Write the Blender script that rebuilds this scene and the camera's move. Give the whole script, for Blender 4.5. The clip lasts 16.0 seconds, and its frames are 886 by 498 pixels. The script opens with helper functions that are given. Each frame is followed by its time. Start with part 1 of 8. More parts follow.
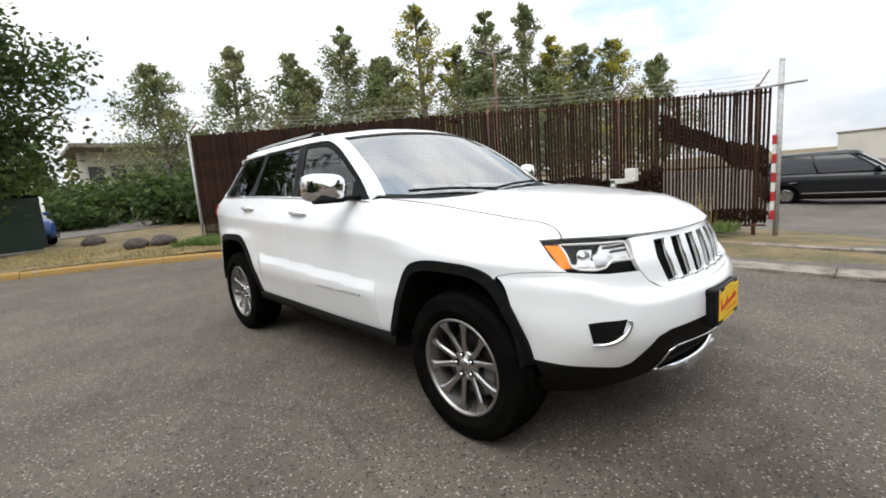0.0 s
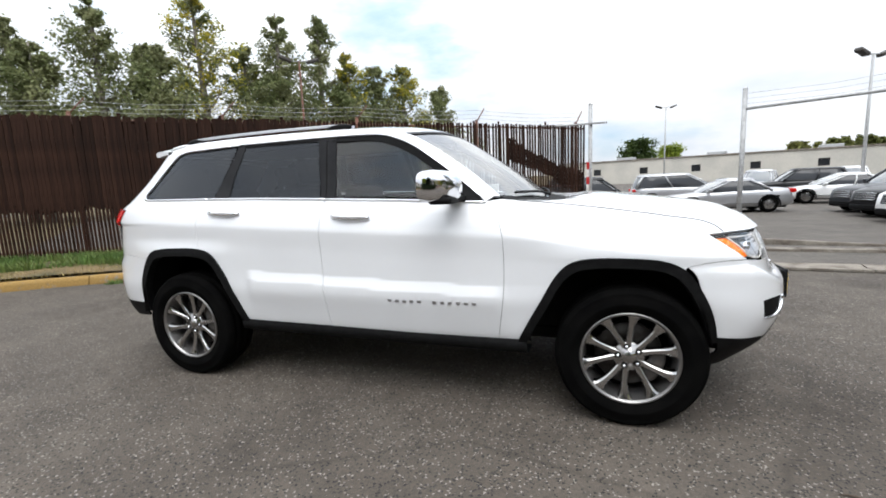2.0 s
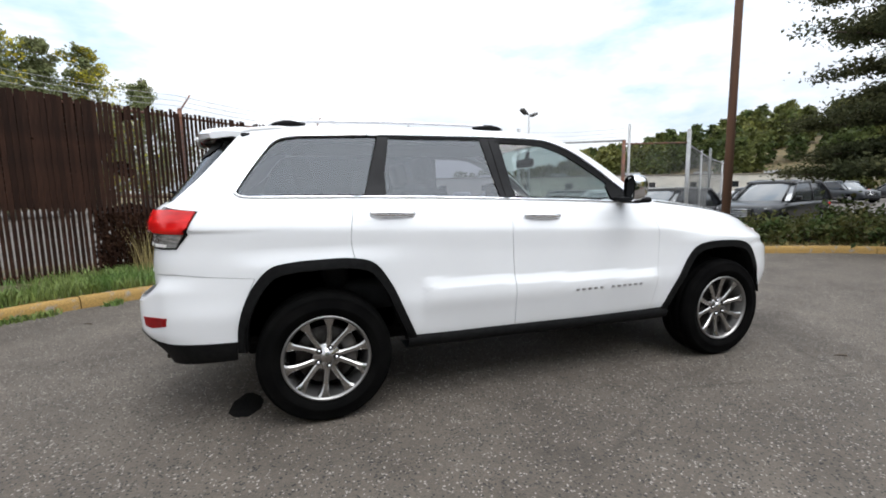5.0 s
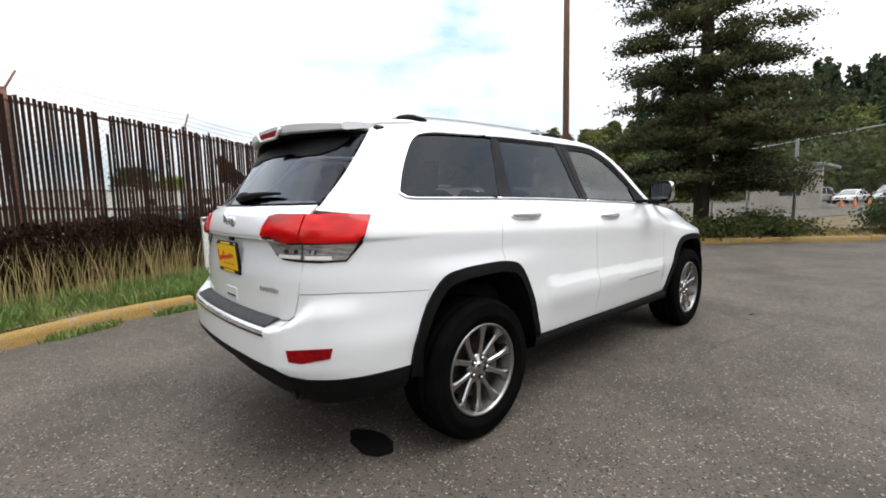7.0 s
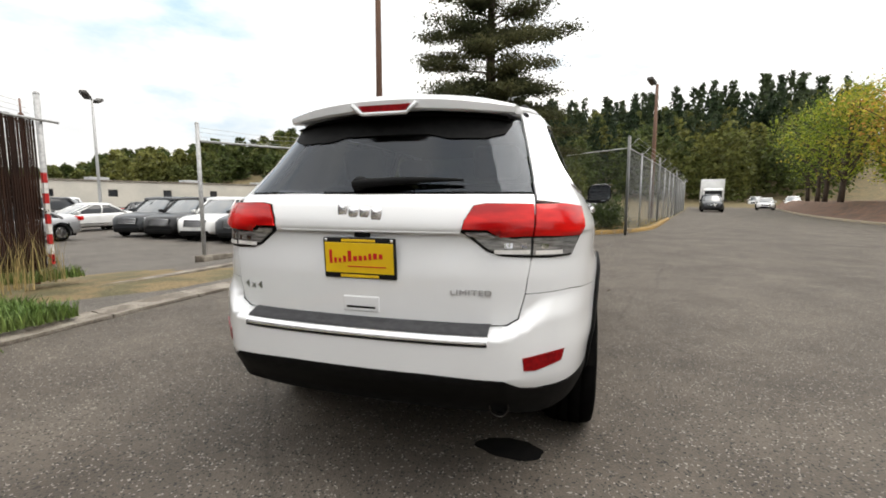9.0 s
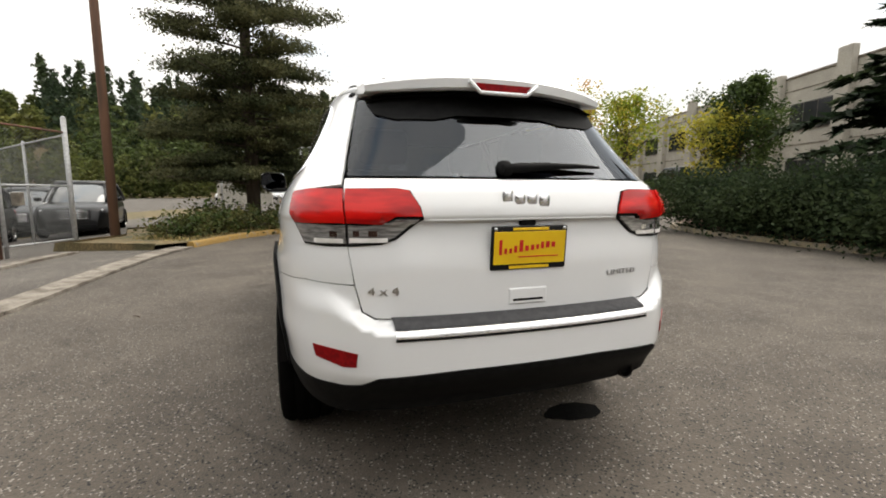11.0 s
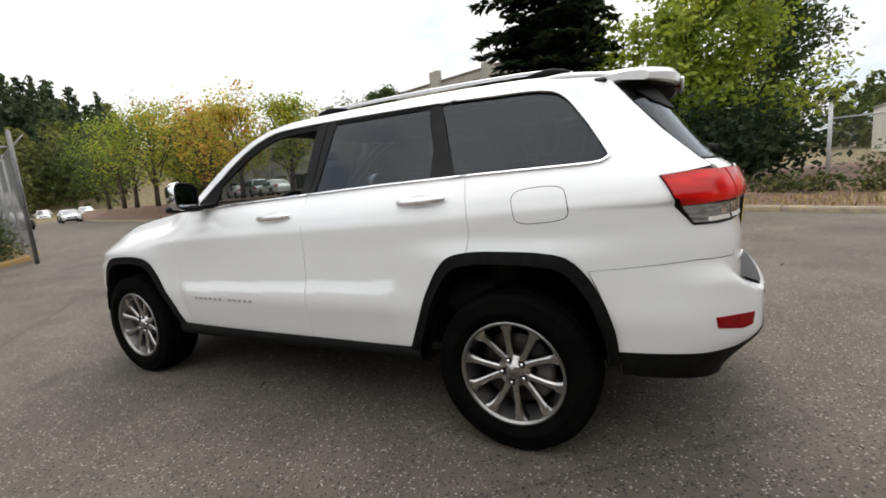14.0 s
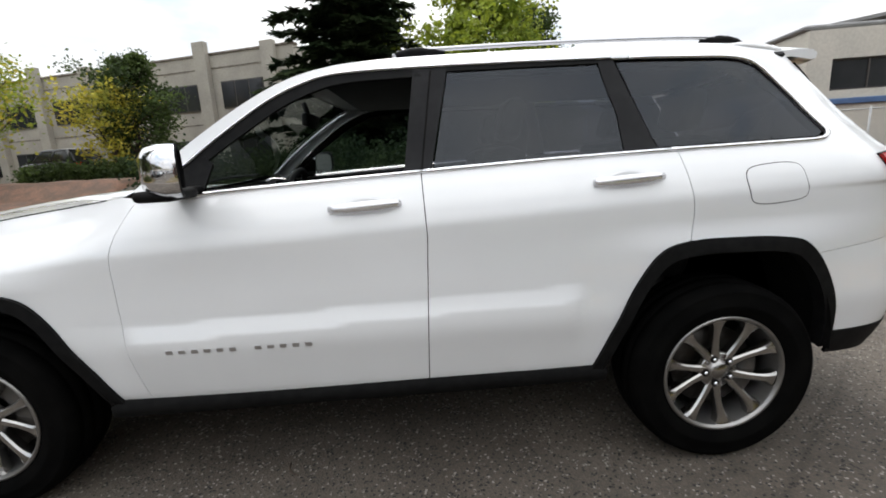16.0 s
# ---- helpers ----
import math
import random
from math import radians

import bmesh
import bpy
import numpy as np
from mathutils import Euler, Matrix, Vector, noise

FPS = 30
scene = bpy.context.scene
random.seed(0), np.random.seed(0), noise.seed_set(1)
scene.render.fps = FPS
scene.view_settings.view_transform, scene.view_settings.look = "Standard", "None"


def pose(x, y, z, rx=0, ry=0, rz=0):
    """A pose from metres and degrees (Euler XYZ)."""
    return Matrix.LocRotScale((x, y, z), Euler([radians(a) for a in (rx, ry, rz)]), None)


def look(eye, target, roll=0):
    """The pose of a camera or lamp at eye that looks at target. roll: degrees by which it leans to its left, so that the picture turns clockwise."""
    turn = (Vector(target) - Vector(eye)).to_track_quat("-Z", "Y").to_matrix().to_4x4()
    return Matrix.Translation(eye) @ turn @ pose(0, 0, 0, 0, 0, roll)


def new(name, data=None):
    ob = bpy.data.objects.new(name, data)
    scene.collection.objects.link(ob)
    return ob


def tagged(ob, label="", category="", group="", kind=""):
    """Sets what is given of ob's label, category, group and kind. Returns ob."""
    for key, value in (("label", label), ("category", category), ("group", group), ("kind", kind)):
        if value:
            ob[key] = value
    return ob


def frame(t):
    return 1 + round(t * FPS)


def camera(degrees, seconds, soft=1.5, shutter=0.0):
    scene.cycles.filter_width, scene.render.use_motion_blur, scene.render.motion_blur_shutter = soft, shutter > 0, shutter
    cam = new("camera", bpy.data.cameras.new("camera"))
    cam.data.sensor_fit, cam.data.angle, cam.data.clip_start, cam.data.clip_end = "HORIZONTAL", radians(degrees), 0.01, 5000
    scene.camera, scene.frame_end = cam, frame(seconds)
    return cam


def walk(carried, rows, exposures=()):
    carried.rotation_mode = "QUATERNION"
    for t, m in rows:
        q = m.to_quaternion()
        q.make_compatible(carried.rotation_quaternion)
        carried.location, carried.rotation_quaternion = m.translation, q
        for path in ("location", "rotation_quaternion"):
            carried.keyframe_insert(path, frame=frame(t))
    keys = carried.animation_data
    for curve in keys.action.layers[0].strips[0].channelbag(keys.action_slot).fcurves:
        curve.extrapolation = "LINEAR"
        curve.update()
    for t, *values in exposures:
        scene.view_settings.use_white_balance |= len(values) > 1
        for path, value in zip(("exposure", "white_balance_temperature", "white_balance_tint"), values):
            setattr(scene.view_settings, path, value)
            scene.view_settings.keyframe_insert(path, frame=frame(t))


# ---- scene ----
cam = camera(90.1, 16.0, soft=1.8)
PATH = [
    (0, (2.913, -2.354, 1.267), (1.473, -0.999, 0.964), -4.3),
    (0.5, (2.541, -2.647, 1.292), (1.239, -1.156, 1.007), -3.6),
    (1, (2.142, -2.927, 1.294), (1.032, -1.293, 0.978), -3.5),
    (1.5, (1.701, -3.11, 1.279), (0.776, -1.366, 0.96), -2.3),
    (2, (1.267, -3.255, 1.291), (0.634, -1.38, 1.0), -2.5),
    (2.5, (0.824, -3.348, 1.285), (0.409, -1.41, 1.017), -2.2),
    (3, (0.362, -3.426, 1.286), (0.14, -1.452, 1.051), -1.0),
    (3.5, (-0.124, -3.492, 1.264), (-0.14, -1.507, 1.026), -0.6),
    (4, (-0.62, -3.473, 1.269), (-0.525, -1.489, 1.035), -0.7),
    (4.2, (-0.837, -3.475, 1.266), (-0.664, -1.498, 1.019), -1.2),
    (6.3, (-2.599, -2.867, 1.275), (-1.446, -1.246, 1.063), 0.1),
    (6.5, (-2.76, -2.762, 1.264), (-1.628, -1.131, 1.017), -1.4),
    (7, (-3.105, -2.442, 1.248), (-1.766, -0.973, 1.031), -1.3),
    (7.5, (-3.388, -2.086, 1.244), (-1.878, -0.797, 1.004), -1.0),
    (8, (-3.645, -1.689, 1.244), (-1.983, -0.613, 0.96), -0.2),
    (8.5, (-3.82, -1.279, 1.229), (-1.996, -0.496, 0.982), 0.2),
    (9, (-3.986, -0.829, 1.222), (-2.083, -0.257, 0.998), 0.1),
    (9.5, (-4.039, -0.385, 1.193), (-2.063, -0.137, 1.005), -0.1),
    (9.7, (-4.034, -0.215, 1.192), (-2.053, -0.066, 0.964), 0.9),
    (11.8, (-3.604, 1.42, 1.208), (-1.909, 0.391, 0.948), -1.1),
    (12, (-3.508, 1.56, 1.224), (-1.866, 0.451, 0.95), -0.6),
    (12.5, (-3.236, 1.943, 1.242), (-1.782, 0.601, 0.951), -1.2),
    (13, (-2.898, 2.256, 1.238), (-1.574, 0.781, 0.969), -3.6),
    (13.5, (-2.507, 2.509, 1.26), (-1.379, 0.88, 0.986), -4.0),
    (14, (-2.096, 2.695, 1.25), (-1.176, 0.947, 0.94), -4.9),
    (14.5, (-1.632, 2.765, 1.255), (-0.881, 0.951, 0.876), -4.5),
    (15, (-1.165, 2.789, 1.273), (-0.658, 0.898, 0.865), -5.6),
    (15.5, (-0.732, 2.677, 1.264), (-0.434, 0.743, 0.849), -3.1),
    (16, (-0.334, 2.509, 1.279), (-0.38, 0.552, 0.868), -3.3),
]
walk(cam, [(t, look(eye, target, roll)) for t, eye, target, roll in PATH], exposures=[(0.0, 0.27, 6450, 10), (3.0, 0.27, 6150, 10), (4.2, 0.27, 6150, 10), (8.0, 0.27, 6600, 10), (9.5, 0.27, 6900, 10), (12.0, 0.27, 7050, 10), (13.0, 0.27, 6900, 10), (14.0, 0.27, 6700, 10), (15.5, 0.27, 6480, 10), (16.0, 0.27, 6480, 10)])


# ---------------------------------------------------------------- tools
def part(name, bm, material, parent=None, label=""):
    """Link a bmesh (or a finished mesh) as one object under a thing or a part."""
    if isinstance(bm, bmesh.types.BMesh):
        me = bpy.data.meshes.new(name)
        bm.to_mesh(me)
        bm.free()
    else:
        me = bm
    for m in material if isinstance(material, (list, tuple)) else [material]:
        me.materials.append(m)
    ob = new(name, me)
    if parent:
        ob.parent = parent
    return tagged(ob, label)


def thing(name, label, category, m=None, group="", kind=""):
    """An empty at the base of a thing."""
    ob = new(name)
    ob.empty_display_size = 0.2
    if m is not None:
        ob.matrix_basis = m
    return tagged(ob, label, category, group, kind)


def smooth_faces(bm, sharp=None):
    for f in bm.faces:
        f.smooth = True
    if sharp is not None:
        for e in bm.edges:
            if len(e.link_faces) == 2 and e.calc_face_angle(0) > radians(sharp):
                e.smooth = False
    return bm


def add_box(bm, x0, x1, y0, y1, z0, z1, m=None, bevel=0.0, segments=1):
    made = bmesh.ops.create_cube(bm, size=1, matrix=Matrix.Translation(((x0 + x1) / 2, (y0 + y1) / 2, (z0 + z1) / 2)) @ Matrix.Diagonal((x1 - x0, y1 - y0, z1 - z0, 1)))
    vs = made["verts"]
    if bevel:
        es = list({e for v in vs for e in v.link_edges})
        got = bmesh.ops.bevel(bm, geom=es, offset=bevel, segments=segments, affect="EDGES", profile=0.5)
        vs = list({v for v in got["verts"]} | {v for v in vs if v.is_valid})
    if m is not None:
        bmesh.ops.transform(bm, matrix=m, verts=vs)
    return bm


def box(x0, x1, y0, y1, z0, z1, m=None, bevel=0.0, segments=1):
    return add_box(bmesh.new(), x0, x1, y0, y1, z0, z1, m, bevel, segments)


def add_tube(bm, points, radius, sides=8, closed=False, caps=True):
    """A round bar along points; radius is one number or one for each point."""
    pts = [Vector(p) for p in points]
    n = len(pts)
    rad = [radius] * n if isinstance(radius, (int, float)) else list(radius)
    rings, side = [], None
    for i, p in enumerate(pts):
        a = pts[i - 1] if (i > 0 or closed) else p
        b = pts[(i + 1) % n] if (i < n - 1 or closed) else p
        d = (b - a).normalized()
        if side is None:
            side = d.orthogonal().normalized()
        else:
            side = (side - d * side.dot(d))
            side = side.normalized() if side.length > 1e-6 else d.orthogonal().normalized()
        up = d.cross(side)
        rings.append([bm.verts.new(p + (side * math.cos(k * math.tau / sides) + up * math.sin(k * math.tau / sides)) * rad[i]) for k in range(sides)])
    for i in range(n if closed else n - 1):
        r0, r1 = rings[i], rings[(i + 1) % n]
        for k in range(sides):
            f = bm.faces.new((r0[k], r0[(k + 1) % sides], r1[(k + 1) % sides], r1[k]))
            f.smooth = True
    if caps and not closed:
        bm.faces.new(rings[0][::-1])
        bm.faces.new(rings[-1])
    return bm


def tube(points, radius, sides=8, closed=False):
    return add_tube(bmesh.new(), points, radius, sides, closed)


def lathe(profile, sides=48, axis="y", bm=None, closed=False):
    """Turn (radius, along) pairs round an axis."""
    bm = bm or bmesh.new()
    rings = []
    for r, a in profile:
        ring = []
        for k in range(sides):
            c, s = math.cos(k * math.tau / sides) * r, math.sin(k * math.tau / sides) * r
            ring.append(bm.verts.new({"y": (c, a, s), "z": (c, s, a), "x": (a, c, s)}[axis]))
        rings.append(ring)
    for i in range(len(rings) - (0 if closed else 1)):
        r0, r1 = rings[i], rings[(i + 1) % len(rings)]
        for k in range(sides):
            f = bm.faces.new((r0[k], r0[(k + 1) % sides], r1[(k + 1) % sides], r1[k]))
            f.smooth = True
    return bm


def spline(points, steps=8, closed=False):
    """Catmull-Rom through points of any dimension."""
    p = [np.array(q, float) for q in points]
    n, out = len(p), []
    for i in range(n if closed else n - 1):
        a, b, c, d = (p[(i + k) % n] if closed else p[min(max(i + k, 0), n - 1)] for k in (-1, 0, 1, 2))
        for s in range(steps):
            t = s / steps
            out.append(0.5 * (2 * b + (c - a) * t + (2 * a - 5 * b + 4 * c - d) * t * t + (3 * b - a - 3 * c + d) * t ** 3))
    if not closed:
        out.append(p[-1])
    return out


def curve1(xs, ys):
    """A smooth function through (x, y), flat past its ends (monotone cubic)."""
    xs, ys = np.array(xs, float), np.array(ys, float)
    h, d = np.diff(xs), np.diff(ys) / np.diff(xs)
    m = np.zeros(len(xs))
    for i in range(1, len(xs) - 1):
        m[i] = 0 if d[i - 1] * d[i] <= 0 else 2 * d[i - 1] * d[i] / (d[i - 1] + d[i])

    def f(x):
        x = np.clip(x, xs[0], xs[-1])
        i = np.clip(np.searchsorted(xs, x) - 1, 0, len(xs) - 2)
        t = (x - xs[i]) / h[i]
        return ys[i] * (1 + 2 * t) * (1 - t) ** 2 + m[i] * h[i] * t * (1 - t) ** 2 + ys[i + 1] * t * t * (3 - 2 * t) + m[i + 1] * h[i] * t * t * (t - 1)
    return f


def ease(x):
    x = np.clip(x, 0, 1)
    return x * x * (3 - 2 * x)


def inside(poly, px, py):
    """Which points lie in a polygon."""
    poly = np.asarray(poly)
    hit = np.zeros(len(px), bool)
    x1, y1 = poly[-1]
    for x2, y2 in poly:
        if y1 != y2:
            hit ^= ((y1 > py) != (y2 > py)) & (px < (x2 - x1) * (py - y1) / (y2 - y1) + x1)
        x1, y1 = x2, y2
    return hit


def away(poly, px, py):
    """Distance of points from a polygon's outline."""
    poly = np.asarray(poly)
    least = np.full(len(px), 1e9)
    for a, b in zip(poly, np.roll(poly, -1, 0)):
        d = b - a
        t = np.clip(((px - a[0]) * d[0] + (py - a[1]) * d[1]) / max(d @ d, 1e-12), 0, 1)
        least = np.minimum(least, np.hypot(px - a[0] - t * d[0], py - a[1] - t * d[1]))
    return least


def resample(poly, step):
    out = []
    for a, b in zip(poly, list(poly[1:]) + [poly[0]]):
        a, b = np.array(a, float), np.array(b, float)
        n = max(1, int(round(np.linalg.norm(b - a) / step)))
        out += [a + (b - a) * k / n for k in range(n)]
    return out


def inset(poly, d):
    """A closed outline moved inwards by d."""
    p = np.array(poly, float)
    area = 0.5 * np.sum(p[:, 0] * np.roll(p[:, 1], -1) - np.roll(p[:, 0], -1) * p[:, 1])
    e = np.roll(p, -1, 0) - p
    n = np.stack([-e[:, 1], e[:, 0]], 1) / np.maximum(np.linalg.norm(e, axis=1, keepdims=True), 1e-9) * (1 if area > 0 else -1)
    m = n + np.roll(n, 1, 0)
    m /= np.maximum((m * m).sum(1, keepdims=True) / 2, 0.35)
    return p + m * d


def patch(name, outline, surf, material, parent, label="", holes=(), step=(0.035, 0.015), gap=0.002, thick=0.012, proud=0.0, edge=0.02, calm=0.0):
    """A sheet-metal panel: the outline in a chart, filled with a fine net, laid on surf(a, b) and folded in at its edges; calm evens out the sheen of glass."""
    k = step[1] / step[0]
    out = [inset(resample(outline, edge), gap)]
    for h in holes:
        out.append(np.array(resample(h, edge)))
    flat = [o * np.array([k, 1.0]) for o in out]
    lo, hi = flat[0].min(0), flat[0].max(0)
    gx, gy = np.meshgrid(np.arange(lo[0], hi[0], step[1]), np.arange(lo[1], hi[1], step[1]))
    gx = gx + (np.arange(gx.shape[0]) % 2)[:, None] * step[1] / 2
    gx, gy = gx.ravel(), gy.ravel()
    ok = inside(flat[0], gx, gy)
    gx, gy = gx[ok], gy[ok]
    for f in flat:
        ok = away(f, gx, gy) > step[1] * 0.45
        gx, gy = gx[ok], gy[ok]
    for f in flat[1:]:
        ok = ~inside(f, gx, gy)
        gx, gy = gx[ok], gy[ok]
    verts, edges = [], []
    for f in flat:
        n0 = len(verts)
        verts += [Vector(v) for v in f]
        edges += [(n0 + i, n0 + (i + 1) % len(f)) for i in range(len(f))]
    verts += [Vector((a, b)) for a, b in zip(gx, gy)]
    from mathutils.geometry import delaunay_2d_cdt
    vv, _, ff, ov, _, _ = delaunay_2d_cdt(verts, edges, [], 0, 1e-6)
    vv = np.array([v[:] for v in vv])
    tri = np.array([f for f in ff if len(f) == 3])
    mid = vv[tri].mean(1)
    ok = inside(flat[0], mid[:, 0], mid[:, 1])
    for f in flat[1:]:
        ok &= ~inside(f, mid[:, 0], mid[:, 1])
    tri = tri[ok]
    a, b = vv[:, 0] / k, vv[:, 1]

    def place(a, b):
        p = surf(a, b)
        e = 1e-3
        n = np.cross(surf(a + e, b) - surf(a - e, b), surf(a, b + e) - surf(a, b - e))
        n /= np.maximum(np.linalg.norm(n, axis=1, keepdims=True), 1e-12)
        return p, n
    pos, nor = place(a, b)
    # the front side is the one that faces away from the middle of the body
    ref = pos - np.array([0.0, 0.0, 0.8])
    ref[:, 0] *= 0.5
    if (nor * ref).sum() < 0:
        nor = -nor
    t0 = pos[tri]
    fn = np.cross(t0[:, 1] - t0[:, 0], t0[:, 2] - t0[:, 0])
    bad = (fn * nor[tri].mean(1)).sum(1) < 0
    tri[bad] = tri[bad][:, ::-1]
    pos = pos + nor * proud
    # rim
    count, rim_v, rim_f, rim_n = {}, [], [], []
    for t in tri:
        for i in range(3):
            count[(t[i], t[(i + 1) % 3])] = 1
    border = [(p, q) for p, q in count if (q, p) not in count]
    idx = {}
    base = len(pos)
    for p, q in border:
        for v in (p, q):
            if v not in idx:
                idx[v] = base + len(rim_v)
                rim_v += [pos[v], pos[v] - nor[v] * thick]
    for p, q in border:
        rim_f.append((q, p, idx[p] + 1, idx[q] + 1))
    allv = np.vstack([pos, np.array(rim_v)]) if rim_v else pos
    me = bpy.data.meshes.new(name)
    me.from_pydata(allv.tolist(), [], tri.tolist() + rim_f)
    me.update()
    me.polygons.foreach_set("use_smooth", np.r_[np.ones(len(tri), bool), np.zeros(len(rim_f), bool)])
    want = np.zeros((len(me.loops), 3))
    vi = np.empty(len(me.loops), np.int64)
    me.loops.foreach_get("vertex_index", vi)
    nt = len(tri) * 3
    even = nor * (1 - calm) + nor.mean(0) * calm
    even /= np.linalg.norm(even, axis=1, keepdims=True)
    want[:nt] = even[vi[:nt]]
    me.normals_split_custom_set(want.tolist())
    return part(name, me, material, parent, label)




# ---------------------------------------------------------------- sky and sun
world = bpy.data.worlds.new("sky")
scene.world = world
world.use_nodes = True
wn, wl = world.node_tree.nodes, world.node_tree.links
back = wn["Background"]
sky = wn.new("ShaderNodeTexSky")
sky.sky_type, sky.sun_disc = "NISHITA", False
sky.sun_elevation, sky.sun_rotation = radians(62), radians(162)
sky.air_density, sky.dust_density, sky.ozone_density = 1.0, 1.5, 1.0
coord = wn.new("ShaderNodeTexCoord")
stretch = wn.new("ShaderNodeMapping")
stretch.inputs["Scale"].default_value = (1.0, 1.0, 2.6)
wl.new(coord.outputs["Generated"], stretch.inputs[0])
cloud = wn.new("ShaderNodeTexNoise")
cloud.inputs["Scale"].default_value, cloud.inputs["Detail"].default_value, cloud.inputs["Roughness"].default_value = 2.1, 7, 0.55
wl.new(stretch.outputs[0], cloud.inputs["Vector"])
cover = wn.new("ShaderNodeValToRGB")
cover.color_ramp.elements[0].position, cover.color_ramp.elements[1].position = 0.28, 0.44
wl.new(cloud.outputs[0], cover.inputs[0])
shade = wn.new("ShaderNodeTexNoise")
shade.inputs["Scale"].default_value, shade.inputs["Detail"].default_value = 3.4, 6
wl.new(stretch.outputs[0], shade.inputs["Vector"])
grey = wn.new("ShaderNodeValToRGB")
grey.color_ramp.elements[0].position, grey.color_ramp.elements[1].position = 0.34, 0.62
grey.color_ramp.elements[0].color, grey.color_ramp.elements[1].color = (7.6, 8.0, 8.6, 1), (10.6, 10.6, 10.5, 1)
wl.new(shade.outputs[0], grey.inputs[0])
blue = wn.new("ShaderNodeMix")
blue.data_type = "RGBA"
blue.inputs[0].default_value = 0.5
blue.inputs[7].default_value = (6.6, 9.3, 11.6, 1)
wl.new(sky.outputs[0], blue.inputs[6])
# a ragged blue break in the clouds low over the fence
gap = wn.new("ShaderNodeVectorMath")
gap.operation = "DISTANCE"
gap.inputs[1].default_value = (-0.27, 0.93, 0.66)
wl.new(stretch.outputs[0], gap.inputs[0])
frayed = wn.new("ShaderNodeMath")
frayed.operation = "MULTIPLY_ADD"
frayed.inputs[1].default_value = 0.9
wl.new(shade.outputs[0], frayed.inputs[0])
wl.new(gap.outputs["Value"], frayed.inputs[2])
closed = wn.new("ShaderNodeMapRange")
closed.inputs[1].default_value, closed.inputs[2].default_value = 0.50, 0.68
wl.new(frayed.outputs[0], closed.inputs[0])
covered = wn.new("ShaderNodeMath")
covered.operation = "MULTIPLY"
wl.new(cover.outputs[0], covered.inputs[0])
wl.new(closed.outputs[0], covered.inputs[1])
mix = wn.new("ShaderNodeMix")
mix.data_type = "RGBA"
wl.new(covered.outputs[0], mix.inputs[0])
wl.new(blue.outputs[2], mix.inputs[6])
wl.new(grey.outputs[0], mix.inputs[7])
# an overcast dome is brighter overhead than at the horizon
part_z = wn.new("ShaderNodeSeparateXYZ")
wl.new(coord.outputs["Generated"], part_z.inputs[0])
dome = wn.new("ShaderNodeMapRange")
dome.inputs[1].default_value, dome.inputs[2].default_value, dome.inputs[3].default_value, dome.inputs[4].default_value = 0.0, 1.0, 0.74, 1.95
wl.new(part_z.outputs[2], dome.inputs[0])
scaled = wn.new("ShaderNodeVectorMath")
scaled.operation = "SCALE"
wl.new(mix.outputs[2], scaled.inputs[0])
wl.new(dome.outputs[0], scaled.inputs["Scale"])
wl.new(scaled.outputs[0], back.inputs[0])
back.inputs[1].default_value = 0.105

sun = new("sun", bpy.data.lights.new("sun", "SUN"))
sun.data.energy, sun.data.angle, sun.data.color = 1.85, radians(45), (1.0, 0.975, 0.94)
sun.matrix_basis = look((0, 0, 30), (-5, 15, 0))


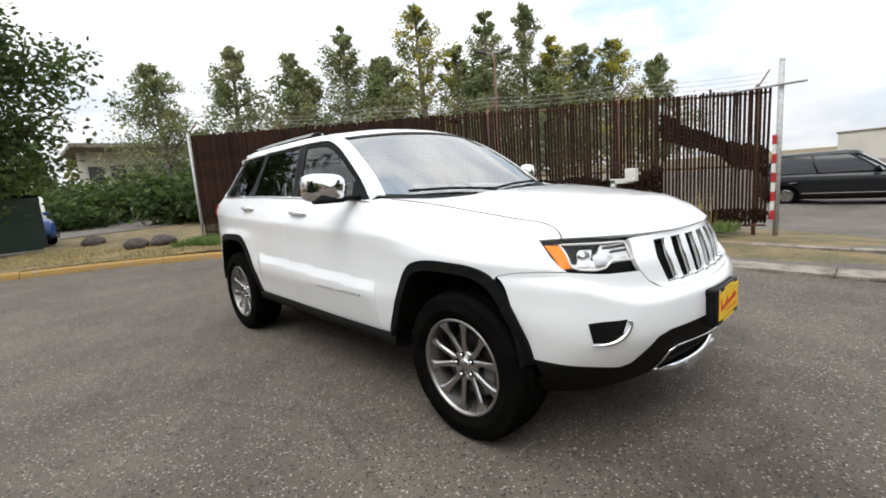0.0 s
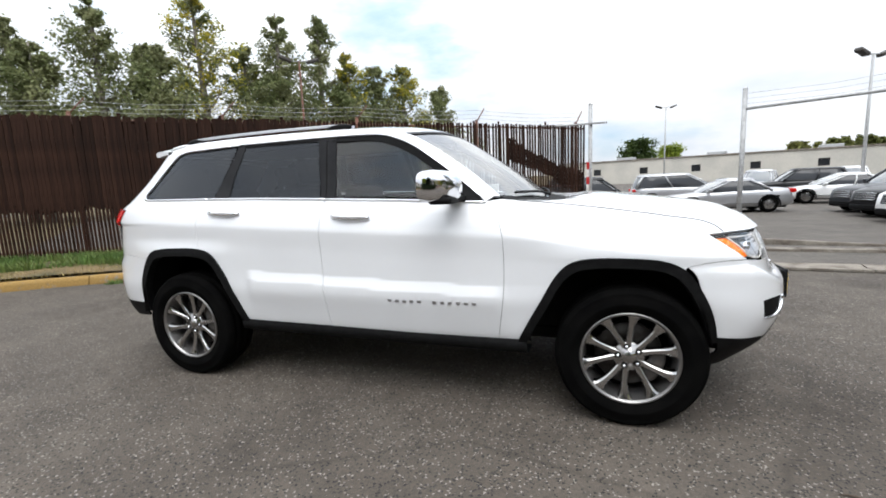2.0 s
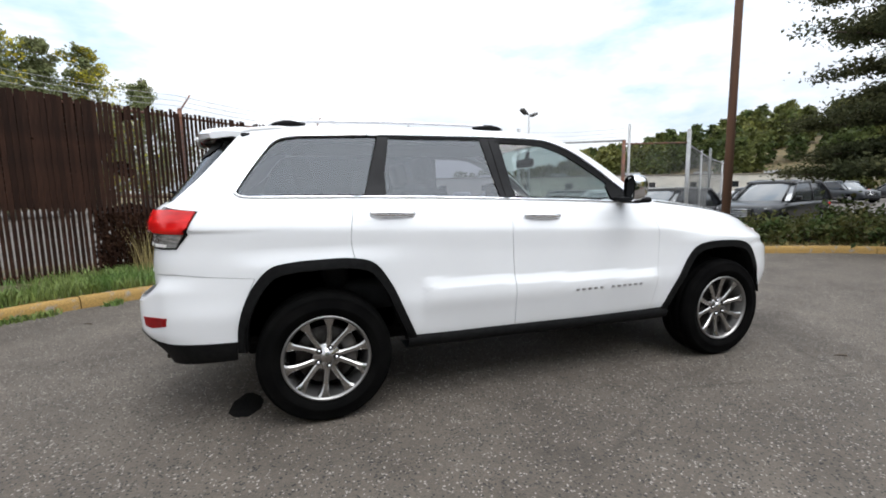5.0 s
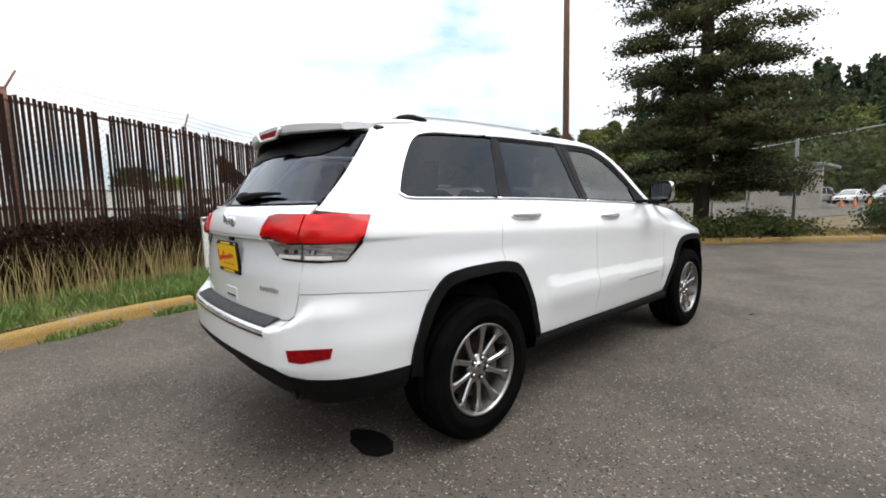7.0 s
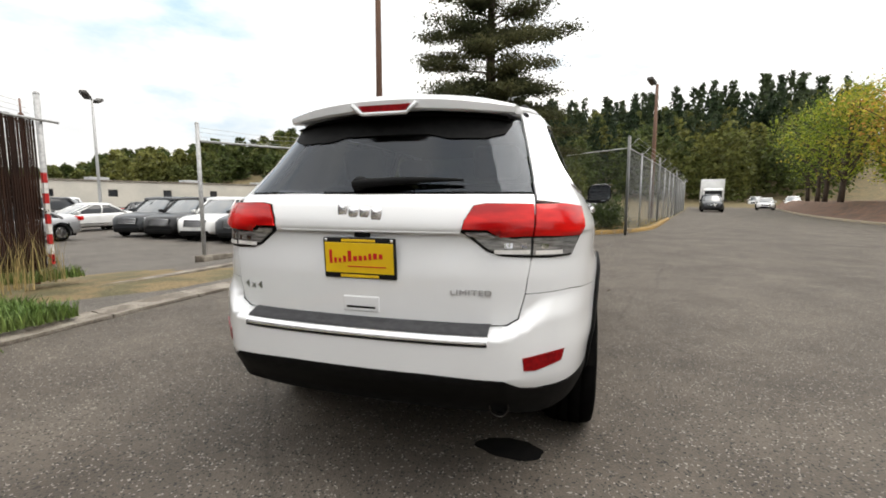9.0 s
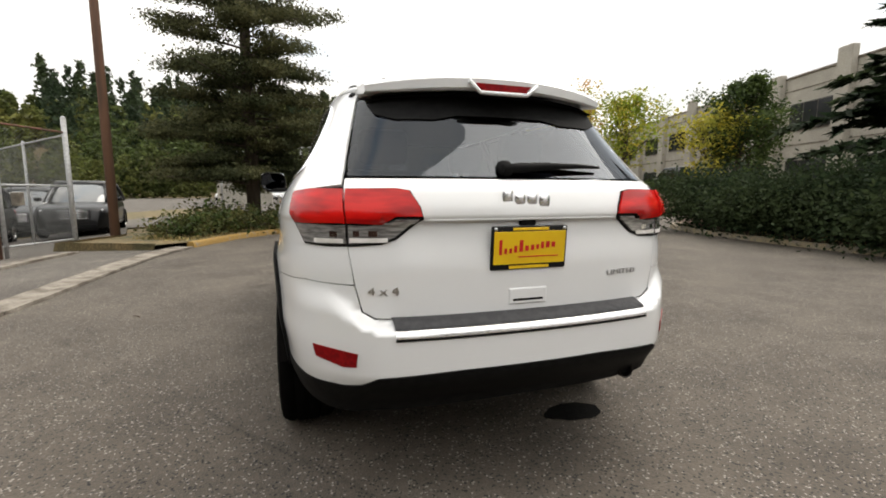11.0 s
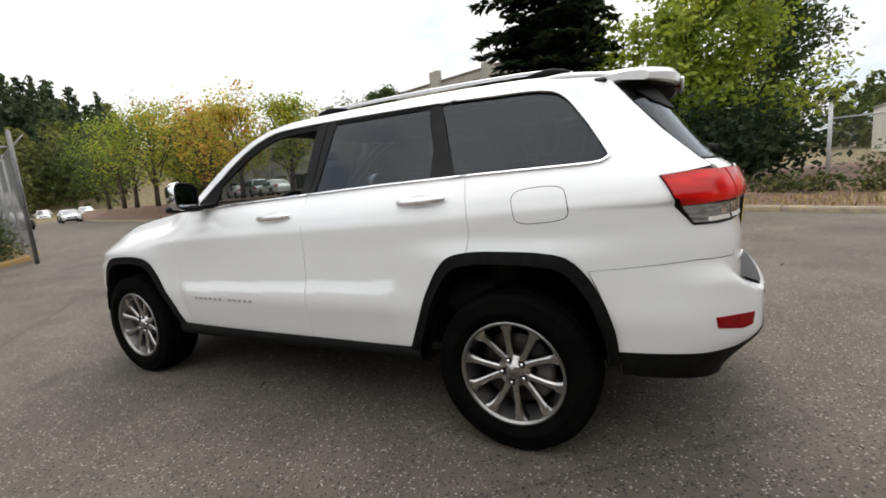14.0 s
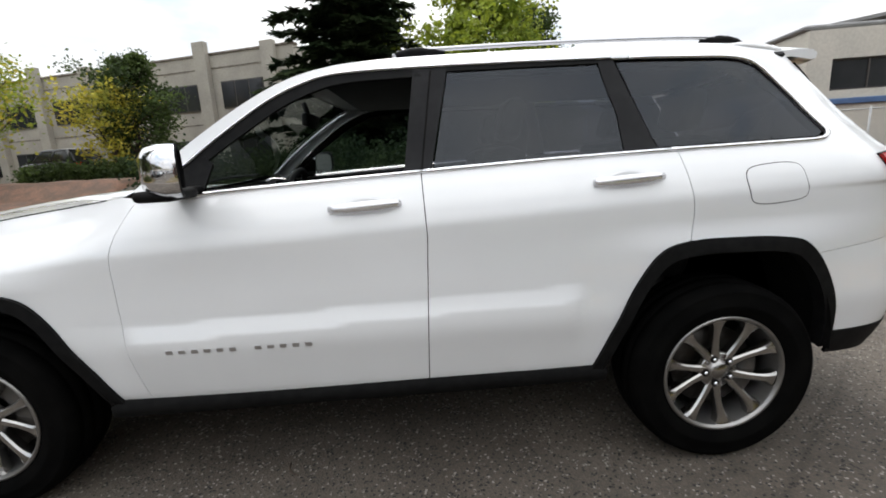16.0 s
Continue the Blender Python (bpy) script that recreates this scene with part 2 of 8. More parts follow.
# ---------------------------------------------------------------- materials
def material(name, colour, rough=0.5, metal=0.0, second=None, scale=8.0, contrast=(0.4, 0.6), bump=0.0, bump_scale=60.0, coat=0.0, vary=0.0, alpha=1.0, transmission=0.0, ior=1.45, detail=6, fine=None, spec=0.5, stretch=None, rough2=None):
    """A principled surface with noise at two scales in colour, roughness and relief."""
    m = bpy.data.materials.new(name)
    m.use_nodes = True
    n, l = m.node_tree.nodes, m.node_tree.links
    b = n["Principled BSDF"]
    b.inputs["Base Color"].default_value = (*colour, 1)
    b.inputs["Roughness"].default_value, b.inputs["Metallic"].default_value = rough, metal
    b.inputs["Coat Weight"].default_value, b.inputs["Coat Roughness"].default_value = coat, 0.03
    b.inputs["Alpha"].default_value, b.inputs["Transmission Weight"].default_value, b.inputs["IOR"].default_value = alpha, transmission, ior
    b.inputs["Specular IOR Level"].default_value = spec
    tc = n.new("ShaderNodeTexCoord")
    vec = tc.outputs["Object"]
    if stretch:
        mp = n.new("ShaderNodeMapping")
        mp.inputs["Scale"].default_value = stretch
        l.new(vec, mp.inputs[0])
        vec = mp.outputs[0]
    out = None
    if second:
        t = n.new("ShaderNodeTexNoise")
        t.inputs["Scale"].default_value, t.inputs["Detail"].default_value = scale, detail
        l.new(vec, t.inputs["Vector"])
        r = n.new("ShaderNodeValToRGB")
        r.color_ramp.elements[0].position, r.color_ramp.elements[1].position = contrast
        r.color_ramp.elements[0].color, r.color_ramp.elements[1].color = (*colour, 1), (*second, 1)
        l.new(t.outputs[0], r.inputs[0])
        out = r.outputs[0]
        if fine:
            t2 = n.new("ShaderNodeTexNoise")
            t2.inputs["Scale"].default_value, t2.inputs["Detail"].default_value = fine[0], 3
            l.new(vec, t2.inputs["Vector"])
            r2 = n.new("ShaderNodeValToRGB")
            r2.color_ramp.elements[0].position, r2.color_ramp.elements[1].position = 0.35, 0.65
            r2.color_ramp.elements[0].color = (1 - fine[1],) * 3 + (1,)
            r2.color_ramp.elements[1].color = (1 + fine[1],) * 3 + (1,)
            l.new(t2.outputs[0], r2.inputs[0])
            mu = n.new("ShaderNodeMix")
            mu.data_type, mu.blend_type = "RGBA", "MULTIPLY"
            mu.inputs[0].default_value = 1
            l.new(out, mu.inputs[6])
            l.new(r2.outputs[0], mu.inputs[7])
            out = mu.outputs[2]
        if rough2 is not None:
            mr = n.new("ShaderNodeMapRange")
            mr.inputs[1].default_value, mr.inputs[2].default_value, mr.inputs[3].default_value, mr.inputs[4].default_value = 0.35, 0.65, rough, rough2
            l.new(t.outputs[0], mr.inputs[0])
            l.new(mr.outputs[0], b.inputs["Roughness"])
    if vary:
        hs = n.new("ShaderNodeHueSaturation")
        if out:
            l.new(out, hs.inputs["Color"])
        else:
            hs.inputs["Color"].default_value = (*colour, 1)
        oi, ge = n.new("ShaderNodeObjectInfo"), n.new("ShaderNodeNewGeometry")
        add = n.new("ShaderNodeMath")
        add.operation = "ADD"
        l.new(oi.outputs["Random"], add.inputs[0])
        l.new(ge.outputs["Random Per Island"], add.inputs[1])
        half = n.new("ShaderNodeMath")
        half.operation = "FRACT"
        l.new(add.outputs[0], half.inputs[0])
        mr = n.new("ShaderNodeMapRange")
        mr.inputs[3].default_value, mr.inputs[4].default_value = 1 - vary, 1 + vary
        l.new(half.outputs[0], mr.inputs[0])
        l.new(mr.outputs[0], hs.inputs["Value"])
        out = hs.outputs[0]
    if out:
        l.new(out, b.inputs["Base Color"])
    if bump:
        t3 = n.new("ShaderNodeTexNoise")
        t3.inputs["Scale"].default_value, t3.inputs["Detail"].default_value = bump_scale, 5
        l.new(vec, t3.inputs["Vector"])
        bp = n.new("ShaderNodeBump")
        bp.inputs["Strength"].default_value, bp.inputs["Distance"].default_value = bump, 0.01
        l.new(t3.outputs[0], bp.inputs["Height"])
        l.new(bp.outputs[0], b.inputs["Normal"])
    return m


WHITE = material("white_car_paint", (0.735, 0.74, 0.75), 0.32, coat=1.0, second=(0.75, 0.755, 0.765), scale=3, bump=0.006, bump_scale=220)
BLACK_TRIM = material("black_grained_plastic", (0.0045, 0.0045, 0.0048), 0.62, second=(0.0075, 0.0075, 0.0075), scale=30, bump=0.06, bump_scale=500, spec=0.12)
BLACK_GLOSS = material("black_satin_trim", (0.009, 0.009, 0.010), 0.45, second=(0.013, 0.013, 0.014), scale=12, spec=0.14)
DARK = material("dark_matt_underside", (0.004, 0.004, 0.004), 0.9, second=(0.007, 0.0065, 0.006), scale=10, spec=0.15)
CABIN = material("dark_cabin_leather", (0.010, 0.010, 0.011), 0.65, second=(0.014, 0.014, 0.015), scale=14, bump=0.02, bump_scale=160, spec=0.25)
CHROME = material("chrome", (0.78, 0.78, 0.80), 0.07, 1.0)
EMBLEM = material("bright_silver_trim", (0.82, 0.82, 0.84), 0.22, 0.75)
SATIN = material("satin_silver", (0.52, 0.52, 0.54), 0.28, 1.0)
MIRROR = material("mirror_glass", (0.30, 0.32, 0.34), 0.02, 1.0)
RUBBER = material("tyre_rubber", (0.0024, 0.0024, 0.0024), 0.8, second=(0.004, 0.0039, 0.0037), scale=9, bump=0.08, bump_scale=240, spec=0.03)
ALLOY = material("machined_alloy", (0.46, 0.45, 0.44), 0.22, 1.0, second=(0.38, 0.37, 0.36), scale=6)
ALLOY_DARK = material("grey_alloy_barrel", (0.24, 0.235, 0.23), 0.34, 0.9, second=(0.30, 0.29, 0.28), scale=6)
STEEL = material("brake_disc_steel", (0.06, 0.056, 0.052), 0.5, 0.8, second=(0.03, 0.025, 0.022), scale=14)
STEEL_DARK = material("dark_cast_iron", (0.07, 0.068, 0.066), 0.6, 0.5, second=(0.10, 0.09, 0.08), scale=14)
RED_LENS = material("red_lamp_lens", (0.66, 0.010, 0.008), 0.22, coat=0.45, second=(0.34, 0.003, 0.004), scale=5, contrast=(0.38, 0.64), stretch=(1, 1, 5), spec=0.2)
RED_DARK = material("dark_red_reflector", (0.26, 0.003, 0.005), 0.3, coat=0.1, spec=0.15, second=(0.17, 0.002, 0.004), scale=60)
CLEAR_LENS = material("clear_grey_lens", (0.50, 0.49, 0.485), 0.16, 0.5, coat=0.8, second=(0.20, 0.195, 0.19), scale=16, stretch=(1, 1, 6), contrast=(0.38, 0.62))
PAD_GREY = material("ribbed_grey_pad", (0.050, 0.050, 0.053), 0.6, second=(0.035, 0.035, 0.038), scale=40, bump=0.2, bump_scale=260, spec=0.3)
AMBER = material("amber_lens", (0.95, 0.20, 0.003), 0.35, coat=0.0, spec=0.2, second=(0.85, 0.14, 0.003), scale=40)
LAMP_INNER = material("lamp_reflector", (0.62, 0.62, 0.63), 0.35, 0.15, second=(0.40, 0.40, 0.41), scale=16, contrast=(0.46, 0.54), stretch=(1, 1, 2))
YELLOW = material("yellow_plate", (0.80, 0.52, 0.012), 0.42, second=(0.75, 0.47, 0.012), scale=12)
RED_PAINT = material("red_print", (0.55, 0.012, 0.014), 0.45)


def glass(name, tint, mixin, rough=0.0, sheen=(1.0, 1.0, 1.0)):
    """Thin glass: a see-through tint under a gloss that grows towards grazing sight."""
    m = bpy.data.materials.new(name)
    m.use_nodes = True
    n, l = m.node_tree.nodes, m.node_tree.links
    for x in list(n):
        n.remove(x)
    out, mx, tr, gl, fr = n.new("ShaderNodeOutputMaterial"), n.new("ShaderNodeMixShader"), n.new("ShaderNodeBsdfTransparent"), n.new("ShaderNodeBsdfGlossy"), n.new("ShaderNodeLayerWeight")
    tr.inputs[0].default_value = (*tint, 1)
    gl.inputs["Roughness"].default_value = rough
    gl.inputs["Color"].default_value = (*sheen, 1)
    fr.inputs["Blend"].default_value = 0.5
    pw, ma = n.new("ShaderNodeMath"), n.new("ShaderNodeMath")
    pw.operation, ma.operation = "POWER", "MULTIPLY_ADD"
    pw.inputs[1].default_value = 4.5
    ma.inputs[1].default_value, ma.inputs[2].default_value = 0.9 - mixin, mixin
    l.new(fr.outputs["Facing"], pw.inputs[0])
    l.new(pw.outputs[0], ma.inputs[0])
    l.new(ma.outputs[0], mx.inputs[0])
    l.new(tr.outputs[0], mx.inputs[1])
    l.new(gl.outputs[0], mx.inputs[2])
    l.new(mx.outputs[0], out.inputs[0])
    return m


GLASS_CLEAR = glass("lightly_tinted_glass", (0.52, 0.61, 0.61), 0.055)
GLASS_DARK = glass("privacy_glass", (0.14, 0.145, 0.17), 0.038, sheen=(0.86, 0.92, 1.0))
WINDSCREEN = glass("windscreen_glass", (0.60, 0.66, 0.65), 0.27)
LENS_COVER = glass("clear_cover", (0.98, 0.98, 0.98), 0.012)


def asphalt(name, dark, light, cracks=1.0):
    """Worn asphalt: pale and dark stones, stains, tracks and fine cracks."""
    m = bpy.data.materials.new(name)
    m.use_nodes = True
    n, l = m.node_tree.nodes, m.node_tree.links
    b = n["Principled BSDF"]
    tc = n.new("ShaderNodeTexCoord")
    vec = tc.outputs["Object"]

    def noise_tex(scale, detail=4, rough=0.5):
        t = n.new("ShaderNodeTexNoise")
        t.inputs["Scale"].default_value, t.inputs["Detail"].default_value, t.inputs["Roughness"].default_value = scale, detail, rough
        l.new(vec, t.inputs["Vector"])
        return t.outputs[0]

    def ramp(src, p0, p1, c0, c1):
        r = n.new("ShaderNodeValToRGB")
        r.color_ramp.elements[0].position, r.color_ramp.elements[1].position = p0, p1
        r.color_ramp.elements[0].color, r.color_ramp.elements[1].color = (*c0, 1), (*c1, 1)
        l.new(src, r.inputs[0])
        return r.outputs[0]

    def mixc(kind, fac, a, c):
        x = n.new("ShaderNodeMix")
        x.data_type, x.blend_type = "RGBA", kind
        if isinstance(fac, float):
            x.inputs[0].default_value = fac
        else:
            l.new(fac, x.inputs[0])
        for s, k in ((a, 6), (c, 7)):
            if isinstance(s, tuple):
                x.inputs[k].default_value = (*s, 1)
            else:
                l.new(s, x.inputs[k])
        return x.outputs[2]
    base = ramp(noise_tex(0.9, 7, 0.6), 0.30, 0.70, dark, light)
    stones = n.new("ShaderNodeTexVoronoi")
    stones.inputs["Scale"].default_value = 120
    l.new(vec, stones.inputs["Vector"])
    sep = n.new("ShaderNodeSeparateColor")
    l.new(stones.outputs["Color"], sep.inputs[0])
    tone = ramp(sep.outputs[0], 0.05, 0.95, (0.78, 0.78, 0.78), (1.24, 1.23, 1.21))
    col = mixc("MULTIPLY", 1.0, base, tone)
    pale = ramp(sep.outputs[1], 0.95, 0.965, (0, 0, 0), (1, 1, 1))
    col = mixc("MIX", pale, col, (0.26, 0.235, 0.21))
    black = ramp(sep.outputs[2], 0.06, 0.08, (1, 1, 1), (0, 0, 0))
    col = mixc("MIX", black, col, (0.022, 0.021, 0.020))
    stain = ramp(noise_tex(0.55, 5, 0.65), 0.56, 0.72, (1, 1, 1), (0.66, 0.645, 0.63))
    worn = ramp(noise_tex(2.6, 6, 0.7), 0.34, 0.68, (0.86, 0.86, 0.86), (1.12, 1.11, 1.10))
    col = mixc("MULTIPLY", 1.0, col, worn)
    col = mixc("MULTIPLY", 1.0, col, stain)
    cr = n.new("ShaderNodeTexVoronoi")
    cr.feature = "DISTANCE_TO_EDGE"
    cr.inputs["Scale"].default_value = 0.30
    warp = n.new("ShaderNodeMix")
    warp.data_type = "RGBA"
    warp.inputs[0].default_value = 0.10
    l.new(vec, warp.inputs[6])
    wt = n.new("ShaderNodeTexNoise")
    wt.inputs["Scale"].default_value, wt.inputs["Detail"].default_value = 1.6, 8
    l.new(vec, wt.inputs["Vector"])
    l.new(wt.outputs["Color"], warp.inputs[7])
    l.new(warp.outputs[2], cr.inputs["Vector"])
    line = ramp(cr.outputs["Distance"], 0.0015, 0.005, (0.55, 0.55, 0.55), (1, 1, 1))
    gate = ramp(noise_tex(0.35, 2), 0.48, 0.56, (0, 0, 0), (cracks, cracks, cracks))
    col = mixc("MULTIPLY", gate, col, line)
    l.new(col, b.inputs["Base Color"])
    rr = ramp(sep.outputs[0], 0.0, 1.0, (0.72, 0.72, 0.72), (0.93, 0.93, 0.93))
    l.new(rr, b.inputs["Roughness"])
    b.inputs["Specular IOR Level"].default_value = 0.32
    bp = n.new("ShaderNodeBump")
    bp.inputs["Strength"].default_value, bp.inputs["Distance"].default_value = 0.6, 0.005
    l.new(stones.outputs["Distance"], bp.inputs["Height"])
    l.new(bp.outputs[0], b.inputs["Normal"])
    return m


ASPHALT = asphalt("worn_asphalt", (0.060, 0.0505, 0.0415), (0.110, 0.0945, 0.078), 0.6)
LOT = asphalt("lot_asphalt", (0.075, 0.066, 0.057), (0.125, 0.112, 0.098), 0.5)
CONCRETE = material("old_concrete", (0.23, 0.205, 0.17), 0.88, second=(0.12, 0.10, 0.08), scale=4, bump=0.3, bump_scale=60, fine=(60, 0.25))
KERB_PAINT = material("worn_yellow_kerb", (0.27, 0.165, 0.045), 0.8, second=(0.21, 0.18, 0.14), scale=9, contrast=(0.56, 0.68), bump=0.4, bump_scale=50, fine=(80, 0.25))
KERB_PLAIN = material("weathered_kerb", (0.30, 0.24, 0.15), 0.85, second=(0.22, 0.19, 0.15), scale=7, bump=0.4, bump_scale=50, fine=(80, 0.25))
SOIL = material("dry_verge", (0.16, 0.115, 0.055), 0.95, second=(0.085, 0.075, 0.035), scale=1.6, bump=0.5, bump_scale=30, fine=(30, 0.35))
GRASS_GREEN = material("green_grass", (0.085, 0.15, 0.028), 0.6, second=(0.13, 0.17, 0.04), scale=2.0, vary=0.45)
GRASS_DRY = material("dry_grass", (0.34, 0.25, 0.105), 0.65, second=(0.24, 0.20, 0.07), scale=2.5, vary=0.35)
SLAT = material("brown_slat", (0.030, 0.0135, 0.0082), 0.75, spec=0.15, second=(0.017, 0.0085, 0.0058), scale=5, stretch=(1, 1, 0.25), vary=0.35, fine=(40, 0.3))
VINE = material("dead_brown_vine", (0.015, 0.0072, 0.0046), 0.95, second=(0.022, 0.0112, 0.0066), scale=3, vary=0.45, spec=0.05)
GALV = material("galvanised_steel", (0.46, 0.465, 0.465), 0.55, 0.25, second=(0.34, 0.34, 0.34), scale=20)
RUSTY = material("rusty_brown_pole", (0.17, 0.075, 0.045), 0.7, second=(0.11, 0.06, 0.045), scale=6, bump=0.2)
WOODPOLE = material("timber_pole", (0.18, 0.095, 0.06), 0.8, second=(0.12, 0.07, 0.05), scale=5, stretch=(1, 1, 0.1))
RED_BAND = material("red_reflective_band", (0.50, 0.02, 0.02), 0.4, second=(0.40, 0.02, 0.02), scale=20)
WHITE_BAND = material("white_band", (0.72, 0.70, 0.68), 0.5, second=(0.6, 0.58, 0.55), scale=20)
BARK = material("tree_bark", (0.085, 0.062, 0.045), 0.9, second=(0.05, 0.037, 0.028), scale=8, stretch=(1, 1, 0.2), bump=0.6, bump_scale=30)
BARK_PALE = material("pale_bark", (0.26, 0.24, 0.20), 0.9, second=(0.12, 0.10, 0.08), scale=6, stretch=(1, 1, 0.3), bump=0.5, bump_scale=30)


def leaf(name, a, b, vary=0.4, scale=0.6, spec=0.25):
    m = material(name, a, 0.6, second=b, scale=scale, vary=vary, spec=spec)
    # light comes through the leaves
    n, l = m.node_tree.nodes, m.node_tree.links
    p, out = n["Principled BSDF"], n["Material Output"]
    tr, mx = n.new("ShaderNodeBsdfTranslucent"), n.new("ShaderNodeMixShader")
    mx.inputs[0].default_value = 0.42
    src = p.inputs["Base Color"].links[0].from_socket
    l.new(src, tr.inputs[0])
    l.new(p.outputs[0], mx.inputs[1])
    l.new(tr.outputs[0], mx.inputs[2])
    l.new(mx.outputs[0], out.inputs[0])
    return m


LEAF_POPLAR = leaf("poplar_leaf", (0.25, 0.26, 0.13), (0.14, 0.165, 0.065))
LEAF_DARK = leaf("fir_needle", (0.018, 0.031, 0.016), (0.036, 0.050, 0.022), spec=0.06)
LEAF_PINE = leaf("pine_needle", (0.046, 0.054, 0.026), (0.100, 0.100, 0.046), spec=0.1)
LEAF_MAPLE = leaf("maple_leaf", (0.072, 0.105, 0.028), (0.038, 0.060, 0.018))
LEAF_YELLOW = leaf("yellowing_leaf", (0.48, 0.40, 0.05), (0.29, 0.30, 0.05), 0.35, 0.9)
LEAF_ORANGE = leaf("orange_leaf", (0.52, 0.25, 0.07), (0.42, 0.33, 0.06), 0.35, 0.9)
LEAF_LIME = leaf("lime_leaf", (0.28, 0.33, 0.035), (0.17, 0.23, 0.03), 0.35)
LEAF_FOREST = leaf("forest_leaf", (0.070, 0.094, 0.030), (0.150, 0.152, 0.043), 0.55, 0.05)
LEAF_FORESTDARK = leaf("forest_needle", (0.030, 0.048, 0.024), (0.05, 0.068, 0.03), 0.5, 0.05)
LEAF_BUSH = leaf("bush_leaf", (0.05, 0.075, 0.022), (0.10, 0.09, 0.03), 0.5, 1.5)
TILT_UP = material("beige_concrete_wall", (0.38, 0.355, 0.305), 0.85, second=(0.32, 0.30, 0.26), scale=0.6, bump=0.1, fine=(12, 0.08))
SHED = material("pale_metal_wall", (0.55, 0.52, 0.46), 0.6, second=(0.48, 0.46, 0.41), scale=0.4, fine=(9, 0.06))
WINDOW_DARK = material("dark_window_glass", (0.02, 0.022, 0.025), 0.08, second=(0.035, 0.036, 0.04), scale=0.3)
WIRE = material("dull_fence_wire", (0.17, 0.175, 0.17), 0.6, 0.3, second=(0.12, 0.12, 0.12), scale=20)
# base colour paler than the other windows, part of the sky reflection is painted in
CAR_SCREEN = material("windscreen_sky_sheen_in_colour", (0.075, 0.085, 0.09), 0.06, second=(0.10, 0.11, 0.115), scale=0.6, coat=1.0, spec=0.9)
ROOF_GREY = material("grey_roof", (0.25, 0.25, 0.25), 0.7, second=(0.19, 0.19, 0.19), scale=1)
BLUE_CANOPY = material("blue_canopy", (0.08, 0.15, 0.30), 0.5, second=(0.07, 0.12, 0.24), scale=2)
MULCH = material("bark_mulch_bank", (0.13, 0.07, 0.045), 0.95, second=(0.08, 0.05, 0.035), scale=2.2, bump=0.6, bump_scale=16, fine=(25, 0.3))
ROCK = material("brown_boulder", (0.070, 0.052, 0.042), 0.85, second=(0.035, 0.028, 0.024), scale=7, bump=0.6, bump_scale=18)
BIN_GREEN = material("dark_green_steel", (0.012, 0.028, 0.020), 0.6, second=(0.02, 0.032, 0.025), scale=4, bump=0.05)
STAIN = material("oil_stain", (0.006, 0.006, 0.006), 0.8, second=(0.009, 0.0085, 0.008), scale=12, bump=0.3, bump_scale=120, spec=0.05)
CONE_ORANGE = material("faded_orange_plastic", (0.62, 0.20, 0.08), 0.6, second=(0.55, 0.16, 0.06), scale=9)
PAINT = {}


def car_paint(name, colour, metal=0.0):
    if name not in PAINT:
        PAINT[name] = material(name, colour, 0.3, metal, coat=1.0 if min(colour) > 0.3 else 0.35, spec=0.5 if min(colour) > 0.3 else 0.2, second=tuple(c * 0.9 for c in colour), scale=2)
    return PAINT[name]


# ---------------------------------------------------------------- ground, kerbs, verges
def sheet(name, outline, z, material, label, step=1.0, rough=0.0, kind="structure", fall=None):
    """A piece of ground with a fine net and slight unevenness; z is a height or a function of (x, y)."""
    poly = np.array(outline, float)
    lo, hi = poly.min(0), poly.max(0)
    gx, gy = np.meshgrid(np.arange(lo[0], hi[0], step), np.arange(lo[1], hi[1], step))
    gx, gy = gx.ravel(), gy.ravel()
    ok = inside(poly, gx, gy) & (away(poly, gx, gy) > step * 0.4)
    pts = [Vector(p) for p in resample(outline, step)]
    m = len(pts)
    pts += [Vector(p) for p in zip(gx[ok], gy[ok])]
    from mathutils.geometry import delaunay_2d_cdt
    vv, _, ff, _, _, _ = delaunay_2d_cdt(pts, [(i, (i + 1) % m) for i in range(m)], [], 0, 1e-6)
    vv = np.array([v[:] for v in vv])
    ff = [f for f in ff if len(f) == 3]
    mid = vv[np.array(ff)].mean(1)
    ok = inside(poly, mid[:, 0], mid[:, 1])
    zz = [(z(x, y) if callable(z) else z) + (rough * noise.noise((x * 0.8, y * 0.8, 3.1)) if rough else 0) for x, y in vv]
    me = bpy.data.meshes.new(name)
    me.from_pydata([(x, y, h) for (x, y), h in zip(vv, zz)], [], [f for f, k in zip(ff, ok) if k])
    me.polygons.foreach_set("use_smooth", [True] * len(me.polygons))
    me.update()
    return tagged(part(name, me, material, None, label), label, name.replace("_", " "), kind=kind)


def rise(x, y):
    """The land climbs to a wooded hill beyond the yard."""
    r = math.hypot(x - 10, y)
    a = math.atan2(y, x - 10)
    want = 20 * float(ease((math.pi * 0.42 - abs(a + 0.10)) / 0.7)) + 3
    return want * float(ease((r - 70) / 130))


def dip(x, y):
    """The lot behind the gate lies half a metre lower than the yard."""
    return 0.5 * float(ease((y - 4.0) / 7) * ease((x + 5) / 6) * ease((45 - x) / 15) * ease((75 - math.hypot(x - 10, y)) / 25))


